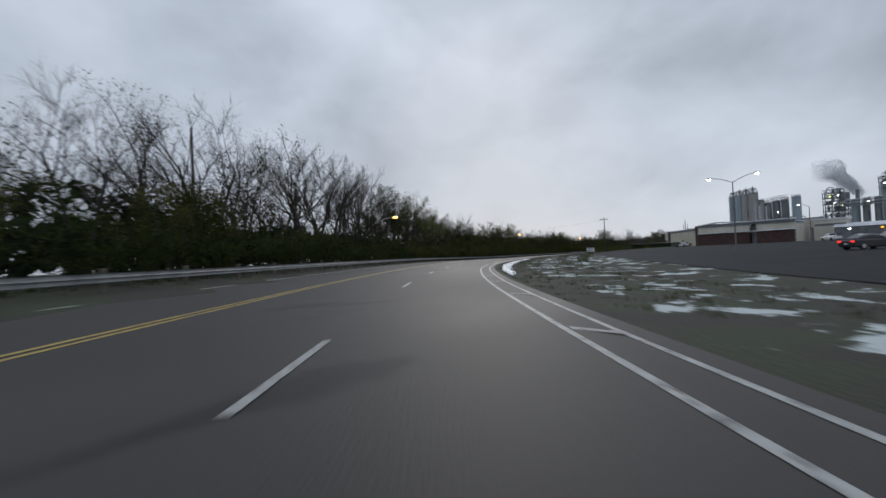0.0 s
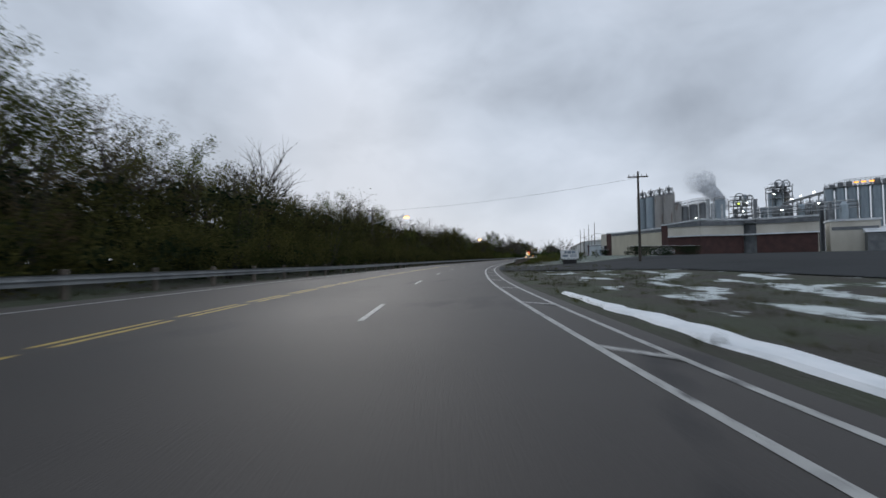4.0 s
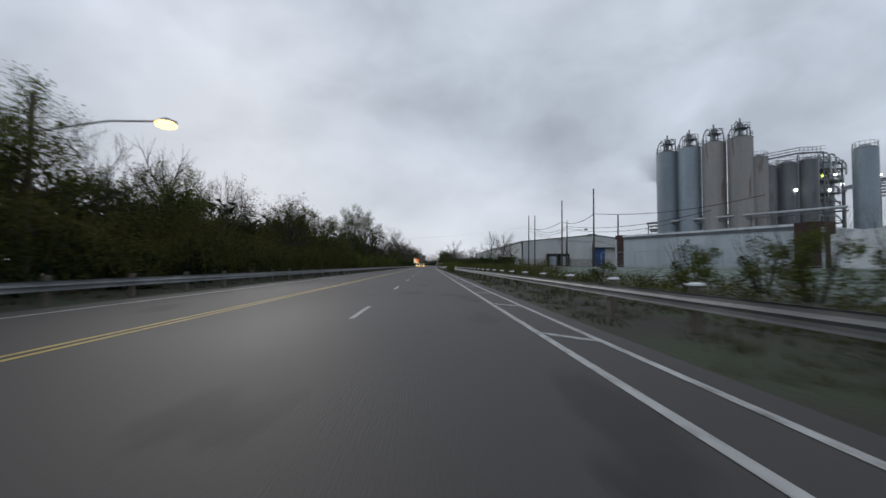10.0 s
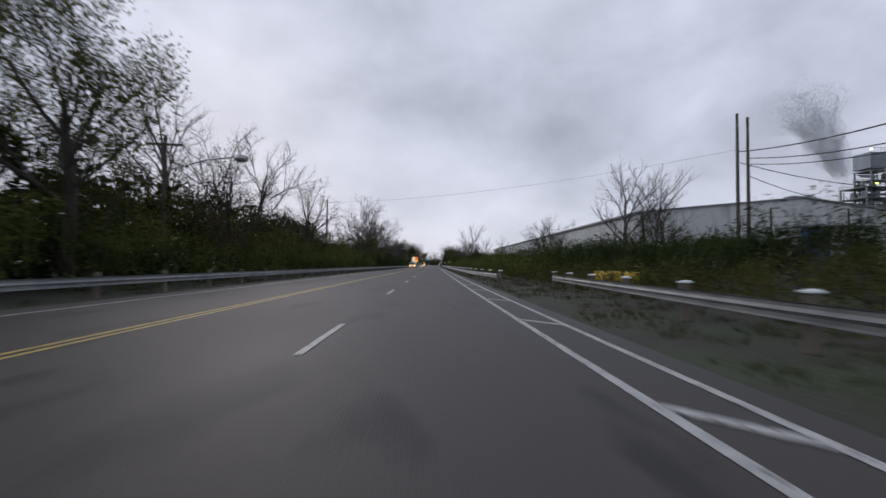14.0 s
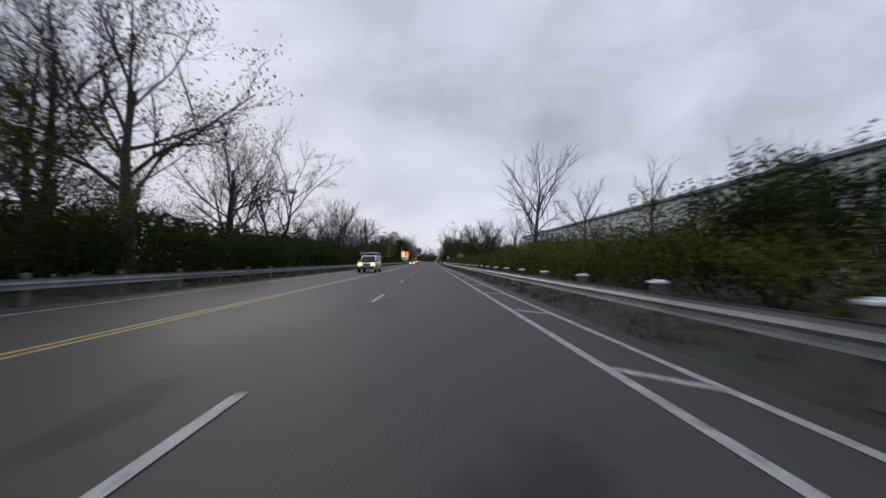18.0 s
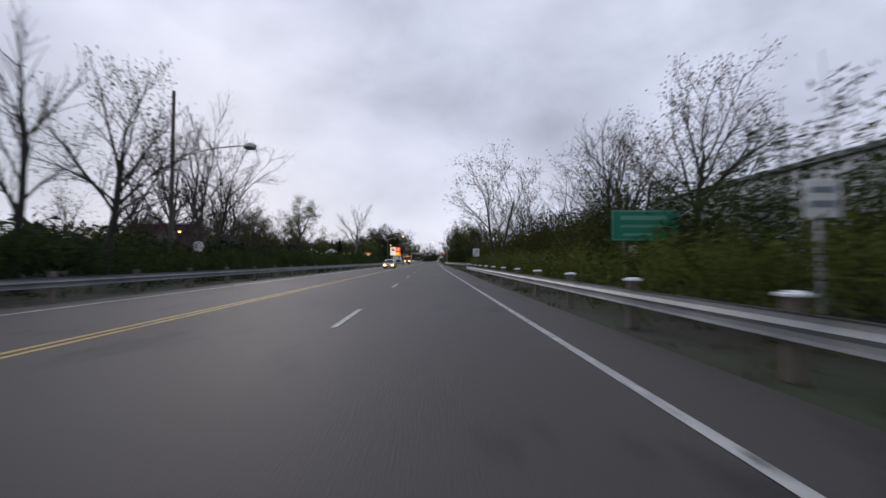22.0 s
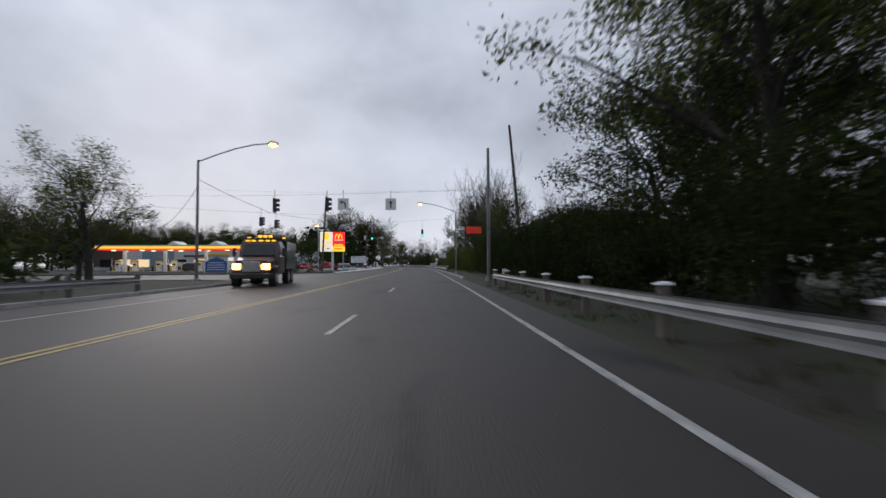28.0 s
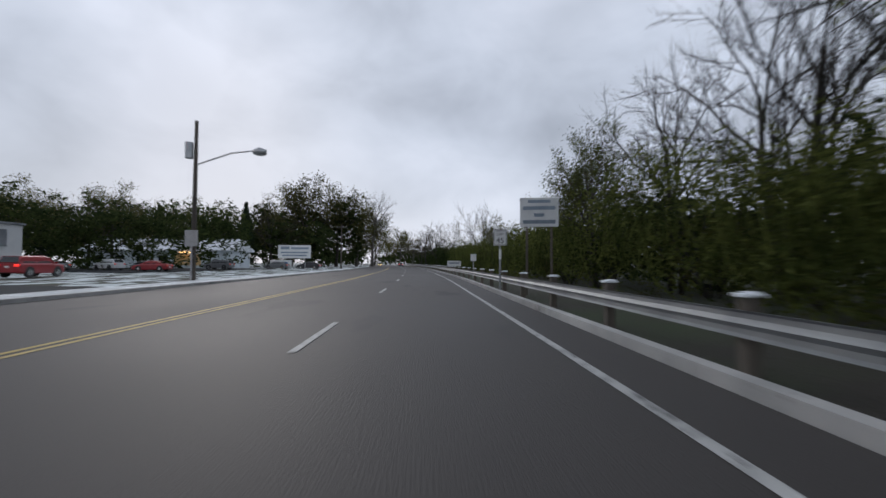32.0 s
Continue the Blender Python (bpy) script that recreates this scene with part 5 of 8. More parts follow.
def steel_lamp(x, y, lamp, base_h, glowm, label, double=False):
    t = thing("street_lamp", label, "street lamp", (x, y, -0.1), group="steel street lamps")
    d = Vector(lamp) - Vector((x, y, -0.1))
    part("mast", Geo().tube([(0, 0, 0), (0, 0, base_h)], [0.13, 0.08], 10), M_MAST, t)
    part("base_plate", Geo().box((0, 0, 0.15), (0.4, 0.4, 0.3), bevel=0.03), M_STEEL, t)
    for s in ((1, -1) if double else (1,)):
        e = Vector((d.x * s, d.y * s, d.z))
        pts = [Vector((0, 0, base_h - 0.15)).lerp(Vector((e.x, e.y, base_h - 0.15)), u) + Vector((0, 0, (e.z - base_h + 0.2) * math.sin(u * math.pi / 2))) for u in (0, 0.25, 0.5, 0.75, 1)]
        part("arm", Geo().tube(pts, 0.05, 6), M_STEEL, t, "curved lamp arm")
        u = Vector((e.x, e.y, 0)).normalized()
        h = part("lamp_head", Geo().tube([e - u * 0.3 + Vector((0, 0, 0.05)), e + Vector((0, 0, 0.08)), e + u * 0.5 + Vector((0, 0, 0.02))], [0.08, 0.2, 0.1], 10), M_STEEL, t, "grey lamp head")
        part("lamp_glass", Geo().tube([e + Vector((0, 0, -0.28)) + u * 0.1, e + Vector((0, 0, -0.2)) + u * 0.1, e + Vector((0, 0, -0.08)) + u * 0.1, e + Vector((0, 0, 0.0)) + u * 0.1], [0.12, 0.26, 0.34, 0.28], 12), glowm, h, "glowing lamp glass")
    return t


steel_lamp(-18, 652.1, (-12.2, 651.7, 10.7), 9.6, M_GLOW_WARM, "grey steel street lamp with a long curved arm, lit")
steel_lamp(4.5, 682, (-0.7, 682.3, 10.3), 9.2, M_GLOW_WARM, "grey steel street lamp reaching over the road, lit")
steel_lamp(52, 86.8, (48.8, 87.7, 12.4), 11.6, M_GLOW_WHITE, "tall double-armed car park lamp, lit white", double=True)
steel_lamp(90, 120, (87, 121, 12.4), 11.6, M_GLOW_WHITE, "tall double-armed car park lamp, lit white", double=True)
steel_lamp(70, 150, (68, 151, 11), 10.4, M_GLOW_WHITE, "tall car park lamp, lit white")
t = thing("street_lamp", "tall steel lamp with a lit white head on the forecourt", "street lamp", (-21.5, 706.8, 0), group="steel street lamps")
part("mast", Geo().tube([(0, 0, 0), (0, 0, 9.2)], [0.11, 0.08], 8), M_STEEL, t)
h = part("lamp_head", Geo().box((-0.2, 0, 9.3), (0.9, 0.45, 0.22), bevel=0.04), M_STEEL, t)
part("lamp_glass", Geo().box((-0.3, -0.05, 9.1), (0.6, 0.5, 0.26), bevel=0.05), M_GLOW_WARM, h, "glowing lamp glass")
steel_lamp(-66, 591.5, (-63, 591.7, 8.3), 7.6, M_GLOW_SODIUM, "small street lamp beyond the creek, lit amber")

# open steel process tower behind the annex
t = thing("process_tower", "open steel process tower with a screened top and wide lower decks", "tower")
steelwork(t, (126.5, 427), 11.5, 8.0, (14.0, 18.5, 21.5, 24.6), random.Random(14), 5)
steelwork(t, (126.5, 427), 5.6, 5.0, (26.8, 29.6), random.Random(15), 3, legs=2)
part("screen_box", Geo().box((126.5, 427, 32.6), (6.2, 5.4, 4.6), bevel=0.05), M_SILO_GREY, t, "grey screened top")
for k in range(9):
    part("louvre", Geo().box((126.5, 424.2, 30.6 + k * 0.5), (6.3, 0.14, 0.16)), M_PIPE, t)
g = Geo()
for k in range(7):
    g.tube([(123.6 + k * 0.97, 424.3, 34.9), (123.6 + k * 0.97, 424.3, 36.1)], 0.05, 4)
g.tube([(123.5, 424.3, 36.1), (129.5, 424.3, 36.1)], 0.06, 4)
part("top_railing", g, M_PIPE, t)
part("conveyor", Geo().tube([(131, 424, 24.6), (146, 412, 26.2)], 0.9, 4), M_PIPE, t, "enclosed conveyor gallery")
for u in (0.4, 0.9):
    p = Vector((131, 424, 24.6)).lerp(Vector((146, 412, 26.2)), u)
    part("conveyor_leg", Geo().box((p.x, p.y, p.z / 2), (0.4, 0.4, p.z)), M_PIPE, t)
arch_duct(t, 138, 420, 27.2, 1.8, 0.35)
part("floodlight", Geo().box((125.0, 424.2, 25.8), (0.7, 0.3, 0.5), bevel=0.06), M_GLOW_LIME, t, "lit floodlight")
part("floodlight", Geo().box((123.4, 424.0, 35.6), (0.6, 0.3, 0.4), bevel=0.06), M_GLOW_WHITE, t, "lit floodlight")

# steam that drifts off behind the silos
M_STEAM = bpy.data.materials.new("steam")
M_STEAM.use_nodes = True
nt = M_STEAM.node_tree
nt.nodes.remove(nt.nodes["Principled BSDF"])
dif, tra, mixer = nt.nodes.new("ShaderNodeBsdfDiffuse"), nt.nodes.new("ShaderNodeBsdfTranslucent"), nt.nodes.new("ShaderNodeMixShader")
dif.inputs["Color"].default_value = tra.inputs["Color"].default_value = (0.72, 0.74, 0.77, 1)
nt.links.new(dif.outputs[0], mixer.inputs[1])
nt.links.new(tra.outputs[0], mixer.inputs[2])
nt.links.new(mixer.outputs[0], nt.nodes["Material Output"].inputs["Surface"])
rng = random.Random(88)
g = Geo()
for k in range(100000):
    u = rng.random() ** 0.8
    w_ = 2.2 + 6.5 * u
    c = Vector((141 - 20 * u, 452 - 6 * u, 35 + 25 * u - 4 * u * u))
    d = Vector((rng.gauss(0, 1), rng.gauss(0, 1), rng.gauss(0, 1)))
    d *= min(1.0, 1.5 / d.length)
    p = c + d * w_ * (0.75 + 0.6 * noise.noise(c * 0.12 + d * 0.8))
    a = Vector((rng.gauss(0, 1), rng.gauss(0, 1), rng.gauss(0, 1))).normalized()
    b = a.orthogonal().normalized()
    r = rng.uniform(0.1, 0.15)
    g.add([p - a * r, p + b * r, p + a * r], [(0, 1, 2)])
single("steam_plume", g, M_STEAM, "grey steam plume drifting behind the silos", "steam", kind="stuff")


# ---- trees and shrubs ----
def limb(out, rng, p, d, length, r, level, shape, ends):
    """Grows one limb and its side limbs; shape: levels, kids per level, lift, first fork, length of the main limbs."""
    levels, kids, up, lo0, len0 = shape
    segs = (6, 4, 3, 1)[level] if level < levels else 1
    if level == 2 and levels == 2:
        segs = 2
    bend = (0.09, 0.2, 0.26, 0.3)[level]
    pts, rad = [p.copy()], [r]
    q, dd = p.copy(), d.copy()
    for i in range(segs):
        dd = (dd + Vector((rng.uniform(-bend, bend), rng.uniform(-bend, bend), rng.uniform(-bend, bend) + up * 0.1 * (level > 0)))).normalized()
        q = q + dd * (length / segs)
        pts.append(q.copy())
        rad.append(max((0.03, 0.014, 0.008, 0.005)[level], r * (1 - (0.62 if level == 0 else 0.75) * (i + 1) / segs)))
    if level == 3:
        # a twig: three sides that run to a point
        u = dd.orthogonal().normalized() * r
        w_ = dd.cross(u)
        out[1].add([p + u, p - u * 0.5 + w_ * 0.87, p - u * 0.5 - w_ * 0.87, pts[-1]], [(0, 1, 3), (1, 2, 3), (2, 0, 3)])
    else:
        out[0 if level == 0 or (level == 1 and levels > 2) else 1].tube(pts, rad, (8, 5, 3)[level], cap=False)
    if level >= levels:
        ends.append((pts[-1], dd))
        ends.append((pts[-2].lerp(pts[-1], rng.uniform(0.3, 0.7)), dd))
        return
    n = kids[level]
    for k in range(n):
        lo = lo0 if level == 0 else 0.18
        u = lo + (1 - lo) * (k + rng.uniform(0.2, 1.0)) / n
        f = min(u, 0.999) * segs
        i = int(f)
        base = pts[i].lerp(pts[i + 1], f - i)
        axis = (pts[i + 1] - pts[i]).normalized()
        a = rng.uniform(0, 2 * math.pi) if level else (k * 2.4 + rng.uniform(-0.5, 0.5))
        side = axis.orthogonal().normalized()
        side.rotate(Matrix.Rotation(a, 3, axis))
        tilt = rng.uniform(0.78, 1.18) - 0.55 * (u - lo) / (1 - lo) if level == 0 else rng.uniform(0.35, 0.95)
        nd = (axis * math.cos(tilt) + side * math.sin(tilt) + Vector((0, 0, up * 0.22))).normalized()
        ln = length * (len0 * rng.uniform(0.75, 1.1) if level == 0 else rng.uniform(0.36, 0.62) * (1.15 - 0.4 * u))
        limb(out, rng, base, nd, ln, max((0.045, 0.02, 0.011)[level], min(rad[i] * rng.uniform(0.45, 0.62), ln * 0.021)), level + 1, shape, ends)


def leaves_at(g, rng, c, size, n, spread):
    """Small pointed leaves, each one triangle, scattered round c."""
    for _ in range(n):
        p = c + Vector((rng.gauss(0, spread), rng.gauss(0, spread), rng.gauss(0, spread)))
        a = Vector((rng.gauss(0, 1), rng.gauss(0, 1), rng.gauss(0, 0.7))).normalized()
        b = a.orthogonal().normalized()
        b.rotate(Matrix.Rotation(rng.uniform(0, 6.28), 3, a))
        s = size * rng.uniform(0.55, 1.35)
        k = len(g.v)
        g.v += [tuple(p - a * s), tuple(p + b * s * 0.75), tuple(p + a * s)]
        g.f.append((k, k + 1, k + 2))


def make_tree(name, seed, h, label, leaf=None, leaf_n=0, leaf_size=0.12, up=0.5, levels=3, bark=None, kids=(9, 6, 8), fork=1, spread=0.25, lo=0.35, len0=0.72, trunk=0.56, crown="thin crown of small young leaves"):
    rng = random.Random(seed)
    t = thing(name, label, "tree")
    out, ends = [Geo(), Geo()], []
    for k in range(fork):
        lean = 0.0 if fork == 1 else 0.22
        a = 2 * math.pi * k / fork + rng.uniform(0, 1)
        d = Vector((math.cos(a) * lean, math.sin(a) * lean, 1)).normalized()
        limb(out, rng, Vector((0.12 * math.cos(a) * (fork > 1), 0.12 * math.sin(a) * (fork > 1), -0.2)), d, h * trunk * rng.uniform(0.95, 1.1), h * 0.022 / math.sqrt(fork), 0, (levels, kids, up, lo, len0), ends)
    k = h / max(v[2] for v in out[1].v)
    for o in out:
        o.v = [(x * k, y * k, z * k) for x, y, z in o.v]
    ends = [(p * k, d) for p, d in ends]
    part("trunk", out[0], bark or M_BARK, t)
    part("branchwork", out[1], bark or M_BARK, t, "fine bare twigs")
    if leaf:
        g = Geo()
        for p, d in ends:
            leaves_at(g, rng, p, leaf_size, leaf_n, spread)
        part("crown", g, leaf, t, crown)
    return t


def make_shrub(name, seed, w_, h, material, label, n=520, size=0.16):
    rng = random.Random(seed)
    t = thing(name, label, "shrub")
    g = Geo()
    lobes = [(rng.uniform(-w_ / 2, w_ / 2) * 0.75, rng.uniform(-w_ / 2, w_ / 2) * 0.75, rng.uniform(0.25, 0.85) * h, rng.uniform(0.4, 1.0)) for _ in range(11)]
    for _ in range(n):
        lx, ly, lz, s = rng.choice(lobes)
        d = Vector((rng.gauss(0, 1), rng.gauss(0, 1), rng.gauss(0, 1))).normalized() * rng.uniform(0.3, 1.0) ** 0.5
        p = Vector((lx + d.x * w_ * 0.23 * s, ly + d.y * w_ * 0.23 * s, max(0.1, lz + d.z * h * 0.24 * s)))
        leaves_at(g, rng, p, size * 1.1, 2, size * 0.9)
    st = Geo()
    for k in range(12 if h > 2 else 1):
        a = rng.uniform(0, 6.28)
        f = rng.uniform(0.2, 0.45)
        st.tube([(0.2 * math.cos(a), 0.2 * math.sin(a), -0.1), (f * 0.6 * w_ * math.cos(a), f * 0.6 * w_ * math.sin(a), h * 0.45), (f * w_ * math.cos(a + 0.3), f * w_ * math.sin(a + 0.3), h * rng.uniform(0.8, 1.2))], [0.04, 0.025, 0.008], 3, cap=False)
    part("woody_base", st, M_BARK, t, "thin upright shoots")
    part("foliage", g, material, t)
    return t


TREES = {
    "bare": make_tree("bare_tree", 11, 16, "tall bare spreading tree at the wood's edge", up=0.4, fork=2, kids=(7, 8, 16), len0=0.64, trunk=0.62),
    "bare_b": make_tree("bare_tree", 12, 15, "bare many-stemmed tree with upright limbs", up=0.7, fork=3, kids=(6, 7, 12), len0=0.6, trunk=0.66),
    "bare_pale": make_tree("bare_tree", 13, 15, "pale bare tree with fine twigs", up=0.4, bark=M_BARK_PALE, kids=(11, 8, 10), len0=0.62, trunk=0.66),
    "bud": make_tree("budding_tree", 14, 15, "tall tree with thin russet buds", leaf=M_LEAF_BUD, leaf_n=2, leaf_size=0.1, up=0.35, kids=(10, 8, 9)),
    "bud_b": make_tree("budding_tree", 15, 14, "tree with grey-green opening buds", leaf=M_LEAF_GREY, leaf_n=3, leaf_size=0.09, up=0.45, fork=2, kids=(6, 7, 9), len0=0.62, trunk=0.62),
    "fresh": make_tree("leafing_tree", 16, 13, "tree with fresh yellow-green leaves", leaf=M_LEAF_FRESH, leaf_n=12, leaf_size=0.1, up=0.4, kids=(10, 6, 7), spread=0.26),
    "full": make_tree("leafy_tree", 17, 12, "dense green leafy tree", leaf=M_LEAF_OLIVE, leaf_n=13, leaf_size=0.15, up=0.3, kids=(10, 6, 4), spread=0.4, lo=0.25, crown="dense dark crown"),
    "dense": make_tree("leafy_tree", 19, 12, "dense dark green leafy tree close to the road", leaf=M_LEAF_DARK, leaf_n=17, leaf_size=0.105, up=0.3, kids=(10, 7, 6), spread=0.3, lo=0.25, crown="dense dark crown"),
    "far_bud": make_tree("budding_tree", 41, 14, "slender tree with russet buds in the wood", leaf=M_LEAF_BUD, leaf_n=3, leaf_size=0.14, up=0.5, levels=2, kids=(11, 11), spread=0.5),
    "far_bare": make_tree("bare_tree", 42, 15, "slender bare tree deep in the wood", up=0.6, levels=2, kids=(14, 18)),
    "far_green": make_tree("budding_tree", 43, 13, "slender tree with grey-green buds in the wood", leaf=M_LEAF_GREY, leaf_n=3, leaf_size=0.16, up=0.5, levels=2, kids=(11, 11), spread=0.5),
    "thin": make_tree("sapling", 18, 8, "thin bare sapling by the road", up=0.8, levels=2, kids=(11, 9), len0=0.42, trunk=0.85),
}
rng = random.Random(21)
t = thing("spruce", "dark green pointed spruce", "tree")
part("trunk", Geo().tube([(0, 0, -0.2), (0, 0, 10)], [0.2, 0.03], 7), M_BARK, t)
g = Geo()
for k in range(2600):
    z = 0.8 + 9.2 * rng.random() ** 0.8
    rr = 2.3 * (1 - z / 10.2) * rng.uniform(0.35, 1.0)
    a = rng.uniform(0, 6.28)
    leaves_at(g, rng, Vector((rr * math.cos(a), rr * math.sin(a), z - rr * 0.25)), 0.22, 1, 0.06)
part("crown", g, M_NEEDLE_AND_SHADE, t)
TREES["spruce"] = t
SHRUBS = {
    "s_dark": make_shrub("shrub", 31, 4.6, 3.8, M_LEAF_DARK, "dense dark green shrub in the thicket", 620, 0.095),
    "s_dark_b": make_shrub("shrub", 32, 5.2, 4.6, M_LEAF_DARK, "tall dark green shrub in the thicket", 660, 0.10),
    "s_fresh": make_shrub("shrub", 33, 3.6, 2.8, M_LEAF_FRESH, "shrub with fresh yellow-green leaves", 1100, 0.068),
    "s_bud": make_shrub("shrub", 34, 4.4, 4.2, M_LEAF_BUD, "twiggy shrub with russet buds", 560, 0.08),
    "s_small": make_shrub("weed_clump", 35, 1.5, 1.0, M_LEAF_FRESH, "clump of tall green weeds on the verge", 170, 0.07),
}
USED = set()


def plant(kind, x, y, s=1.0, rz=None, group="", sx=None):
    src = TREES[kind] if kind in TREES else SHRUBS[kind]
    rz = random.uniform(0, 360) if rz is None else rz
    m = pose(x, y, ground_height(x, y) - 0.05, 0, 0, rz)
    if src.name not in USED:
        USED.add(src.name)
        src.matrix_basis = m @ Matrix.Diagonal((sx or s, sx or s, s, 1))
        ob = src
    else:
        ob = copy_thing(src, m)
        ob.scale = (sx or s, sx or s, s)
    if group:
        ob["group"] = group
    return ob


random.seed(77)
LW, RW = "trees of the wood left of the road", "trees of the wood right of the road"
# trees that stand out against the sky, beside the left carriageway
for kind, x, y, s in (("bare", 21.5, 9.5, 0.62), ("bud", 17.5, 14.5, 0.78), ("bare", 14.5, 20, 0.84), ("bud_b", 12, 25, 0.86), ("bare", 7.5, 31.5, 0.8), ("bud", 6, 36.5, 0.96),
                      ("bare", 3.7, 40.6, 1.05), ("bare", 1.5, 45.6, 1.06), ("bare_b", -1.1, 51.8, 1.02), ("bare", -6, 52, 1.15), ("bud", -3, 57.5, 1.0), ("bare", -4.6, 62.5, 0.98), ("bud", -6.3, 67.5, 1.05), ("bare", -12, 64, 1.1),
                      ("fresh", -8, 72.6, 1.2), ("bud", -9.6, 78, 1.04), ("fresh", -10.8, 82.5, 1.15), ("bud_b", -11.8, 87.5, 1.08), ("bare", -16, 80, 1.05), ("fresh", -13.1, 94.2, 0.98), ("bud", -15, 101, 0.8), ("bud_b", -16, 108, 0.62),
                      ("bud", -18, 122, 0.6), ("bud_b", -17, 136, 0.62), ("bud", -19, 152, 0.62), ("bare_pale", -20, 166, 0.75), ("bud", -17, 176, 0.66), ("bare", -20, 192, 0.8),
                      ("bud_b", -16, 206, 0.5), ("bare", -17.5, 221, 0.78), ("bud", -19, 213, 0.8), ("full", -17, 203, 0.8), ("full", -18.5, 210, 0.86), ("fresh", -17, 215, 0.82), ("full", -19.5, 219, 0.9), ("fresh", -18, 226, 0.68), ("fresh", -17.6, 231, 0.74), ("bare", -19.5, 236, 0.62), ("full", -18, 194, 0.72), ("full", -18.5, 184, 0.7), ("fresh", -18, 168, 0.62), ("fresh", -19, 246, 0.68), ("bare_pale", -21, 256, 0.75), ("bud", -17, 262, 0.65),
                      ("bare", -24, 292, 0.6), ("fresh", -19, 306, 0.6), ("bare", -18.5, 299.5, 0.53), ("full", -18, 282, 0.78), ("full", -19, 270, 0.78), ("fresh", -18.5, 276, 0.72), ("fresh", -20.2, 317, 1.2), ("bare_pale", -22, 336, 1.15), ("bud", -17, 336, 0.75),
                      ("fresh", -17, 321, 1.12), ("bare", -21, 347, 1.05), ("bud", -18, 358, 0.85), ("bare_b", -17, 392, 0.55), ("bare", -23, 399, 0.62),
                      ("full", -17.5, 400, 0.55), ("full", -17, 409, 0.6), ("full", -18, 383, 0.42), ("bud_b", -17, 404, 0.8), ("bare", -19, 412, 0.95), ("bud", -18, 428, 0.95), ("bud", -17.5, 415.8, 1.15), ("bare_b", -21, 436, 1.05), ("bare", -21, 448, 1.1),
                      ("bare_b", -19, 470, 0.6), ("bare_pale", -18, 477, 0.78), ("bare", -21, 480, 0.8), ("bare_b", -20, 485, 0.9), ("thin", -17, 492, 1.3), ("thin", -17.5, 500, 1.4),
                      ("bare_pale", -23, 497, 0.85), ("bud", -18.5, 506, 0.86), ("bare_b", -21, 519, 0.95), ("bare", -24, 528, 0.95), ("bud_b", -27, 536, 0.9),
                      ("fresh", -19, 541, 0.75), ("bud", -34, 556, 1.0), ("bud_b", -45, 609, 1.15), ("fresh", -51, 606, 1.2), ("full", -48, 604, 1.02), ("fresh", -57, 600, 1.1), ("bud", -38, 600, 0.7), ("bare_pale", -20.6, 596, 1.12), ("thin", -32, 592, 1.1)):
    plant(kind, x, y, s * (1.14 if y < 40 else 1.06 if y < 60 else 1.15 if 465 < y < 500 or 380 < y < 416 else 1.0), group=LW)
# the wood behind them
for k in range(84):
    y = -50 + k * 7.65 + random.uniform(-2, 2)
    n = random.choice((-24, -29, -35)) + random.uniform(-3, 3)
    p = R(min(y, 640), n)
    if y > 548:
        p.x -= 14
    if not 380 < y < 398 and (abs(p.x + 32) > 5 or abs(p.y - 537) > 6):
        plant(random.choice(("far_bud", "far_bare", "far_green")), p.x, p.y, random.uniform(0.55, 0.8) * (1.3 if 95 < y < 300 else 1.0), group=LW)
for k in range(22):
    y = 92 + k * 7.9 + random.uniform(-2, 2)
    p = R(y, -25 - random.uniform(0, 9))
    plant("full" if k % 4 else "fresh", p.x, p.y, random.uniform(0.92, 1.16) * (0.74 if y > 190 else 1.0), group=LW)
# a leafy clump beside the tall pole
for x, y, s in ((19.6, 15.6, 0.50), (17.0, 17.6, 0.56), (21.6, 13.0, 0.46), (15.4, 20.2, 0.44)):
    plant("full", x, y, s, group=LW)
# undergrowth along the left rail
for k in range(120):
    y = -56 + k * 5.8 + random.uniform(-1, 1)
    n = -14.6 - random.uniform(0, 2.2) - (3 if k % 3 == 0 else 0)
    if y > 632:
        break
    p = R(y, n)
    plant(random.choice(("s_dark", "s_dark_b", "s_bud")), p.x, p.y, random.uniform(0.75, 1.15) * (0.55 if y > 492 else 1.0), group="undergrowth left of the road")
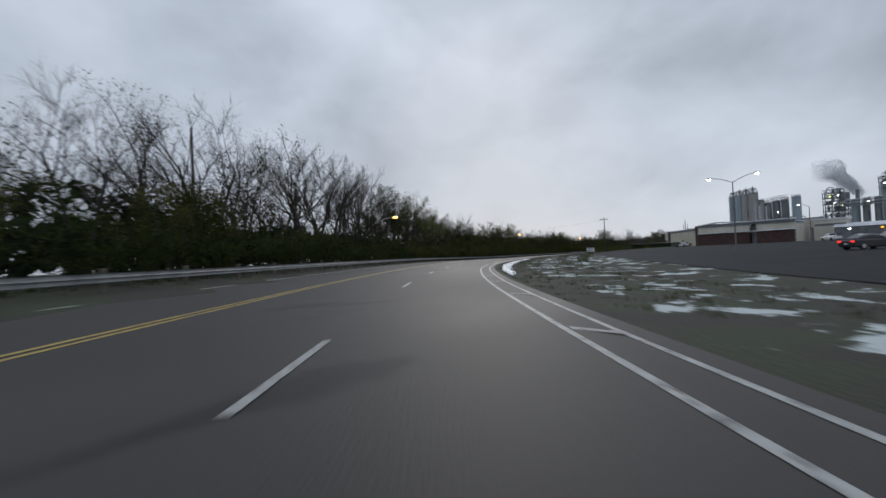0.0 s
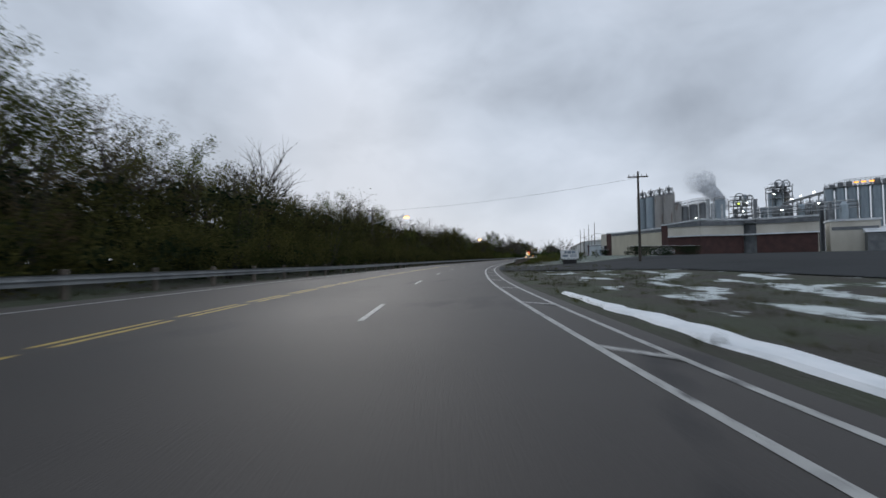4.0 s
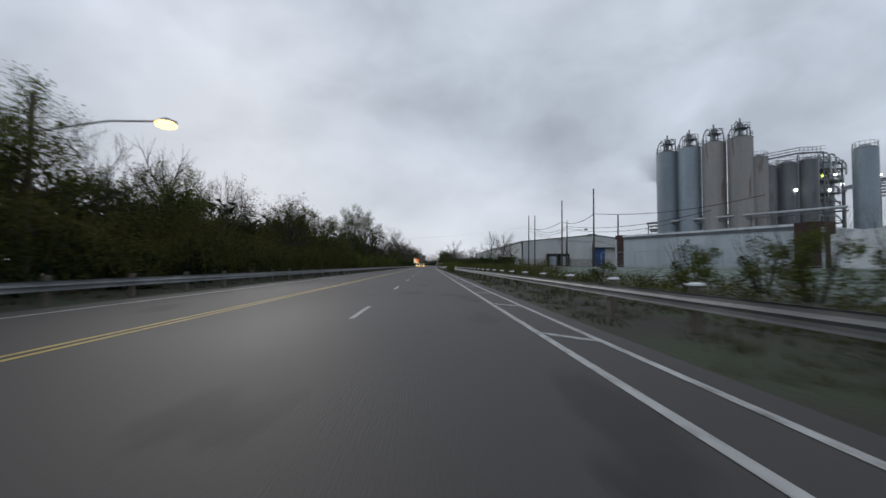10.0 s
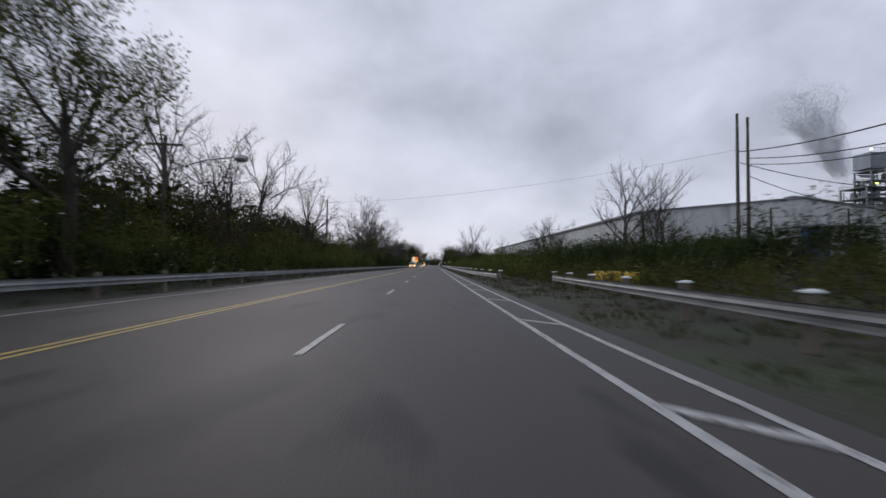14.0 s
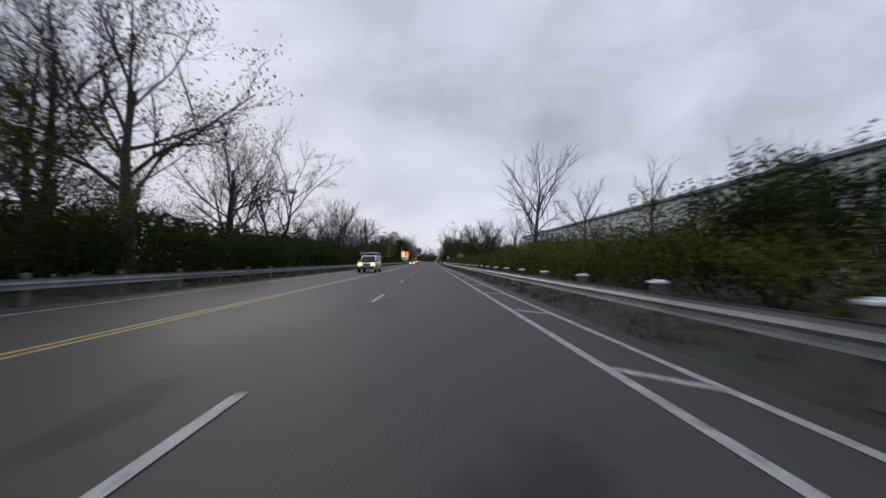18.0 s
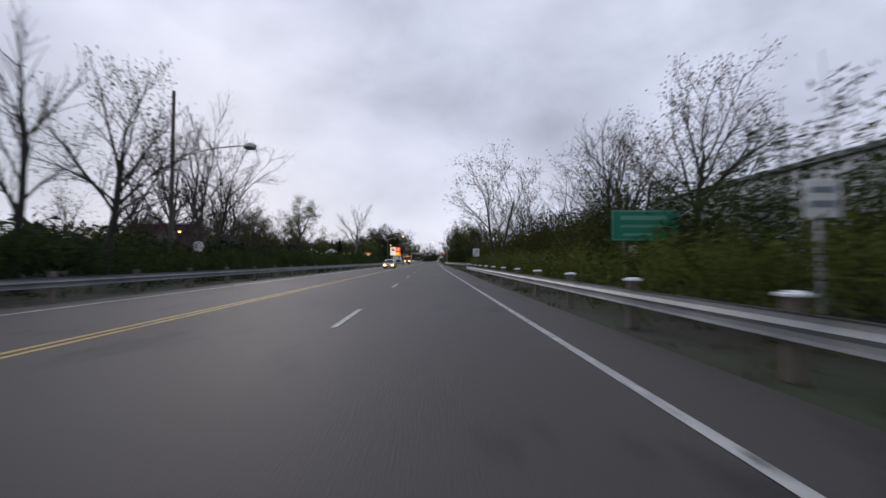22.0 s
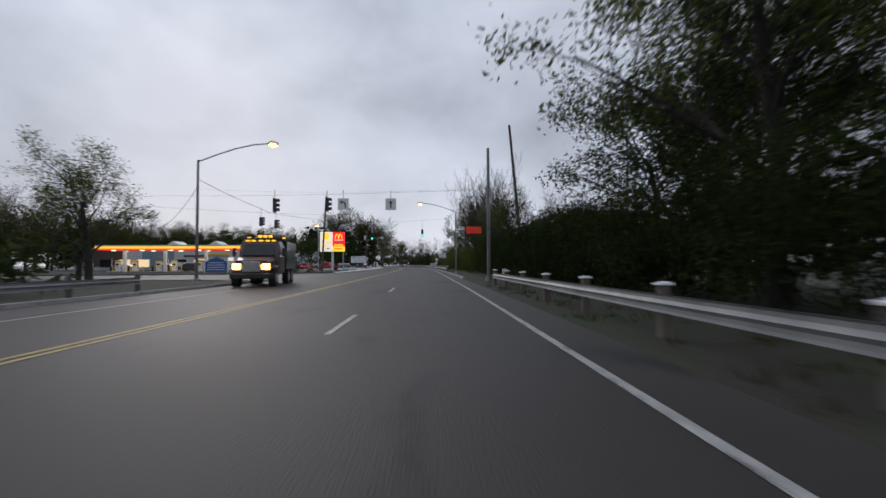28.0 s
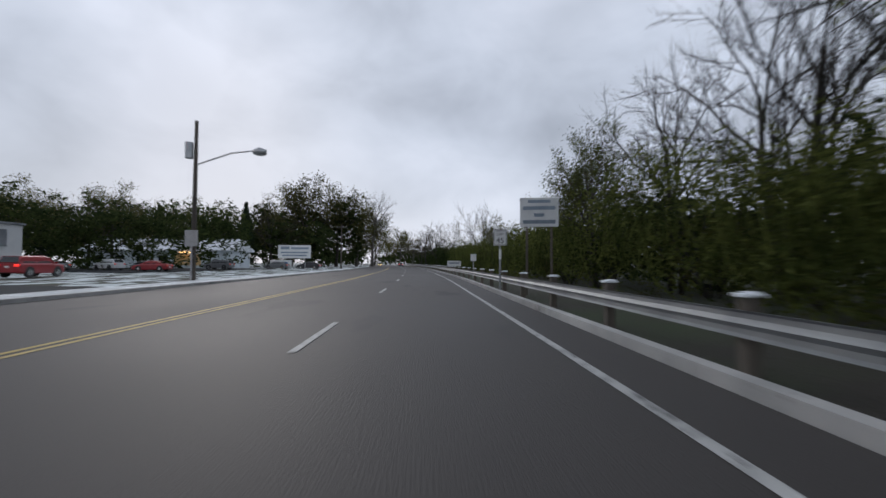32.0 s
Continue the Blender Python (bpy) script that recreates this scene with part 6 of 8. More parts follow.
# right of the road, before and beside the warehouse
for kind, x, y, s in (("s_dark", 13, 336, 0.9), ("s_dark_b", 16, 340, 1.0), ("s_bud", 19, 338, 1.0), ("s_dark", 22, 341, 0.9), ("s_dark", 11, 343, 0.7), ("bare_pale", 17, 343, 0.8),
                      ("bare_pale", 21, 345, 0.75), ("bud_b", 12, 352, 0.5), ("bare", 13, 357, 0.5), ("bud", 24, 349, 0.6), ("thin", 9.5, 372, 0.8), ("thin", 9, 413, 0.85),
                      ("bare_pale", 10.4, 441, 1.06), ("bare_pale", 14.5, 437, 0.7), ("bare", 19, 446, 0.45), ("bare_pale", 13.4, 469, 0.72), ("bud", 10.5, 484, 0.5),
                      ("thin", 11, 481, 1.1), ("s_dark_b", 10.5, 473, 1.1), ("bud", 12, 505, 0.85), ("bare_b", 11, 512, 0.8), ("bud_b", 14, 516, 0.95), ("bare_pale", 16, 522, 1.0),
                      ("bud_b", 5.5, 528.5, 1.02), ("bare", 12, 544.6, 0.8), ("bare", 15.5, 540, 0.55), ("bare_pale", 13, 552, 0.8), ("bare", 17, 535, 0.85), ("bare_b", 21, 538, 0.9), ("bud", 24, 576, 0.5)):
    plant(kind, x, y, s, group=RW if kind in TREES else "undergrowth right of the road")
for k in range(64):
    y = 350 + k * 3.3 + random.uniform(-1, 1)
    if y > 544:
        break
    big = y > 505
    plant(random.choice(("s_dark", "s_fresh", "s_dark")), 7.4 + random.uniform(0, 4), y, random.uniform(0.55, 0.8) if not big else random.uniform(0.85, 1.15), group="undergrowth right of the road")
    if k % 4 == 0:
        plant(random.choice(("s_dark", "s_bud")), 13 + random.uniform(0, 6), y, random.uniform(0.8, 1.1), group="undergrowth right of the road")
for kind, x, y, s in (("fresh", 16, 598, 0.8), ("bare_pale", 26, 590, 0.8), ("bud", 12, 612, 0.8), ("fresh", 10, 622, 0.75), ("bud_b", 15, 620, 0.8), ("bud", 21, 618, 0.8), ("bare", 30, 604, 0.7),
                      ("bud_b", 38, 600, 0.8), ("bare_pale", 46, 596, 0.8), ("fresh", 9.5, 629, 1.15), ("fresh", 12.5, 636, 1.2), ("dense", 13, 642, 1.05), ("dense", 11.2, 631, 1.0), ("dense", 15, 628, 1.1), ("dense", 14.5, 637, 1.15), ("bare_b", 13, 661, 0.62), ("bare", 11.5, 657, 0.55),
                      ("fresh", 9, 663, 0.75), ("bare_b", 11, 671, 0.75), ("fresh", 8, 686, 0.85), ("bare_b", 11, 690, 1.3), ("bare", 12.5, 697, 1.15), ("fresh", 8.5, 702, 1.05), ("bare_b", 10, 705, 1.35), ("bare_pale", 15, 703, 1.3),
                      ("bare", 9, 711, 1.25), ("fresh", 11.0, 707, 1.2), ("bare", 12.6, 719.5, 0.95), ("bare", 13, 728, 0.85), ("bare_b", 17, 724, 0.95), ("bud", 11.5, 733, 0.75), ("fresh", 9, 729, 0.6), ("bud", 11, 741, 0.7), ("thin", 6.5, 752, 0.8),
                      ("bare_b", 8, 775, 0.8), ("bud_b", 5, 790, 0.8), ("bare", 1, 812, 0.8), ("bud", -2, 832, 0.75), ("bud_b", -4, 850, 0.8), ("bare_pale", -8, 880, 0.8), ("full", 8, 760, 0.6)):
    plant(kind, x + (3.0 if 683 < y < 712 and x < 10 else 0.0), y, s, group=RW)
for k in range(78):
    y = 566 + k * 3.2 + random.uniform(-1, 1)
    near = y > 622
    x = (8.4 if near else 15) + random.uniform(0, 3)
    p = R(y, x)
    plant(random.choice(("s_dark", "s_dark_b", "s_dark_b")), p.x, p.y, random.uniform(0.8, 1.05) if near else random.uniform(0.5, 0.8), group="undergrowth right of the road")
    if k % 3 == 0:
        plant(random.choice(("s_dark_b", "s_dark")), p.x + 4.5, p.y, random.uniform(1.1, 1.4), group="undergrowth right of the road")
# beyond the filling station and at the far end of the road
for kind, x, y, s in (("full", -36, 868, 1.3), ("full", -44, 860, 1.35), ("full", -30, 876, 1.1), ("full", -52, 866, 1.2), ("full", -26, 890, 1.0), ("bare_pale", -24, 880, 1.1), ("bud_b", -60, 866, 1.0),
                      ("spruce", -66, 846, 0.95), ("spruce", -74, 850, 0.8), ("spruce", -88, 846, 1.0), ("bud", -96, 850, 0.9), ("full", -104, 846, 0.9), ("full", -80, 858, 0.8),
                      ("full", -112, 835, 0.95), ("bud_b", -120, 825, 0.9), ("full", -126, 815, 0.9), ("bare", -110, 800, 0.8), ("full", -118, 780, 0.85), ("spruce", -112, 760, 1.0), ("full", -116, 745, 0.9),
                      ("bud", -108, 735, 0.9), ("bare", -112, 715, 0.85), ("full", -116, 700, 0.85), ("spruce", -100, 690, 0.9), ("full", -104, 676, 0.8), ("bud_b", -96, 660, 0.9), ("full", -92, 640, 0.85),
                      ("spruce", -84, 642, 1.0), ("spruce", -37, 655, 0.85), ("spruce", -34, 652, 0.55), ("bud", -30, 640, 0.5), ("bud_b", -48, 636, 0.8), ("full", -18, 940, 1.2), ("full", -30, 930, 1.2), ("bud", -2, 930, 1.0),
                      ("bare", -12, 960, 1.0), ("bud_b", -48, 1000, 1.1), ("full", -20, 1010, 1.2), ("full", -60, 1060, 1.2), ("full", -30, 1060, 1.2), ("bare", -70, 1120, 1.2), ("full", -45, 1130, 1.3)):
    plant(kind, x, y, s * (2.0 if x > -62 and 840 < y < 900 else 1.75 if y > 640 and x < -60 else 1.4 if y > 700 else 1.2), group="trees round the filling station" if y < 900 else "trees at the far end of the road")
for k in range(32):
    y = 645 + k * 7.2
    x = -104 - random.uniform(0, 30)
    plant(random.choice(("far_green", "full", "far_bud", "far_bare", "spruce")), x, y, random.uniform(1.25, 1.7), group="trees round the filling station")
for k in range(15):
    plant(random.choice(("far_green", "full", "far_bud", "far_bare")), -70 - k * 4.4 + random.uniform(-2, 2), 862 + random.uniform(0, 25), random.uniform(1.2, 1.7), group="trees round the filling station")
# weeds along the right verge
for k in range(70):
    y = 176 + k * 2.6 + random.uniform(-1, 1)
    x = 6.6 + random.uniform(0, 2.0) if k % 3 else 9 + random.uniform(0, 9)
    plant("s_small", x, y, random.uniform(0.5, 1.3), group="weeds on the verge")
for x, y in ((14.8, 152), (16.5, 158), (13.5, 160), (15, 172), (21, 178), (30, 80), (34, 60)):
    plant("s_fresh", x, y, random.uniform(0.45, 0.65), group="young bushes on the verge")
for x, y, s in ((11.5, 232, 0.8), (13, 229.5, 0.85), (12, 226, 0.95), (12.6, 223.5, 0.9), (11.4, 220, 0.75), (12, 217, 0.8), (16.5, 186, 0.7), (18.5, 190, 0.55), (10.5, 240, 0.6)):
    plant("s_fresh", x, y, s, group="young bushes on the verge")


def thicket(name, label, y0, y1, nfun, hfun, count, size, material, seed, per=40, twigs=True):
    """A dense mass of leafy clumps and shoots that nobody could count."""
    rng = random.Random(seed)
    g = Geo()
    if size < 0.2:
        size, count = size * 0.75, int(count * 1.4)
    for _ in range(count // per):
        y = rng.uniform(y0, y1)
        n = nfun(rng, y)
        top = hfun(y, n) * (rng.uniform(0.8, 1.06) if rng.random() > 0.12 else rng.uniform(1.02, 1.14))
        p = R(y, n)
        z = ground_height(p.x, p.y)
        c = top * rng.random() ** 0.55
        w_ = min(1.0, rng.uniform(3.0, 6.0) * size + 0.2)
        for _ in range(per):
            d = Vector((rng.gauss(0, 1), rng.gauss(0, 1), rng.gauss(0, 1))).normalized() * (w_ * 1.25 * rng.random() ** 0.45)
            q = Vector((p.x + d.x, p.y + d.y, z + max(0.05, c + d.z * 0.75)))
            leaves_at(g, rng, q, size, 1, 0.02)
        if twigs:
            e = Vector((p.x + rng.gauss(0, w_), p.y + rng.gauss(0, w_), z + c + w_ * rng.uniform(0.4, 1.5)))
            g.tube([(p.x, p.y, z + c * 0.5), tuple(e)], [0.025, 0.006], 3, cap=False)
    return single(name, g, material, label, "thicket", kind="stuff")


def lumpy(a, b):
    return lambda y, n: a + b * (noise.noise(Vector((y * 0.09, n * 0.12, 3.0))) + 0.5 * noise.noise(Vector((y * 0.31, n * 0.3, 7.0))))


def edge_height(low, high):
    """Undergrowth that rises from the road's edge into the wood; taller between the two clearings."""
    bumps = lumpy(0.0, 1.5)

    def h(y, n):
        k = min(1.0, max(0.0, (-n - 13.2) / 5.5))
        tall = float(np.interp(y, [98, 110, 215, 240, 262, 270, 288, 296, 302, 314, 368, 384, 402, 412, 436, 444, 474, 484], [0, 1, 1, 0.45, 0.45, 0.8, 0.8, 0.25, 0.1, 0.8, 0.8, 0.4, 0.4, 0, 0, 0.7, 0.7, 0]))
        return (low + (high + 2.6 * tall - low) * k + bumps(y, n)) * (1 - 0.48 * min(1.0, max(0.0, (y - 484) / 20)))
    return h


def edge_lumpy(y, n):
    return lumpy(4.2, 1.4)(y, n) * (1 - 0.45 * min(1.0, max(0.0, (y - 470) / 40)))


DK, BD = "dense dark undergrowth at the wood's edge", "brownish budding growth deeper in the wood"
for k, (y0, y1, high) in enumerate(((-14, 70, 4.4), (70, 200, 5.0), (200, 285, 4.8), (400, 560, 4.4), (285, 400, 4.8))):
    thicket("thicket", DK, y0, y1, lambda r, y: -13.2 - r.random() ** 1.9 * 6, edge_height(2.6, high), int((y1 - y0) * 330), 0.13, M_LEAF_OLIVE if k in (1, 2) else M_LEAF_FRESH if k == 4 else M_LEAF_DARK, 1 + k * 30)
thicket("thicket", "olive spring growth at the wood's edge", -58, 545, lambda r, y: -13.6 - r.random() * 7, edge_height(2.2, 5.4), 46000, 0.13, M_LEAF_OLIVE, 22)
thicket("thicket", "tall dark spring growth in the wood's edge", 98, 384, lambda r, y: -15.5 - r.random() * 7, edge_height(3, 5.6), 60000, 0.18, M_LEAF_OLIVE, 71)
# the needle-dark masses here put the wood's inner shade into leaf colour
thicket("thicket", "growth deeper in the wood, near-black to stand for shade", 96, 382, lambda r, y: -19 - r.random() * 7, edge_height(3, 4.6), 28000, 0.44, M_NEEDLE_AND_SHADE, 72, 16, False)
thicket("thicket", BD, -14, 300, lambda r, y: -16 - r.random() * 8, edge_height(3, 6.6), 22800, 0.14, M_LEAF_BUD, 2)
thicket("thicket", "wood behind the undergrowth, shade put into its leaf colour", -58, 555, lambda r, y: -20.0 - r.random() * 8, edge_lumpy, 40000, 0.52, M_NEEDLE_AND_SHADE, 6, 12, False)
thicket("thicket", "low growth under the wood's edge, darkened as shade", -58, 500, lambda r, y: -14.5 - r.random() * 8, lumpy(2.0, 0.6), 22000, 0.5, M_NEEDLE_AND_SHADE, 81, 12, False)
thicket("thicket", "low undergrowth beside the creek", 545, 640, lambda r, y: -17 - r.random() ** 1.5 * 60, lumpy(2.5, 1.3), 30000, 0.3, M_LEAF_DARK, 3, 20)
thicket("thicket", "green undergrowth before the warehouse", 335, 505, lambda r, y: 6.0 + r.random() * 7, lumpy(2.2, 1.2), 56000, 0.115, M_LEAF_FRESH, 4)
thicket("thicket", "dark undergrowth before the warehouse", 335, 546, lambda r, y: 8.0 + r.random() * 9, lumpy(2.9, 1.3), 62000, 0.15, M_LEAF_DARK, 14)
thicket("thicket", "single dense dark green bush before the warehouse", 401.5, 408, lambda r, y: 8.6 + r.random() * 3.4, lumpy(3.7, 0.4), 9000, 0.11, M_LEAF_DARK, 93)
thicket("thicket", "dense olive growth before the warehouse", 415, 442, lambda r, y: 7.0 + r.random() * 3.5, lumpy(2.5, 0.7), 13000, 0.11, M_LEAF_FRESH, 44)
thicket("thicket", "tall dark green growth hiding the warehouse's end", 478, 532, lambda r, y: 7.6 + r.random() * 6, lumpy(4.4, 0.9), 30000, 0.13, M_LEAF_DARK, 91)
thicket("thicket", "green weeds behind the rail", 470, 545, lambda r, y: 5.0 + r.random() * 2.6, lumpy(1.7, 0.6), 20000, 0.1, M_LEAF_FRESH, 92)
thicket("thicket", "dense dark green growth along the rail", 500, 546, lambda r, y: 6.5 + r.random() * 6, lumpy(3.3, 1.2), 26000, 0.12, M_LEAF_OLIVE, 15)
thicket("thicket", "dense dark green wood edge right of the road", 618, 680, lambda r, y: 6.6 + r.random() ** 1.4 * 7, lumpy(4.3, 1.6), 48000, 0.12, M_LEAF_DARK, 5)
thicket("thicket", "dense fresh green wood edge right of the road", 680, 790, lambda r, y: 6.6 + r.random() ** 1.4 * 8, lumpy(4.1, 1.4), 62000, 0.12, M_LEAF_FRESH, 16)
thicket("thicket", "fresh green growth behind the kerb", 682, 714, lambda r, y: 6.6 + r.random() * 2.6, lumpy(3.9, 0.6), 15000, 0.1, M_LEAF_FRESH, 97)
thicket("thicket", "olive spring growth right of the road", 618, 790, lambda r, y: 7.4 + r.random() * 8, lumpy(4.1, 1.4), 30000, 0.12, M_LEAF_OLIVE, 25)
thicket("thicket", "dense dark green wood edge by the signal pole", 638, 668, lambda r, y: 7.3 + r.random() ** 1.3 * 4, lambda y, n: 3.9 + 0.22 * (n - 7) + 0.6 * math.exp(-((y - 648) / 2.6) ** 2) - 0.5 * math.exp(-((y - 652) / 2) ** 2), 36000, 0.13, M_LEAF_DARK, 43)
thicket("thicket", "dense dark green wood edge further on", 790, 900, lambda r, y: 6.0 + r.random() ** 1.4 * 10, lumpy(5.0, 1.6), 16000, 0.3, M_LEAF_DARK, 17, 20)
# near-black leaves stand for the shade inside the wood
thicket("thicket", "wood interior right of the road, its shade painted near-black", 622, 900, lambda r, y: 12.5 + r.random() * 8, lumpy(4.6, 1.4), 26000, 0.5, M_NEEDLE_AND_SHADE, 18, 12, False)
thicket("thicket", "undergrowth beyond the creek", 562, 622, lambda r, y: 14 + r.random() * 60, lumpy(3.8, 1.5), 18000, 0.28, M_LEAF_DARK, 8, 20)
thicket("thicket", "wood behind the filling station", 640, 900, lambda r, y: -100 - r.random() * 40 if y < 845 else -30 - r.random() * 100, lumpy(13.0, 4.5), 40000, 0.7, M_LEAF_OLIVE, 9, 16, False)
thicket("thicket", "dense dark wood close behind the station's shop", 772, 800, lambda r, y: -32 - r.random() * 95, lumpy(11.0, 3.0), 30000, 0.42, M_LEAF_DARK, 94, 20, False)
thicket("thicket", "dense dark wood behind the low shop", 838, 866, lambda r, y: -24 - r.random() * 110, lumpy(13.5, 4.0), 26000, 0.5, M_LEAF_DARK, 95, 20, False)
thicket("thicket", "tall dark trees massed beside the road's far bend", 862, 884, lambda r, y: -15 - r.random() * 40, lumpy(20.0, 5.0), 15000, 0.6, M_LEAF_DARK, 96, 20, False)
thicket("thicket", "wood at the far end of the road", 900, 1250, lambda r, y: 6 + r.random() * 30 if r.random() > 0.5 else -14 - r.random() * 30, lumpy(9, 3), 18000, 0.75, M_LEAF_DARK, 10, 16, False)
thicket("thicket", "wood right of the creek", 560, 1100, lambda r, y: 26 + r.random() * 60, lumpy(7, 2.5), 16000, 0.65, M_LEAF_DARK, 12, 16, False)

# trees close behind the station's shop and the low shop
for k, (kind, x, y, s) in enumerate((("full", -60, 788, 1.35), ("bud", -68, 792, 1.15), ("full", -76, 786, 1.4), ("bud_b", -84, 790, 1.2), ("full", -92, 784, 1.45), ("spruce", -55, 834, 1.9), ("full", -64, 838, 1.6), ("bud", -50, 842, 1.3),
                                     ("full", -72, 836, 1.7), ("spruce", -80, 834, 1.8), ("full", -88, 832, 1.6), ("bud_b", -46, 846, 1.3), ("full", -98, 800, 1.5), ("full", -104, 770, 1.5), ("bud", -110, 752, 1.3))):
    plant(kind, x, y, s, group="trees round the filling station")
plant("fresh", -23.8, 649.0, 0.8, sx=1.0, group="trees round the filling station")
plant("fresh", 12.3, 573, 0.74, sx=0.5, group=RW)
plant("fresh", 8.9, 711.5, 1.22, sx=1.05, group=RW)
plant("fresh", 7.8, 725.5, 0.66, sx=0.6, group=RW)
plant("fresh", 6.0, 478.5, 0.66, sx=0.42, group=RW)
plant("fresh", -29.0, 655, 0.6, sx=0.85, group="trees round the filling station")
thicket("thicket", "tall dark weeds and brambles on the plant's verge", 258, 350, lambda r, y: 6.6 + r.random() * 9, lumpy(1.25, 0.7), 34000, 0.09, M_LEAF_OLIVE, 31)
thicket("thicket", "dark bushes at the edge of the plant's yard", 318, 350, lambda r, y: 10 + r.random() * 13, lumpy(2.6, 1.4), 26000, 0.12, M_LEAF_DARK, 32)
thicket("thicket", "low green weeds along the plant's verge", 176, 262, lambda r, y: 6.2 + r.random() * 7, lumpy(0.55, 0.4), 16000, 0.08, M_LEAF_OLIVE, 33)
# shade between the far trees, given as a near-black leaf mass
thicket("thicket", "wood beyond the trees, leaves coloured as deep shade", -20, 300, lambda r, y: -29 - r.random() * 26, lumpy(5.2, 1.2), 14300, 0.8, M_NEEDLE_AND_SHADE, 34, 12, False)
for x, y, s in ((9.5, 300, 0.5), (12, 306, 0.62), (10.5, 313, 0.55), (13, 318, 0.7), (8.8, 325, 0.5), (11.5, 330, 0.6), (15, 311, 0.6), (17.5, 322, 0.7), (9.8, 268, 0.45), (11.2, 279, 0.5)):
    plant("s_fresh" if s < 0.6 else "s_dark", x, y, s * 1.3, group="young bushes on the verge")


def grass(y0, y1, n0, n1, count, seed):
    """Single blades in tufts on the rough verge."""
    rng = random.Random(seed)
    g = Geo()
    for _ in range(count // 14):
        y, n = rng.uniform(y0, y1), rng.uniform(n0, n1)
        c = R(y, n)
        hgt = rng.uniform(0.07, 0.24)
        for _ in range(14):
            x, yy = c.x + rng.gauss(0, 0.16), c.y + rng.gauss(0, 0.16)
            z = ground_height(x, yy)
            a = rng.uniform(0, 6.28)
            k = len(g.v)
            dx, dy = 0.012 * math.cos(a), 0.012 * math.sin(a)
            g.v += [(x - dx, yy - dy, z - 0.01), (x + dx, yy + dy, z - 0.01), (x + rng.gauss(0, 0.07), yy + rng.gauss(0, 0.07), z + hgt * rng.uniform(0.6, 1.2))]
            g.f.append((k, k + 1, k + 2))
    return single("grass", g, M_GRASS, "rough wet grass on the verge", "grass", kind="stuff")


grass(8, 140, 3.7, 14, 18000, 51)
grass(146, 330, 3.6, 9.5, 30000, 52)
grass(330, 646, 3.5, 7.5, 26000, 53)
grass(5, 630, -13.2, -11.6, 18000, 54)


# ---- signs ----
def text_geo(body, size, u, w, origin, depth=0.004):
    """Letters from the built-in font, laid on the plane of u and w."""
    cu = bpy.data.curves.new("letters", "FONT")
    cu.body, cu.size, cu.align_x, cu.align_y = body, size, "CENTER", "CENTER"
    ob = bpy.data.objects.new("letters", cu)
    me = bpy.data.meshes.new_from_object(ob)
    u, w, o = Vector(u), Vector(w), Vector(origin)
    nrm = u.cross(w) * depth
    g = Geo()
    g.v = [tuple(o + u * v.co.x + w * v.co.y + nrm) for v in me.vertices]
    g.f = [tuple(p.vertices) for p in me.polygons]
    bpy.data.objects.remove(ob)
    return g


def bars(parent, rows, y, material):
    """Plain bars in place of writing: x, z, width, height each, on a face looking along -y."""
    for x, z, w_, h in rows:
        part("writing_bar", Geo().box((x, y, z), (w_, 0.012, h)), material, parent)


def board_sign(name, label, x, y, w_, h, z0, face, rz=0.0, posts=2, post_mat=None, rim=None, category="sign", group=""):
    """A flat board on posts, its face looking along -y."""
    t = thing(name, label, category, (x, y, ground_height(x, y) if abs(y - 150) > 999 else -0.05), rz, group)
    for k in range(posts):
        px = 0 if posts == 1 else -w_ * 0.32 + k * w_ * 0.64 / (posts - 1)
        part("post", Geo().box((px, 0.05, (z0 + h * 0.8) / 2), (0.09, 0.07, z0 + h * 0.8), bevel=0.01), post_mat or M_STEEL, t)
    f = part("panel", Geo().box((0, 0, z0 + h / 2), (w_, 0.035, h), bevel=0.008), face, t)
    if rim:
        for cx, cz, sx, sz in ((0, z0 + h - 0.03, w_ - 0.06, 0.025), (0, z0 + 0.03, w_ - 0.06, 0.025), (-w_ / 2 + 0.03, z0 + h / 2, 0.025, h - 0.06), (w_ / 2 - 0.03, z0 + h / 2, 0.025, h - 0.06)):
            part("border", Geo().box((cx, -0.02, cz), (sx, 0.01, sz)), rim, f)
    return t, f


# plant entrance sign
t, f = board_sign("entrance_sign", "large white plant entrance sign with grey lettering bars", 14.35, 144.6, 2.5, 1.2, 0.9, M_SIGN_WHITE, -8, 2, M_MAROON, M_GREY_INK)
bars(f, [(-0.55, 1.8, 0.3, 0.34), (-0.05, 1.8, 0.5, 0.34), (0.55, 1.8, 0.5, 0.34), (-0.62, 1.32, 0.75, 0.3), (0.5, 1.42, 0.95, 0.1), (0.5, 1.24, 0.95, 0.1)], -0.022, M_GREY_INK)
part("plinth", Geo().box((0, 0.1, 0.35), (1.9, 0.5, 0.9), bevel=0.04), M_DARK, t, "dark brick plinth")
part("snow_ledge", Geo().box((0, 0.05, 0.83), (1.9, 0.45, 0.07), bevel=0.03), M_SNOW, t)

# diamond warning sign
t = thing("warning_sign", "amber diamond warning sign with a black symbol", "road sign", (4.75, 480.5, -0.05), 0)
part("post", Geo().box((0, 0.05, 1.4), (0.08, 0.06, 2.9), bevel=0.01), M_STEEL, t)
f = part("panel", Geo().prism([(0, -0.62), (0.62, 0), (0, 0.62), (-0.62, 0)], (0, 0.02, 2.35), (1, 0, 0), (0, 0, 1), 0.03), M_SIGN_AMBER, t)
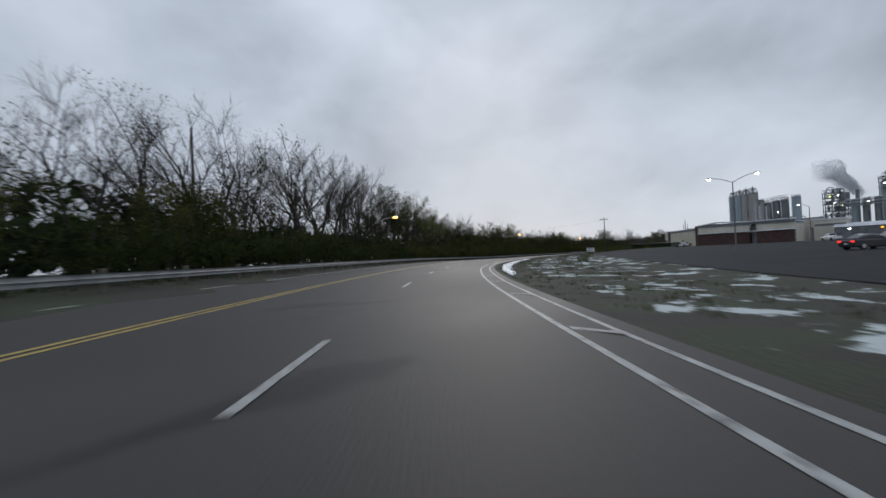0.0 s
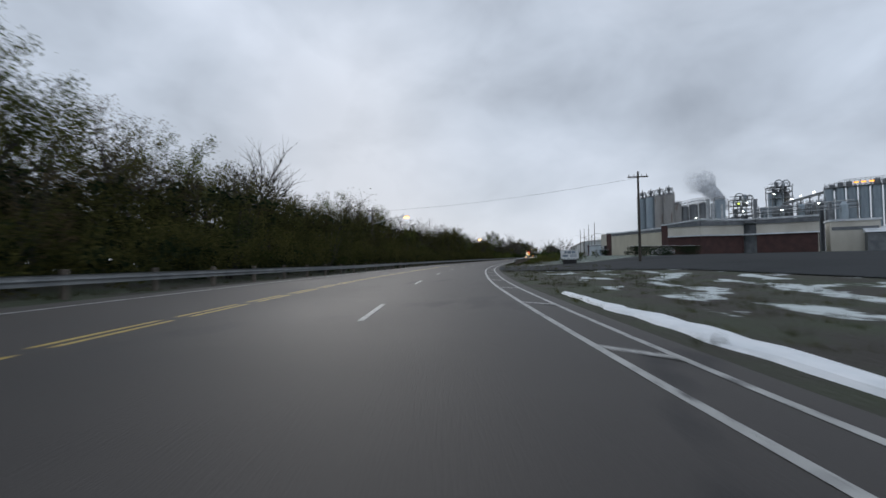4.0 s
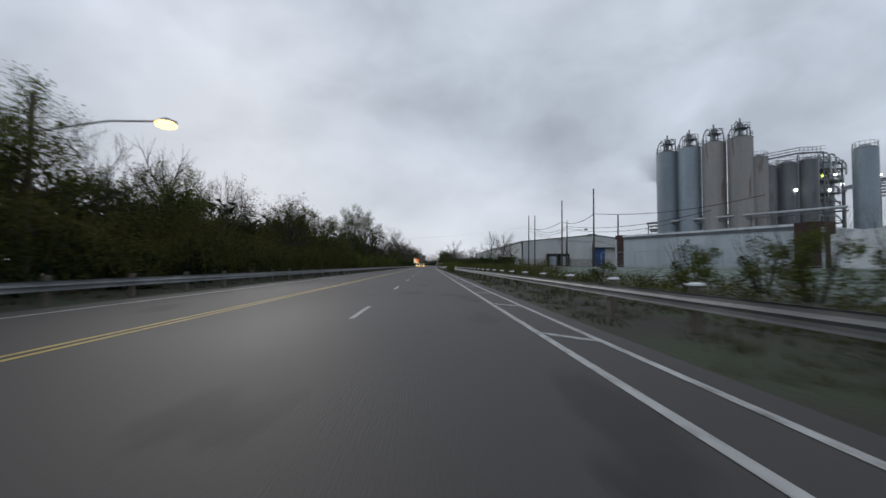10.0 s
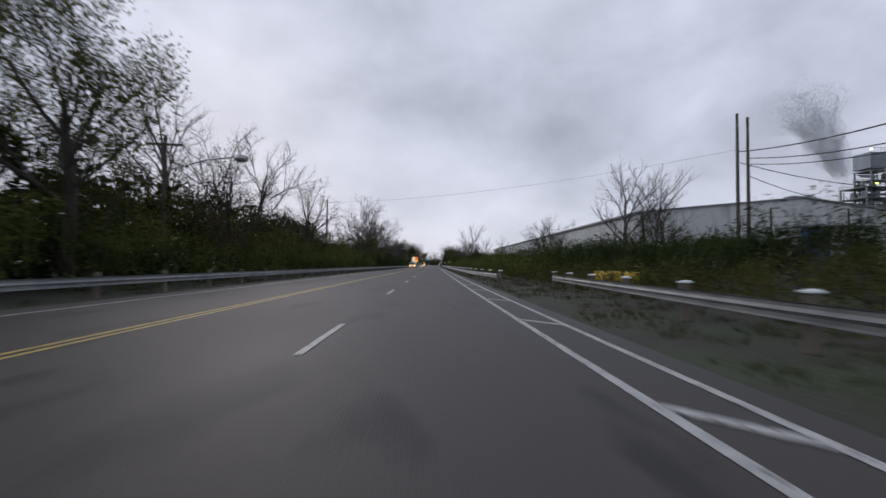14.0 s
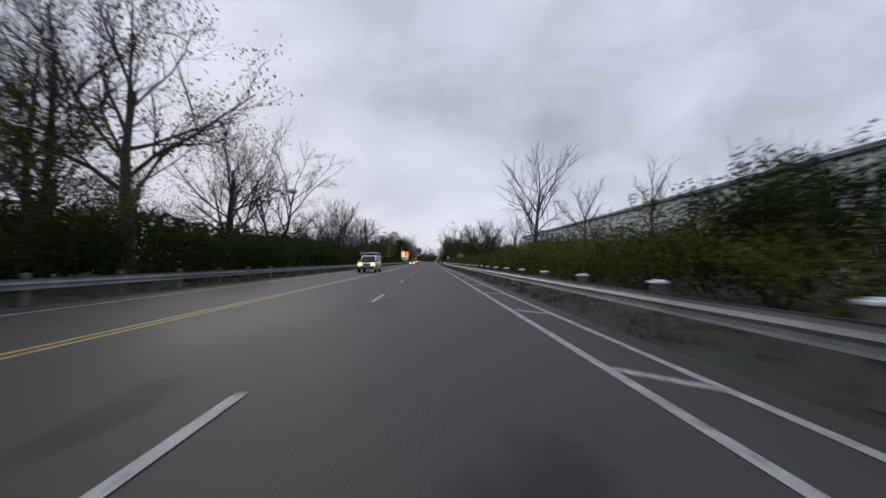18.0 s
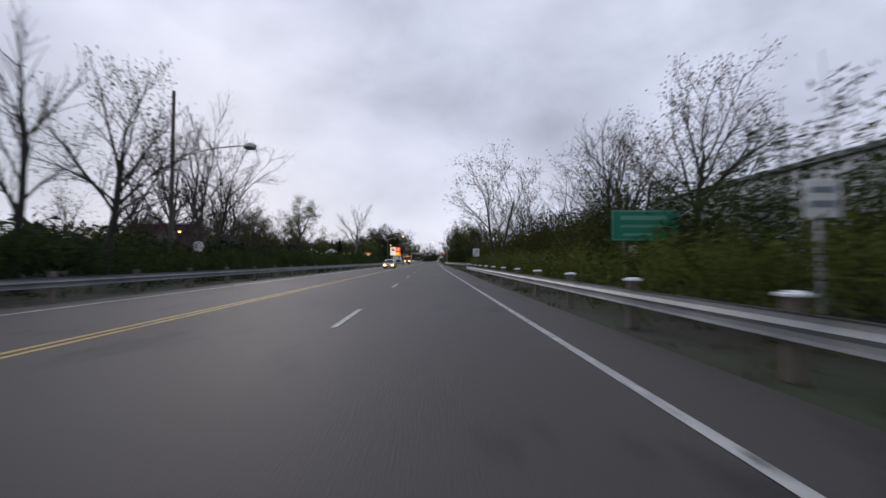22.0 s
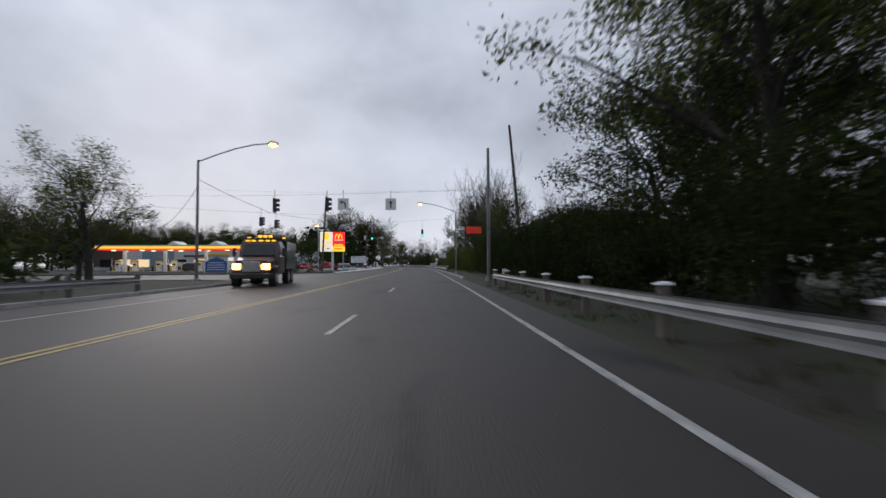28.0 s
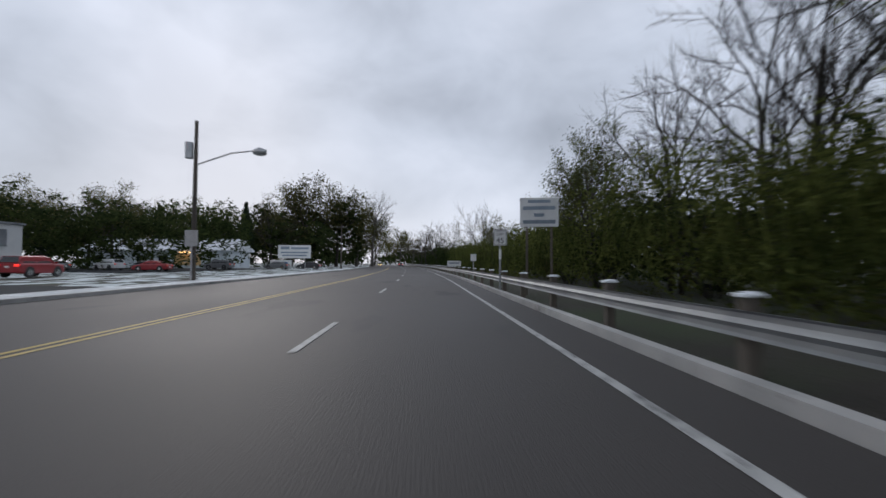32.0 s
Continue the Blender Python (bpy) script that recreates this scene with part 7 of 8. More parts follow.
part("symbol", Geo().box((0, -0.02, 2.5), (0.2, 0.012, 0.22)).box((0, -0.02, 2.22), (0.34, 0.012, 0.1)).box((0, -0.02, 2.05), (0.24, 0.012, 0.12)), M_INK, f)
part("plate", Geo().box((0, 0.0, 1.3), (0.5, 0.02, 0.36), bevel=0.005), M_SIGN_BACK, t, "small grey plate below")
# route plate and green guide sign
t, f = board_sign("route_sign", "small white route plate on a steel post", 4.97, 489.5, 0.6, 0.62, 2.0, M_SIGN_WHITE, 0, 1)
bars(f, [(0, 2.46, 0.4, 0.09), (0, 2.23, 0.44, 0.1)], -0.022, M_GREY_INK)
t, f = board_sign("guide_sign", "green road guide sign with white lettering bars", 6.05, 497.5, 2.4, 1.05, 2.0, M_SIGN_GREEN, 0, 2, M_POST, M_SIGN_DULL)
bars(f, [(-0.1, 2.79, 1.6, 0.14), (0, 2.5, 1.8, 0.1), (-0.3, 2.21, 1.0, 0.09)], -0.022, M_SIGN_DULL)
part("plate", Geo().box((-0.45, 0.0, 1.71), (0.3, 0.02, 0.28), bevel=0.005), M_SIGN_BACK, t, "small grey plate below")
t, f = board_sign("panel_sign", "grey information board beside the thicket", 10.0, 497.5, 1.3, 1.5, 1.9, M_SIGN_BACK, 0, 2)
# right turn lane sign
t, f = board_sign("turn_sign", "white turn arrow sign on a steel post", 4.43, 538.8, 0.86, 1.06, 1.86, M_SIGN_WHITE, -8, 1, M_POST, M_INK)
part("arrow", Geo().prism([(-0.08, -0.3), (0.0, -0.3), (0.0, 0.02), (0.1, 0.12), (0.1, 0.05), (0.22, 0.18), (0.1, 0.3), (0.1, 0.22), (-0.08, 0.06)], (-0.03, -0.02, 2.39), (1, 0, 0), (0, 0, 1), 0.006), M_INK, f)
# round sign back by the left rail
t = thing("stop_sign", "bare metal back of an octagonal sign", "road sign", (-17.8, 514, 0.0))
part("post", Geo().box((-0.35, -0.05, 1.2), (0.09, 0.07, 2.6), bevel=0.01), M_POST, t)
part("panel", Geo().tube([(0, 0, 2.2), (0, 0.02, 2.2)], 0.42, 8), M_SIGN_WHITE, t)
# signs by the woods at the end
t, f = board_sign("notice_board", "large white notice board with lettering bars, leaning", 4.25, 722, 1.55, 1.2, 2.8, M_SIGN_WHITE, -10, 2, M_POST)
bars(f, [(0, 3.84, 0.9, 0.12), (0, 3.57, 1.3, 0.15), (0, 3.28, 0.4, 0.14), (0, 3.0, 1.3, 0.15)], -0.022, M_GREY_INK)
t, f = board_sign("speed_limit_sign", "white speed limit sign, 45, on a steel post", 2.95, 724, 0.61, 0.76, 2.1, M_SIGN_WHITE, -4, 1, None, M_INK)
part("writing", text_geo("SPEED\nLIMIT", 0.15, (1, 0, 0), (0, 0, 1), (0, -0.022, 2.68)), M_INK, f, "black letters")
part("number", text_geo("45", 0.36, (1, 0, 0), (0, 0, 1), (0, -0.022, 2.32)), M_INK, f, "black figures")
part("marker", Geo().box((0, -0.01, 1.7), (0.12, 0.02, 0.45)), M_SIGN_WHITE, t, "white reflector strip")
t, f = board_sign("roadside_board", "low white roadside board", 3.2, 772, 2.1, 0.8, 0.9, M_SIGN_WHITE, 0, 2)
bars(f, [(0, 1.35, 1.6, 0.2)], -0.022, M_GREY_INK)
t, f = board_sign("marker_sign", "small white marker sign by the rail", 3.4, 742, 0.5, 0.6, 1.5, M_SIGN_WHITE, 0, 1)
t, f = board_sign("lawn_sign", "wide white business board on the lawn", -24.3, 781.5, 5.6, 2.3, 2.1, M_SIGN_WHITE, 4, 2, None, M_SIGN_BACK)
bars(f, [(-1.6, 3.9, 1.5, 0.5), (0.9, 3.85, 3.0, 0.35), (0, 3.1, 4.6, 0.25), (0, 2.6, 4.2, 0.25)], -0.022, M_GREY_INK)
t, f = board_sign("small_sign", "small grey sign on the lamp pole", -15.1, 731.7, 0.8, 1.0, 2.3, M_SIGN_BACK, 0, 1)
t, f = board_sign("banner_sign", "low white and blue banner sign on the lawn", -33, 800, 4.6, 1.5, 0.4, M_SIGN_WHITE, 0, 2)
bars(f, [(0, 1.1, 3.0, 0.7)], -0.022, M_BLUE)

t, f = board_sign("advert_board", "white and blue advertising board beside the rail", 9.6, 546.5, 1.5, 1.75, 2.2, M_SIGN_WHITE, -14, 2)
bars(f, [(0, 3.1, 1.2, 0.7), (0, 2.5, 1.2, 0.2)], -0.022, M_GREY_INK)
# ---- signals over the crossing ----
def steel_pole(x, y, h, label):
    t = thing("signal_pole", label, "pole", (x, y, -0.1))
    part("mast", Geo().tube([(0, 0, 0), (0, 0, h)], [0.16, 0.11], 12), M_MAST, t)
    part("base", Geo().tube([(0, 0, 0), (0, 0, 0.4)], [0.3, 0.2], 12), M_MAST, t)
    return t


steel_pole(4.8, 651.7, 10.6, "grey steel signal pole at the wood's edge")
wire([(-18, 652.1, 7.2), (4.8, 651.7, 7.4)], 0.35, "span wire that carries signals and signs", 0.004)
wire([(-15.4, 685.8, 8.0), (4.5, 682, 8.2)], 0.4, "span wire that carries the green signals", 0.01)
wire([(-18, 652.1, 8.0), (-17.2, 663.4, 7.1), (-16.85, 667, 7.0), (-15.4, 685.8, 8.2)], 0.12, "slack span wire across the side street", 0.02)
wire([(-18, 652.1, 7.4), (-40, 684, 6.8)], 0.9, "slack span wire across the side street", 0.02)


def signal(x, y, top, bottom, wire_z, rz, lit=None, label="dark three-lamp traffic signal on a span wire"):
    h = top - bottom
    t = thing("traffic_signal", label, "traffic signal", (x, y, bottom), rz, "traffic signals")
    part("hanger", Geo().tube([(0, 0, h), (0, 0, wire_z - bottom)], 0.03, 6), M_STEEL, t)
    body = part("housing", Geo().box((0, 0, h / 2), (0.36, 0.24, h), bevel=0.03), M_DARK, t)
    for k in range(3):
        z = h * (0.17 + 0.33 * k)
        on = lit is not None and k == lit
        part("lens", Geo().disc_prism((0, -0.13, z), (0, 1, 0), 0.15, 0.03, 14), M_GLOW_GREEN if on else M_GLASS, body, "glowing green lens" if on else "dark lens")
        v = Geo()
        ring = [(0.17 * math.cos(a), 0.17 * math.sin(a)) for a in np.linspace(-0.3, math.pi + 0.3, 10)]
        for (p, q), (r2, s2) in zip(ring[:-1], ring[1:]):
            v.add([(p, -0.12, z + q), (r2, -0.12, z + s2), (r2, -0.36, z + s2), (p, -0.36, z + q)], [(0, 1, 2, 3)])
        part("visor", v, M_DARK, body)
    return t


signal(-0.5, 684.3, 6.6, 5.5, 7.75, 0, 0, "traffic signal showing green on a span wire")
signal(-8.1, 684.0, 6.1, 5.0, 7.6, 0, 0, "traffic signal showing green on a span wire")
signal(-11.9, 651.6, 6.4, 5.3, 7.1, 100)
signal(-7.9, 651.7, 6.5, 5.4, 7.05, 100)
signal(-17.2, 663.4, 6.2, 5.3, 7.05, 75)
signal(-16.85, 667, 6.3, 5.35, 6.95, 75)
for x, kind in ((-6.62, "left"), (-2.92, "up")):
    t = thing("lane_sign", "hanging lane sign with a black %s arrow" % ("left-turn" if kind == "left" else "straight"), "road sign", (x, 651.6, 5.5))
    part("hanger", Geo().tube([(0, 0, 0.9), (0, 0, 1.6)], 0.025, 6), M_STEEL, t)
    f = part("panel", Geo().box((0, 0, 0.47), (0.84, 0.03, 0.92), bevel=0.006), M_SIGN_WHITE, t)
    arrow = [(-0.05, -0.28), (0.05, -0.28), (0.05, 0.08), (0.15, 0.08), (0, 0.3), (-0.15, 0.08), (-0.05, 0.08)] if kind == "up" else \
            [(0.12, -0.28), (0.22, -0.28), (0.2, 0.05), (0.05, 0.2), (-0.1, 0.2), (-0.1, 0.3), (-0.3, 0.15), (-0.1, 0.0), (-0.1, 0.1), (0.02, 0.1), (0.1, 0.0)]
    part("arrow", Geo().prism(arrow, (0, -0.016, 0.47), (1, 0, 0), (0, 0, 1), 0.006), M_INK, f)
t = thing("work_sign", "fluorescent red cloth sign hung beside the road", "road sign", (3.5, 650.6, 3.6))
f = part("panel", Geo().box((0, 0, 0.26), (1.15, 0.03, 0.52), bevel=0.006), M_SIGN_RED, t)
part("strap", Geo().box((0.95, 0.05, 0.3), (0.9, 0.03, 0.05)), M_DARK, t)
t = thing("signal_cabinet", "pale grey control cabinet post by the woods", "cabinet", (6.3, 653.0, -0.05))
part("body", Geo().box((0, 0, 0.45), (0.36, 0.3, 0.9), bevel=0.03), M_SIGN_WHITE, t)
part("door", Geo().box((0, -0.16, 0.48), (0.28, 0.02, 0.7), bevel=0.01), M_SIGN_BACK, t)

# ---- filling station ----
t = thing("station_canopy", "lit filling station canopy with yellow, red and white bands", "canopy", (-47.0, 706.3, 0.03))
W2, L2, Z0 = 30.8, 6.6, 4.2
part("roof", Geo().box((0, 0, Z0 + 0.5), (W2 - 0.3, L2 - 0.3, 0.8)), M_SIGN_WHITE, t)
for sgn in (-1, 1):
    for z, h, m, nm in ((Z0 + 0.06, 0.16, M_GLOW_SIGN_R, "red_band"), (Z0 + 0.24, 0.2, M_GLOW_BAND, "amber_band"), (Z0 + 0.5, 0.32, M_GLOW_SIGN_Y, "yellow_band"), (Z0 + 0.74, 0.16, M_SIGN_WHITE, "white_band"), (Z0 + 0.88, 0.12, M_SIGN_BACK, "grey_band")):
        part(nm, Geo().box((0, sgn * L2 / 2, z), (W2, 0.12, h), bevel=0.02), m, t)
        part(nm, Geo().box((sgn * W2 / 2, 0, z), (0.13, L2 - 0.1, h), bevel=0.02), m, t)
part("logo_panel", Geo().box((13.1, -L2 / 2 - 0.1, Z0 + 0.75), (1.15, 0.1, 1.15), bevel=0.05), M_SIGN_WHITE, t, "square white emblem panel")
part("logo_rim", Geo().disc_prism((13.1, -L2 / 2 - 0.155, Z0 + 0.75), (0, 1, 0), 0.47, 0.03, 14), M_GLOW_BAND, t, "plain amber rim")
part("logo_shape", Geo().disc_prism((13.1, -L2 / 2 - 0.18, Z0 + 0.75), (0, 1, 0), 0.38, 0.04, 14), M_GLOW_SIGN_Y, t, "plain yellow disc")
COLUMNS = (-11.5, -3.8, 4.0, 11.7)
for x in COLUMNS:
    part("column", Geo().box((x, -0.8, Z0 / 2), (0.55, 0.5, Z0), bevel=0.04), M_SIGN_WHITE, t, "white canopy column")
for x in np.linspace(-13.0, 13.8, 6):
    for y in (-1.8, 1.8):
        part("downlight", Geo().box((x, y, Z0 - 0.06), (0.6, 0.5, 0.14), bevel=0.02), M_GLOW_CANOPY, t, "lit canopy downlight")
lamp_data = bpy.data.lights.new("canopy_light", "AREA")
lamp_data.shape, lamp_data.size, lamp_data.size_y, lamp_data.energy, lamp_data.color = "RECTANGLE", 28, 5, 500, (1.0, 0.93, 0.8)
lamp = new("canopy_light", lamp_data)
lamp.matrix_world = pose(-47.0, 706.3, 4.1)


def pump(x, y):
    t = thing("fuel_pump", "white and yellow fuel pump on a kerbed island", "fuel pump", (x, y, 0.03), 0, "fuel pumps")
    part("island", Geo().box((0, 0, 0.08), (1.3, 4.6, 0.16), bevel=0.05), M_CONCRETE, t)
    b = part("body", Geo().box((0, 0, 1.0), (0.95, 0.6, 1.7), bevel=0.05), M_SIGN_WHITE, t)
    part("screen", Geo().box((0, -0.31, 1.45), (0.6, 0.02, 0.35)), M_GLASS, b)
    part("price_strip", Geo().box((0, -0.31, 1.05), (0.7, 0.02, 0.18)), M_YELLOW, b)
    part("topper", Geo().box((0, 0, 2.05), (1.0, 0.5, 0.4), bevel=0.04), M_YELLOW, b, "yellow topper")
    part("hose", Geo().tube([(0.5, -0.1, 1.5), (0.7, -0.15, 0.9), (0.6, -0.2, 0.5), (0.5, -0.1, 1.0)], 0.025, 6), M_RUBBER, b)
    part("bin", Geo().box((-0.1, -1.6, 0.6), (0.5, 0.5, 0.95), bevel=0.04), M_DARK, t)
    for y2 in (-2.0, 2.0):
        part("bollard", Geo().tube([(0.3, y2, 0.1), (0.3, y2, 1.1)], 0.09, 10), M_YELLOW, t)


for x in COLUMNS:
    pump(-47.0 + x - 1.0, 705.2)
    pump(-47.0 + x + 0.2, 708.4)

# the station's shop
t = thing("station_store", "pale station shop with coloured fascia and dark side panel", "building", (-75, 756, 0.0))
part("wall", Geo().box((0, 0, 3.0), (41, 15, 6.2)), mat("pale_shop_render", (0.44, 0.45, 0.45), (0.54, 0.55, 0.54), 0.3, 0.8, 0.1, fine=9, vary=0), t, "pale grey shop walls")
part("parapet", Geo().box((0, 0, 6.2), (41.5, 15.5, 0.28), bevel=0.04), M_ROOF, t, "dark roof edge")
part("brown_wall", Geo().box((-16.2, -7.56, 3.4), (8.4, 0.12, 5.0)), mat("brown_shop_boards", (0.07, 0.045, 0.03), (0.11, 0.07, 0.05), 1.5, 0.7, 0.1), t, "dark brown boarded wall field")
part("blue_wall", Geo().box((-2.3, -7.56, 3.1), (9, 0.12, 5.4)), mat("grey_blue_render", (0.16, 0.24, 0.28), (0.2, 0.29, 0.33), 0.4, 0.8, 0.1, vary=0), t, "grey-blue wall field")
part("fascia", Geo().box((8.0, -7.72, 4.0), (6.0, 0.2, 0.5), bevel=0.03), M_MAROON, t, "dark red fascia")
part("fascia", Geo().box((14.6, -7.75, 4.3), (6.6, 0.22, 0.6), bevel=0.03), M_YELLOW, t, "ochre fascia")
for k in range(7):
    lit = k in (1, 2, 5)
    w = part("window", Geo().box((-17 + k * 5.3, -7.62, 1.9), (3.2, 0.12, 2.2)), M_GLOW_ROOM if lit else M_GLASS, t, "lit shop window" if lit else "dark shop window")
    part("frame", Geo().box((-17 + k * 5.3 + 1.75, -7.68, 1.9), (0.2, 0.16, 2.5)), M_SIGN_WHITE, w)
part("door", Geo().box((11.5, -7.64, 1.3), (2.0, 0.12, 2.6)), M_GLASS, t)
part("sign_box", Geo().box((18.4, -7.7, 3.0), (1.5, 0.2, 0.9), bevel=0.03), M_GLOW_SIGN_W, t, "small lit sign box")
part("side_panel", Geo().box((20.58, 0.5, 4.3), (0.15, 9.5, 2.2)), M_ROOF, t, "dark grey side panel")
for x in (1.5, 13.5):
    part("roof_peak", Geo().prism([(-3.3, 0), (3.3, 0), (0, 2.1)], (x, -1.5, 6.3), (1, 0, 0), (0, 0, 1), 5.5), M_SIGN_WHITE, t, "small white gable")


def banner(x, y, w_, col, label, lines=False):
    t = thing("sales_banner", label, "banner", (x, y, 0.03), 0, "banners before the shop")
    f = part("sheet", Geo().box((0, 0, 1.05), (w_, 0.03, 1.75), bevel=0.01), M_SIGN_WHITE, t)
    if lines:
        for k in range(4):
            part("writing_bar", Geo().box((0.04 * (k % 2), -0.02, 1.6 - k * 0.34), (w_ * (0.7 - 0.08 * k), 0.012, 0.13)), M_GREY_INK, f)
    else:
        part("picture", Geo().box((0.1, -0.02, 1.0), (w_ * 0.62, 0.012, 0.75), bevel=0.005), col, f)
        part("picture_strip", Geo().box((0.05, -0.02, 0.45), (w_ * 0.45, 0.012, 0.2)), M_SIGN_RED if col is M_YELLOW else M_YELLOW, f)
    for s in (-1, 1):
        part("stake", Geo().tube([(s * w_ * 0.48, 0.03, 0), (s * w_ * 0.48, 0.03, 1.95)], 0.03, 6), M_STEEL, t)


for k in range(14):
    if k % 2:
        banner(-32.6 - k * 2.35, 723 + 0.15 * k, 1.5, None, "narrow white sales banner with grey lettering bars", True)
    else:
        col, nm = ((M_YELLOW, "yellow"), (M_SIGN_RED, "red"))[k // 2 % 2]
        banner(-32.6 - k * 2.35, 723 + 0.15 * k, 2.7, col, "white sales banner with a %s picture" % nm)
# blue gabled board by the drive
t = thing("gabled_board", "large blue gabled board with white lettering bars by the drive", "sign", (-35.3, 693, 0.03), 0)
f = part("panel", Geo().prism([(-1.85, 0.1), (1.85, 0.1), (1.85, 1.75), (0, 2.65), (-1.85, 1.75)], (0, 0.03, 0), (1, 0, 0), (0, 0, 1), 0.06), M_BLUE, t)
for k in range(4):
    part("writing_bar", Geo().box((0, -0.03, 0.5 + k * 0.38), (2.9 - 0.3 * (k == 3), 0.02, 0.1)), M_SIGN_WHITE, f)
for sx in (-1, 1):
    part("post", Geo().box((sx * 1.9, 0.02, 1.0), (0.14, 0.14, 2.0), bevel=0.01), M_SIGN_WHITE, t)
banner(-46.5, 721, 3.2, M_BLUE, "white sales banner with a blue picture")

# the tall price sign: two lit panels on a white post
t = thing("pylon_sign", "tall lit pylon sign with white-yellow and red panels", "sign", (-19.8, 712.4, 0.0), 1)
part("post", Geo().box((0, 0.1, 2.2), (0.42, 0.42, 4.5), bevel=0.03), M_SIGN_WHITE, t, "white post")
part("post", Geo().box((2.2, 0.3, 2.2), (0.22, 0.22, 4.5), bevel=0.03), M_STEEL, t)
a = part("white_panel", Geo().box((-1.35, 0, 6.2), (2.6, 0.5, 4.2), bevel=0.06), M_GLOW_SIGN_W, t, "lit white price panel")
shell = [(0.72 * math.sin(v), 0.72 * math.cos(v)) for v in np.linspace(-2.3, 2.3, 15)] + [(0.3, -0.72), (-0.3, -0.72)]
part("emblem", Geo().prism(shell[::-1], (-1.35, -0.26, 7.4), (1, 0, 0), (0, 0, 1), -0.03), M_GLOW_SIGN_Y, a, "plain yellow shape")
part("price_bar", Geo().box((-0.85, -0.27, 5.95), (0.9, 0.03, 0.35)), M_GLOW_SIGN_Y, a)
part("price_bar", Geo().box((-1.9, -0.27, 5.3), (0.7, 0.03, 0.3)), M_GLOW_SIGN_Y, a)
part("price_bar", Geo().box((-0.9, -0.27, 4.75), (0.6, 0.03, 0.22)), M_GREY_INK, a)
b = part("red_panel", Geo().box((1.3, 0, 6.75), (2.5, 0.5, 3.1), bevel=0.06), M_GLOW_SIGN_R, t, "lit red panel")
for sx in (-1, 1):
    arc = [(sx * 0.36 + 0.33 * math.cos(v), 0.95 * math.sin(v)) for v in np.linspace(0, math.pi, 11)]
    g = Geo().tube([(1.3 + p, -0.3, 6.85 + q) for p, q in arc], 0.1, 6)
    part("emblem_arch", g, M_GLOW_SIGN_Y, b, "plain yellow arch")
part("writing_bar", Geo().box((1.3, -0.27, 6.55), (1.9, 0.03, 0.16)), M_GLOW_SIGN_W, b)
c = part("yellow_panel", Geo().box((1.3, 0, 4.65), (2.5, 0.5, 1.1), bevel=0.05), M_GLOW_SIGN_Y, t, "lit yellow panel")
part("writing_bar", Geo().box((1.3, -0.27, 5.5), (1.9, 0.03, 0.28)), M_GLOW_SIGN_Y, b)
part("writing_bar", Geo().box((1.3, -0.27, 4.65), (1.8, 0.03, 0.2)), M_SIGN_RED, c)

# low shop with a white roof
t = thing("roadside_shop", "low grey shop with a long snow-white roof", "building", (-66.3, 812.5, 0.0), -1)
part("wall", Geo().box((0, 4, 2.2), (35, 11, 4.6)), M_PALEBLUE, t, "grey shop walls")
g = Geo()
g.v = [(-18.3, -2.2, 4.3), (18.3, -2.2, 4.3), (18.3, 4, 7.2), (-18.3, 4, 7.2), (-18.3, 10.5, 4.3), (18.3, 10.5, 4.3),
       (-18.3, -2.2, 4.05), (18.3, -2.2, 4.05), (18.3, 10.5, 4.05), (-18.3, 10.5, 4.05)]
g.f = [(0, 1, 2, 3), (3, 2, 5, 4), (6, 7, 1, 0), (9, 8, 7, 6), (4, 5, 8, 9), (0, 3, 4, 9, 6), (1, 7, 8, 5, 2)]
part("roof", g, M_ROOF_SNOW, t, "white snow-covered roof")
for k in range(5):
    w = part("window", Geo().box((-14 + k * 5.2, -1.55, 2.2), (2.2, 0.1, 1.4)), M_GLASS, t, "dark shop window")
    part("sill", Geo().box((-14 + k * 5.2, -1.62, 1.42), (2.4, 0.15, 0.1)), M_SIGN_WHITE, w)
part("lit_front", Geo().box((7.5, -1.6, 1.9), (6.2, 0.12, 2.6)), mat("ochre_boards", (0.5, 0.32, 0.12), (0.62, 0.42, 0.2), 1.0, 0.7, 0.1), t, "ochre boarded front")
part("shop_lamp", Geo().box((7.5, -2.0, 3.7), (3.5, 0.3, 0.15)), M_GLOW_WARM, t, "lit strip lamp")
part("chimney", Geo().box((3, 4, 7.4), (0.7, 0.7, 1.2), bevel=0.05), M_MAROON, t)
t = thing("dark_brick_house", "dark brick building among trees by the side street", "building", (-74, 606, 0), 10)
part("wall", Geo().box((0, 0, 5.4), (16, 10, 11)), M_MAROON, t)
part("roof", Geo().box((0, 0, 11.0), (17, 11, 0.4)), M_ROOF, t)
for k in range(3):
    part("window", Geo().box((-4 + k * 4, -5.05, 7.5), (1.6, 0.1, 1.6)), M_GLASS, t)

# shrubs and stones on the island before the station
rng = random.Random(9)
for k in range(10):
    p = Vector((-17.5 - rng.uniform(0, 7), 688 + rng.uniform(-1.5, 1.5), 0.03))
    plant("s_small", p.x, p.y, rng.uniform(0.7, 1.1), group="island shrubs")


# ---- vehicles ----
def loft(g, rings):
    n = len(rings[0])
    k = len(g.v)
    for r in rings:
        g.v += [tuple(p) for p in r]
    for i in range(len(rings) - 1):
        for j in range(n):
            q = (j + 1) % n
            g.f.append((k + i * n + j, k + i * n + q, k + (i + 1) * n + q, k + (i + 1) * n + j))
    g.f.append(tuple(k + j for j in range(n - 1, -1, -1)))
    g.f.append(tuple(k + (len(rings) - 1) * n + j for j in range(n)))
    return g


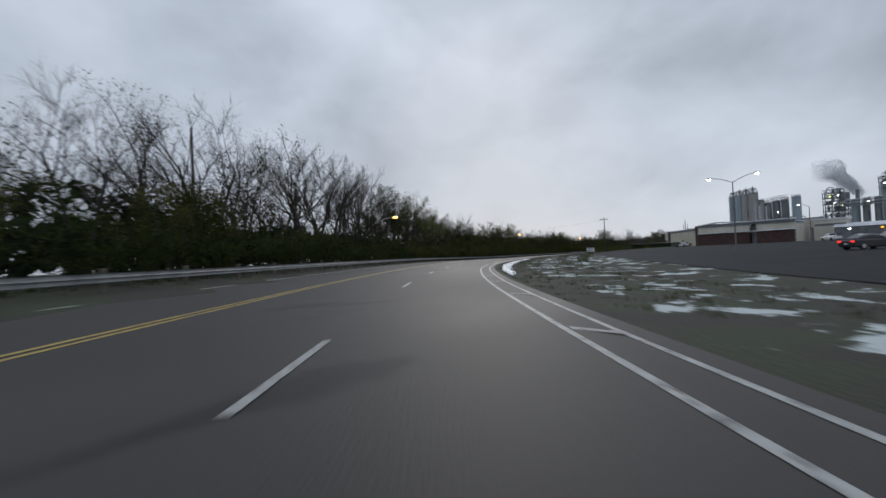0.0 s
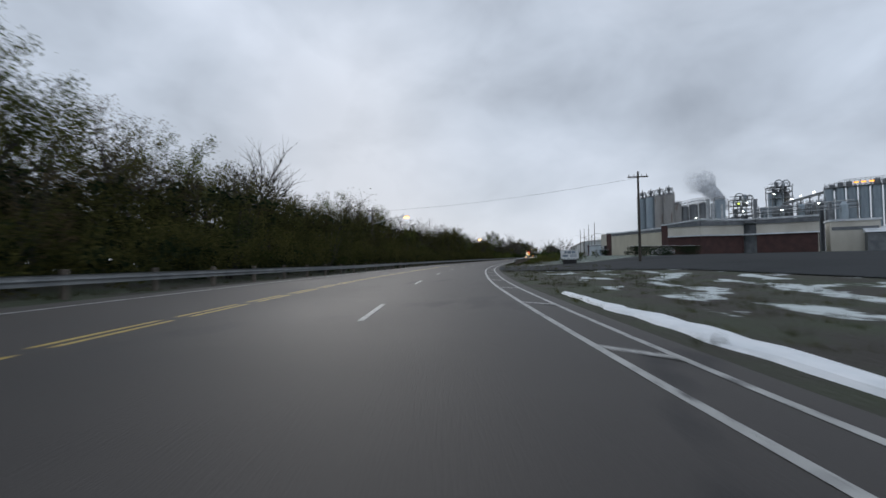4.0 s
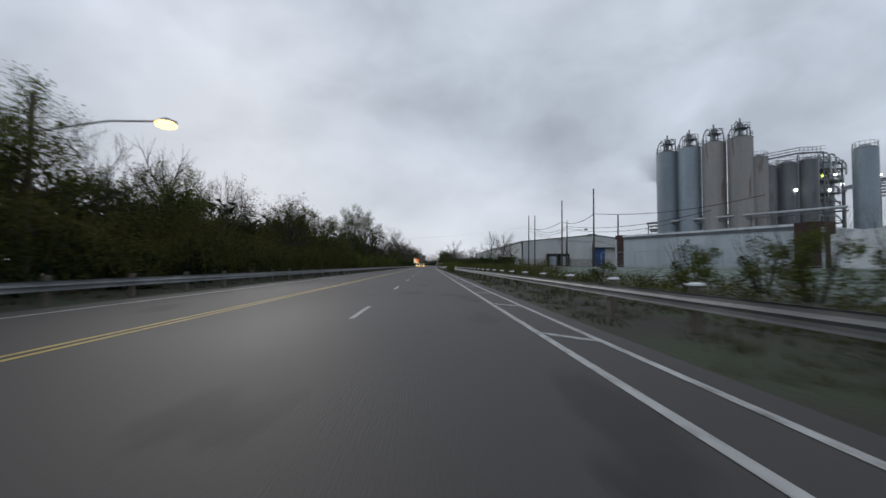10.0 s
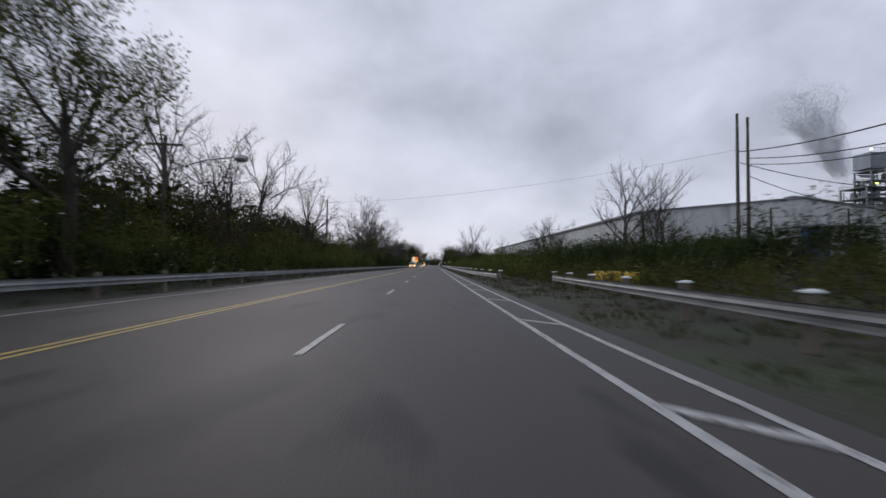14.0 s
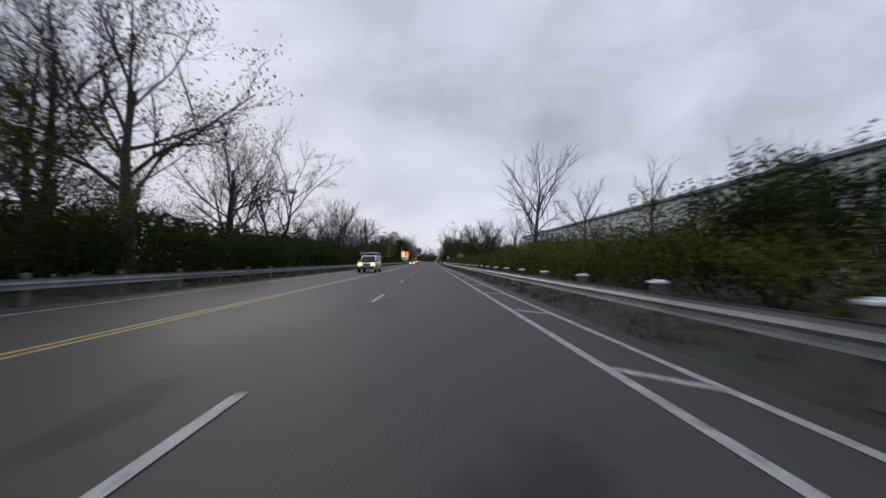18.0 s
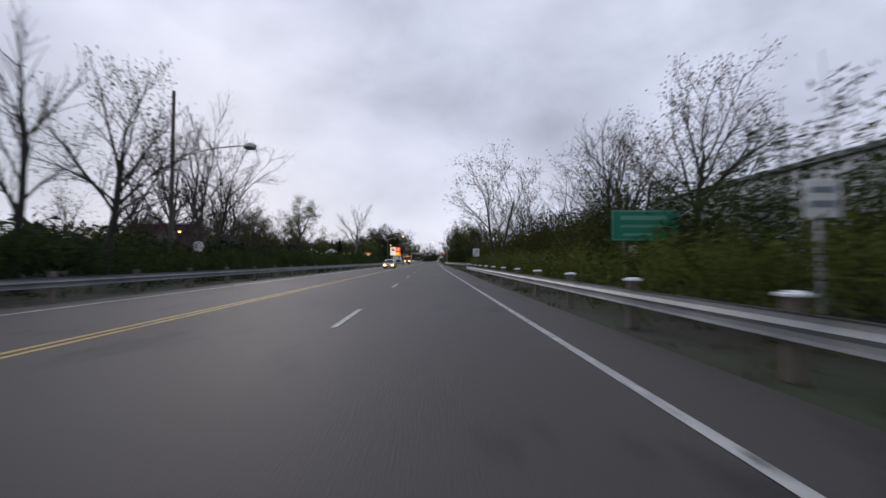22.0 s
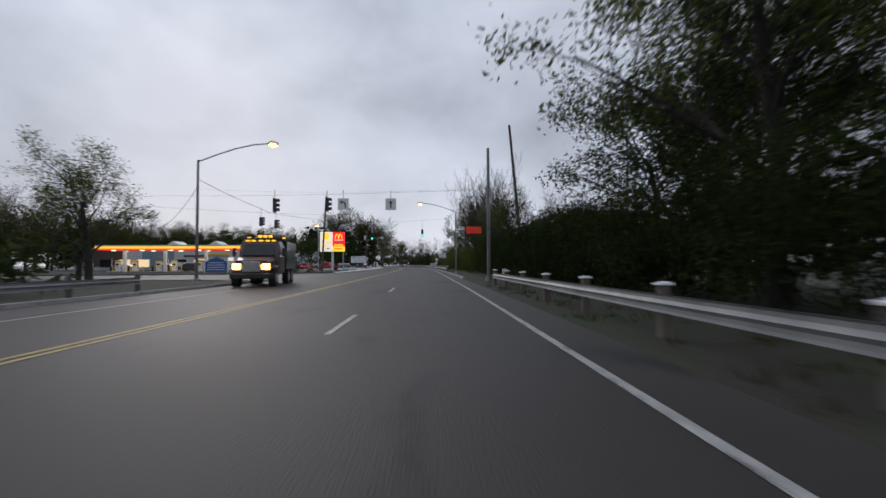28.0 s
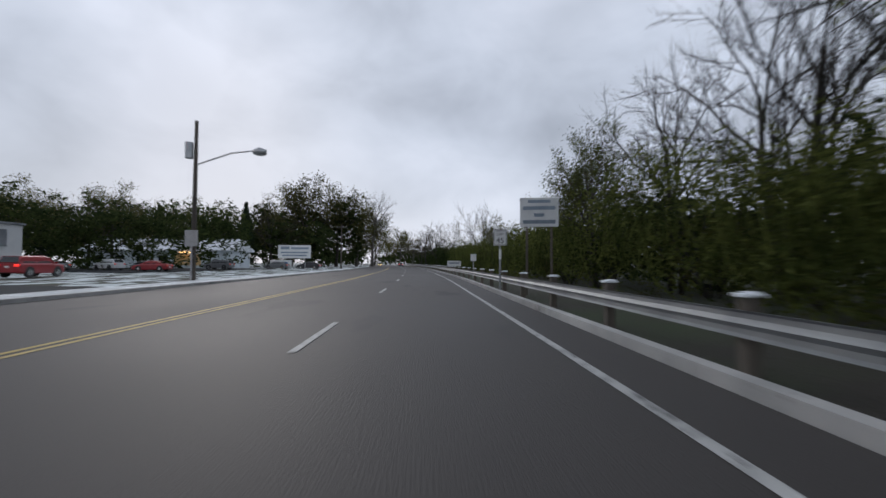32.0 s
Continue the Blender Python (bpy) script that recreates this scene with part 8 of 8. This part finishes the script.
def ring(y, w_, zb, zm, zt, inset=0.06):
    return [(-w_ + 0.05, y, zb), (-w_, y, zb + 0.12), (-w_, y, zm), (-w_ + inset, y, zt), (w_ - inset, y, zt), (w_, y, zm), (w_, y, zb + 0.12), (w_ - 0.05, y, zb)]


PAINTS = {}


def paint(name, c):
    if name not in PAINTS:
        PAINTS[name] = mat(name + "_car_paint", c, tuple(min(1, v * 1.25 + 0.01) for v in c), 1.5, 0.35, 0.03, metal=0.1, coat=0.5, vary=0.02)
    return PAINTS[name]


def vehicle(name, label, category, x, y, rz, body_paint, L=4.6, W=1.8, shape="sedan", head=False, tail=False, z=0.0, group=""):
    """Front to +y."""
    t = thing(name, label, category, (x, y, z), rz, group)
    h, w_ = L / 2, W / 2
    if shape == "sedan":
        low = [(-h, 0.86, 0.35, 0.70, 0.82), (-h + 0.1, 0.95, 0.28, 0.85, 1.0), (-h + 1.0, 1.0, 0.22, 0.88, 1.02), (0, 1.0, 0.2, 0.88, 0.98), (h - 1.5, 1.0, 0.2, 0.86, 0.96), (h - 0.3, 0.96, 0.22, 0.72, 0.82), (h - 0.05, 0.88, 0.28, 0.6, 0.68), (h, 0.8, 0.35, 0.55, 0.6)]
        cab = [(-h + 0.55, 0.84, 0.95, 0.98, 1.0), (-h + 1.35, 0.80, 0.95, 1.30, 1.40), (-0.25, 0.80, 0.95, 1.36, 1.47), (0.45, 0.80, 0.95, 1.32, 1.42), (h - 1.05, 0.84, 0.9, 0.93, 0.95)]
        roof_z, axle = 1.45, L * 0.3
    elif shape == "suv":
        low = [(-h, 0.92, 0.4, 0.95, 1.05), (-h + 0.15, 1.0, 0.32, 1.0, 1.1), (0, 1.0, 0.28, 1.0, 1.1), (h - 1.3, 1.0, 0.28, 0.98, 1.08), (h - 0.25, 0.97, 0.3, 0.9, 1.0), (h, 0.85, 0.4, 0.7, 0.8)]
        cab = [(-h + 0.08, 0.86, 1.05, 1.1, 1.12), (-h + 0.4, 0.82, 1.05, 1.6, 1.68), (0.3, 0.82, 1.05, 1.62, 1.74), (0.75, 0.82, 1.05, 1.55, 1.62), (h - 1.0, 0.86, 1.02, 1.06, 1.08)]
        roof_z, axle = 1.72, L * 0.3
    elif shape == "pickup":
        low = [(-h, 0.95, 0.5, 1.0, 1.12), (-h + 0.1, 1.0, 0.42, 1.05, 1.15), (0, 1.0, 0.38, 1.05, 1.15), (h - 1.4, 1.0, 0.38, 1.02, 1.12), (h - 0.2, 0.97, 0.4, 0.98, 1.06), (h, 0.9, 0.5, 0.85, 0.95)]
        cab = [(-0.75, 0.86, 1.1, 1.15, 1.18), (-0.6, 0.83, 1.1, 1.75, 1.84), (0.5, 0.83, 1.1, 1.76, 1.88), (0.75, 0.83, 1.1, 1.7, 1.78), (h - 1.35, 0.86, 1.08, 1.1, 1.14)]
        roof_z, axle = 1.86, L * 0.31
    body = part("body", loft(Geo(), [ring(yy, w_ * k, a, b, c) for yy, k, a, b, c in low]), body_paint, t)
    cabin = part("cabin", loft(Geo(), [ring(yy, w_ * k, a, b, c, 0.14) for yy, k, a, b, c in cab]), body_paint, t, "roof and pillars")
    f0, f1 = cab[-1], cab[-2]
    b0, b1 = cab[0], cab[1]

    def pane(nm, p, q, lift):
        g = Geo()
        y0, k0, z0, _, z0t = p
        y1, k1, _, z1, z1t = q
        s = 1 if y0 > y1 else -1
        g.add([(-w_ * k0 * 0.88, y0 + s * lift - s * 0.08, z0t + 0.06), (w_ * k0 * 0.88, y0 + s * lift - s * 0.08, z0t + 0.06), (w_ * k1 * 0.8, y1 + s * lift, z1t - 0.03), (-w_ * k1 * 0.8, y1 + s * lift, z1t - 0.03)], [(0, 1, 2, 3)])
        part(nm, g, M_GLASS, cabin, "dark glass")

    pane("windscreen", f0, f1, 0.05)
    pane("rear_window", b0, b1, 0.05)
    for s in (-1, 1):
        x1 = s * (w_ * f1[1] + 0.006)
        ys_ = [b1[0] + 0.1, (b1[0] + f1[0]) / 2 - 0.05, (b1[0] + f1[0]) / 2 + 0.05, f1[0] + 0.12]
        for a, b in ((ys_[0], ys_[1]), (ys_[2], ys_[3])):
            g = Geo().add([(x1 + s * 0.01, a, b1[2] + 0.1), (x1 + s * 0.01, b, b1[2] + 0.1), (x1 - s * 0.05, b - 0.06, b1[3] - 0.04), (x1 - s * 0.05, a + 0.06, b1[3] - 0.04)], [(0, 1, 2, 3)])
            part("side_window", g, M_GLASS, cabin, "dark glass")
        part("mirror", Geo().box((s * (w_ + 0.1), f1[0] + 0.35, f0[2] + 0.12), (0.2, 0.1, 0.14), bevel=0.03), body_paint, body)
        for yy in (-axle, axle):
            r = 0.33 if shape == "sedan" else 0.38
            wh = part("wheel", Geo().disc_prism((s * (w_ - 0.1), yy, r), (1, 0, 0), r, 0.22, 18), M_RUBBER, t, "black tyre")
            part("rim", Geo().disc_prism((s * (w_ + 0.015), yy, r), (1, 0, 0), r * 0.6, 0.03, 12), M_CHROME, wh)
            # no hollow arch: a flat black disc paints the wheel well's shade
            part("wheel_arch", Geo().disc_prism((s * (w_ - 0.055), yy, r + 0.03), (1, 0, 0), r * 1.18, 0.14, 18), M_DARK, body)
        hl = low[-2]
        part("headlight", Geo().box((s * w_ * 0.69, h + 0.0, hl[3] - 0.06), (0.4, 0.14, 0.25), bevel=0.05), M_GLOW_HEAD if head else M_CHROME, body, "glowing headlight" if head else "clear headlight")
        tl = low[1]
        part("tail_light", Geo().box((s * w_ * 0.74, -h + 0.02, tl[3] - 0.05), (0.34, 0.1, 0.16), bevel=0.03), M_GLOW_RED if tail else M_SIGN_RED, body, "glowing red tail light" if tail else "red tail light")
    part("grille", Geo().box((0, h - 0.01, low[-1][3] - 0.02), (W * 0.42, 0.06, 0.16), bevel=0.02), M_DARK, body)
    part("front_bumper", Geo().box((0, h - 0.02, low[-1][2] + 0.06), (W * 0.9, 0.14, 0.16), bevel=0.05), M_DARK if shape != "sedan" else body_paint, body)
    part("number_plate", Geo().box((0, -h - 0.01, low[0][3] - 0.12), (0.3, 0.02, 0.15)), M_SIGN_WHITE, body)
    if shape == "pickup":
        part("bed_floor", Geo().box((0, -h / 2 - 0.35, 1.16), (W * 0.82, h - 0.85, 0.03)), M_DARK, body, "dark load bed")
    return t


WHITE, SILVER, RED_P, BLACK_P, GREY_P, BLUE_P = (paint("white", (0.62, 0.63, 0.64)), paint("silver", (0.38, 0.39, 0.4)), paint("red", (0.25, 0.015, 0.02)),
                                                paint("black", (0.015, 0.015, 0.018)), paint("grey", (0.12, 0.125, 0.13)), paint("blue", (0.03, 0.06, 0.14)))
# oncoming traffic
t = vehicle("work_pickup", "white work pickup with a ladder rack, headlights lit", "pickup truck", -8.2, 441.5, 180, WHITE, 5.6, 1.95, "pickup", head=True)
g = Geo()
for s in (-0.85, 0.85):
    for y in (-2.5, -0.7, 1.4):
        g.tube([(s, y, 1.1 if y < 0 else 1.8), (s, y, 2.15)], 0.03, 6)
    g.tube([(s, -2.7, 2.15), (s, 1.7, 2.15)], 0.03, 6)
for y in (-2.5, -0.7, 1.4):
    g.tube([(-0.85, y, 2.15), (0.85, y, 2.15)], 0.03, 6)
part("ladder_rack", g, M_STEEL, t, "steel ladder rack")
g = Geo()
for s in (-0.5, -0.1):
    g.box((s, -0.4, 2.22), (0.06, 4.6, 0.09))
for k in range(12):
    g.tube([(-0.5, -2.5 + k * 0.38, 2.22), (-0.1, -2.5 + k * 0.38, 2.22)], 0.02, 5)
part("ladder", g, M_STEEL, t)
part("tool_box", Geo().box((0, -1.9, 1.5), (1.85, 1.7, 0.75), bevel=0.04), WHITE, t, "white tool box over the bed")
vehicle("sedan", "pale silver sedan with lit headlights", "car", -8.2, 556, 180, SILVER, head=True)

t = thing("dump_truck", "dark dump truck with lit headlights and amber roof lights", "truck", (-10.4, 645.4, 0), 187)
M_TRUCK = paint("dark_maroon", (0.045, 0.012, 0.015))
part("bonnet", loft(Geo(), [ring(yy, ww, 0.75, b, c, 0.12) for yy, ww, b, c in ((1.6, 1.0, 1.55, 1.75), (2.6, 0.98, 1.5, 1.68), (3.3, 0.9, 1.35, 1.5))]), M_TRUCK, t, "sloping dark bonnet")
cab = part("cab", loft(Geo(), [ring(yy, ww, 0.75, b, c, 0.12) for yy, ww, b, c in ((-0.2, 1.15, 2.4, 2.65), (0.4, 1.15, 2.45, 2.75), (1.2, 1.15, 2.4, 2.65), (1.7, 1.1, 1.6, 1.75))]), M_TRUCK, t)
part("windscreen", Geo().add([(-0.95, 1.74, 1.82), (0.95, 1.74, 1.82), (0.85, 1.32, 2.5), (-0.85, 1.32, 2.5)], [(0, 1, 2, 3)]), M_GLASS, cab)
for s in (-1, 1):
    part("side_window", Geo().add([(s * 1.16, 0.1, 1.75), (s * 1.16, 1.35, 1.75), (s * 1.08, 1.1, 2.4), (s * 1.08, 0.15, 2.4)], [(0, 1, 2, 3)]), M_GLASS, cab)
    part("headlight", Geo().box((s * 0.78, 3.32, 1.15), (0.42, 0.12, 0.34), bevel=0.06), M_GLOW_HEAD, t, "glowing headlight")
    part("mirror", Geo().box((s * 1.4, 1.5, 2.0), (0.2, 0.12, 0.5), bevel=0.03), M_DARK, cab)
    part("fender", Geo().box((s * 0.98, 2.4, 1.12), (0.42, 1.3, 0.2), bevel=0.08), M_TRUCK, t)
    for yy in (2.4, -1.6, -2.9):
        wh = part("wheel", Geo().disc_prism((s * 1.0, yy, 0.5), (1, 0, 0), 0.5, 0.36, 18), M_RUBBER, t, "large black tyre")
        part("rim", Geo().disc_prism((s * 1.19, yy, 0.5), (1, 0, 0), 0.28, 0.03, 12), M_STEEL, wh)
part("grille", Geo().box((0, 3.32, 1.15), (1.0, 0.06, 0.6), bevel=0.03), M_CHROME, t)
part("bumper", Geo().box((0, 3.4, 0.62), (2.2, 0.25, 0.3), bevel=0.05), M_DARK, t)
part("dump_body", loft(Geo(), [[(-1.2, y, 1.0), (-1.25, y, 2.75), (1.25, y, 2.75), (1.2, y, 1.0)] for y in (-0.5, -4.0)]), paint("dark_steel", (0.02, 0.018, 0.02)), t, "dark dump body")
part("cab_shield", Geo().box((0, 0.15, 2.86), (2.4, 1.5, 0.1), bevel=0.03), M_DARK, t)
part("chassis", Geo().box((0, -0.6, 0.75), (0.9, 7.0, 0.3)), M_DARK, t)
for x in (-0.75, -0.4, 0, 0.4, 0.75):
    part("roof_light", Geo().box((x, 1.15, 2.72), (0.22, 0.1, 0.08), bevel=0.02), M_GLOW_AMBER, t, "glowing amber roof light")
for x in (-0.5, -0.2, 0.1):
    part("beacon", Geo().box((x, 0.9, 3.0), (0.2, 0.14, 0.14), bevel=0.03), M_GLOW_AMBER, t, "glowing amber beacon")
for x in (-1.05, 1.05):
    part("beacon", Geo().box((x, -0.4, 2.95), (0.2, 0.14, 0.14), bevel=0.03), M_GLOW_AMBER, t, "glowing amber beacon")
vehicle("sedan", "dark sedan far ahead with red tail lights", "car", *R(880, 0.1)[:2], heading(880), BLACK_P, tail=True)
vehicle("sedan", "far oncoming sedan with lit headlights", "car", *R(930, -7.3)[:2], 180 + heading(930), GREY_P, head=True)
# cars at the station and the shop
for nm, lb, x, y, rz, pt, sh, tl in (("suv", "silver sport utility with red tail lights on", -36.6, 735, 6, SILVER, "suv", True), ("suv", "dark red sport utility with red tail lights on", -33.0, 741, 4, RED_P, "suv", True),
                                    ("pickup", "dark red pickup parked on the forecourt", -23.5, 724.5, 84, RED_P, "pickup", False), ("sedan", "dark red sedan parked before the shop", -39, 766, 95, RED_P, "sedan", False),
                                    ("sedan", "black sedan parked before the shop", -44, 772, 60, BLACK_P, "sedan", False), ("suv", "white van-like car parked before the shop", -50, 773, 70, WHITE, "suv", False),
                                    ("sedan", "grey sedan parked before the shop", -56, 770, 80, GREY_P, "sedan", False), ("sedan", "red hatchback parked by the store", -58, 762, 75, RED_P, "sedan", False),
                                    ("suv", "dark green car parked on the lot", -38, 783, 85, GREY_P, "suv", False), ("sedan", "grey car parked by the business board", -31, 792, 88, GREY_P, "sedan", False),
                                    ("sedan", "black car by the business board", -25, 793, 90, BLACK_P, "sedan", False), ("suv", "black car at the pumps", -49.2, 711.5, 85, BLACK_P, "suv", False),
                                    ("sedan", "red car at the pumps", -55, 713, 95, RED_P, "sedan", True), ("suv", "white van parked by the spruces", -36, 648, 70, WHITE, "suv", False), ("sedan", "silver car at the pumps", -62, 711, 88, SILVER, "sedan", False)):
    L, W = {"sedan": (4.6, 1.8), "suv": (4.7, 1.88), "pickup": (5.6, 1.98)}[sh]
    vehicle(nm, lb, "pickup truck" if sh == "pickup" else "car", x, y, rz, pt, L, W, sh, tail=tl, z=0.03, group="cars round the filling station")
# cars in the plant's car park
for k, (x, y, rz, pt, sh) in enumerate(((62, 58, -55, BLACK_P, "sedan"), (74, 150, 20, WHITE, "pickup"), (79, 148, 20, GREY_P, "sedan"), (84, 146, 20, SILVER, "suv"), (92, 142, 20, BLUE_P, "sedan"), (98, 140, 20, WHITE, "suv"),
                                       (104, 137, 20, BLACK_P, "sedan"), (112, 134, 20, GREY_P, "pickup"), (88, 165, 20, SILVER, "sedan"), (95, 162, 20, BLACK_P, "suv"), (37.1, 191.2, 62, WHITE, "suv"))):
    L, W = {"sedan": (4.6, 1.8), "suv": (4.7, 1.88), "pickup": (5.6, 1.98)}[sh]
    vehicle({"pickup": "pickup"}.get(sh, sh), "dark car leaving the plant, tail lights lit" if k == 0 else "car parked in the plant's car park", "pickup truck" if sh == "pickup" else "car", x, y, rz, pt, L, W, sh, tail=k == 0, z=ground_height(x, y) + 0.06, group="cars in the plant's car park")
# ---- yard clutter by the plant ----
def clipped_bush(x, y, l, d, h, rz, label, seed):
    """A shrub clipped to a flat-topped block, wider above than below, dusted with snow."""
    rng = random.Random(seed)
    t = thing("clipped_bush", label, "shrub", (x, y, ground_height(x, y) - 0.03), rz, "clipped bushes before the factory")
    g, top = Geo(), Geo()
    for _ in range(int(4200 * l * h / 4)):
        u, v, w_ = rng.uniform(-1, 1), rng.uniform(-1, 1), rng.random() ** 0.7
        k = (0.72 + 0.28 * w_) * (1 - 0.12 * max(0, w_ - 0.8) / 0.2)
        leaves_at(g, rng, Vector((u * l / 2 * k, v * d / 2 * k, 0.05 + h * w_ + rng.gauss(0, 0.03))), 0.055, 1, 0.03)
    for _ in range(int(60 * l)):
        leaves_at(top, rng, Vector((rng.uniform(-0.44, 0.44) * l, rng.uniform(-0.42, 0.42) * d, h * 1.04 + rng.gauss(0, 0.02))), 0.05, 1, 0.02)
    part("foliage", g, M_NEEDLE_AND_SHADE, t)
    part("snow_dusting", top, M_SNOW, t, "thin snow on the clipped top")
    part("woody_base", Geo().tube([(0, 0, -0.1), (0, 0, 0.5)], [0.09, 0.06], 6), M_BARK, t)


for k, (x, y, l, h) in enumerate(((28.3, 226.0, 4.0, 1.75), (33.6, 217.4, 2.4, 1.15), (38.6, 207.4, 3.2, 1.2), (37.1, 195.6, 5.2, 1.5))):
    clipped_bush(x, y, l, 1.6, h, -58 if k < 3 else -40, "dark clipped bush dusted with snow by the factory wall", 200 + k)
for k in range(3):
    clipped_bush(26.6 + 4.7 * k, 159.5 + 4.1 * k, 5.6, 2.4, 1.7, 41, "dark clipped hedge block beside the plant drive", 210 + k)
M_LOADER = mat("dirty_yellow_machine_paint", (0.26, 0.20, 0.07), (0.40, 0.30, 0.10), 1.2, 0.6, 0.15, spot=(0.09, 0.075, 0.05), spot_at=0.58)
# yellow loader working in the yard
t = thing("wheel_loader", "yellow wheel loader with lit lamps in the plant yard", "loader", (56.5, 331.5, ground_height(56.5, 331.5)), 60)
part("engine_hood", Geo().box((0, -1.7, 1.9), (1.9, 2.4, 1.3), bevel=0.12), M_LOADER, t, "yellow engine hood")
part("chassis", Geo().box((0, 0.3, 1.1), (1.5, 4.8, 0.7), bevel=0.08), M_DARK, t)
cab = part("cab", Geo().box((0, 0.0, 2.6), (1.5, 1.5, 1.9), bevel=0.1), M_LOADER, t)
for sx in (-1, 1):
    part("side_window", Geo().box((sx * 0.76, 0, 2.85), (0.03, 1.1, 1.0)), M_GLASS, cab)
    part("work_lamp", Geo().box((sx * 0.6, 0.85, 3.5), (0.3, 0.2, 0.22), bevel=0.04), M_GLOW_AMBER, cab, "lit amber work lamp")
    part("lift_arm", Geo().tube([(sx * 0.6, 0.9, 1.9), (sx * 0.6, 2.2, 1.9), (sx * 0.6, 3.2, 0.9)], 0.16, 6), M_LOADER, t)
    for y in (-1.6, 1.7):
        wh = part("wheel", Geo().disc_prism((sx * 1.05, y, 0.75), (1, 0, 0), 0.75, 0.55, 18), M_RUBBER, t, "large black tyre")
        part("rim", Geo().disc_prism((sx * 1.34, y, 0.75), (1, 0, 0), 0.38, 0.04, 12), M_LOADER, wh)
    part("tail_lamp", Geo().box((sx * 0.75, -2.95, 2.2), (0.3, 0.1, 0.22), bevel=0.03), M_GLOW_WHITE if sx > 0 else M_GLOW_AMBER, t, "lit lamp")
part("windscreen", Geo().box((0, 0.76, 2.85), (1.2, 0.03, 1.0)), M_GLASS, cab)
part("bucket", loft(Geo(), [[(x, 3.0, 0.15), (x, 3.9, 0.12), (x, 3.3, 0.5), (x, 3.1, 1.2)] for x in (-1.35, 1.35)]), M_DARK, t, "steel bucket")
t = thing("beam_barrier", "long yellow steel beam barrier behind the guard rail", "barrier", (8.6, 325.2, -0.05), 0)
part("beam", Geo().box((0, 0, 0.75), (0.35, 5.2, 0.55), bevel=0.04), M_YELLOW, t)
for s in (-2.2, 2.2):
    part("foot", Geo().box((0, s, 0.25), (0.5, 0.3, 0.5), bevel=0.03), M_CONCRETE, t)
# chain-link fence before the silo hall
t = thing("fence", "low chain-link fence before the silo hall", "fence", (0, 0, 0))
pts = [(24.6, 276.6), (27.2, 271.4), (29.8, 266.2), (32.4, 261), (35, 255.8), (36.6, 252.6)]
for a, b in zip(pts[:-1], pts[1:]):
    part("post", Geo().tube([(*a, -0.1), (*a, 3.2)], 0.045, 6), M_STEEL, t)
    for z in (1.3, 3.2):
        part("rail", Geo().tube([(*a, z), (*b, z)], 0.025, 5), M_STEEL, t)
    g = Geo()
    n = 14
    for k in range(n):
        p, q = Vector((*a, 0)).lerp(Vector((*b, 0)), k / n), Vector((*a, 0)).lerp(Vector((*b, 0)), (k + 1) / n)
        for z in (1.3, 1.78, 2.26, 2.74):
            g.tube([p + Vector((0, 0, z)), q + Vector((0, 0, z + 0.46))], 0.0035, 3, cap=False)
            g.tube([q + Vector((0, 0, z)), p + Vector((0, 0, z + 0.46))], 0.0035, 3, cap=False)
    part("mesh_panel", g, M_STEEL, t)
t = thing("gas_meter_hut", "small grey utility hut before the blue wall", "hut", (31.6, 266.4, ground_height(31.6, 266.4) - 0.05), -27)
part("body", Geo().box((0, 0, 1.4), (1.6, 1.6, 2.9), bevel=0.04), M_SILO_GREY, t)
part("roof", Geo().box((0, 0, 2.9), (1.9, 1.9, 0.15), bevel=0.03), M_ROOF_SNOW, t)
part("vent", Geo().tube([(0, 0, 2.95), (0, 0, 3.6)], 0.2, 10), M_PIPE, t)
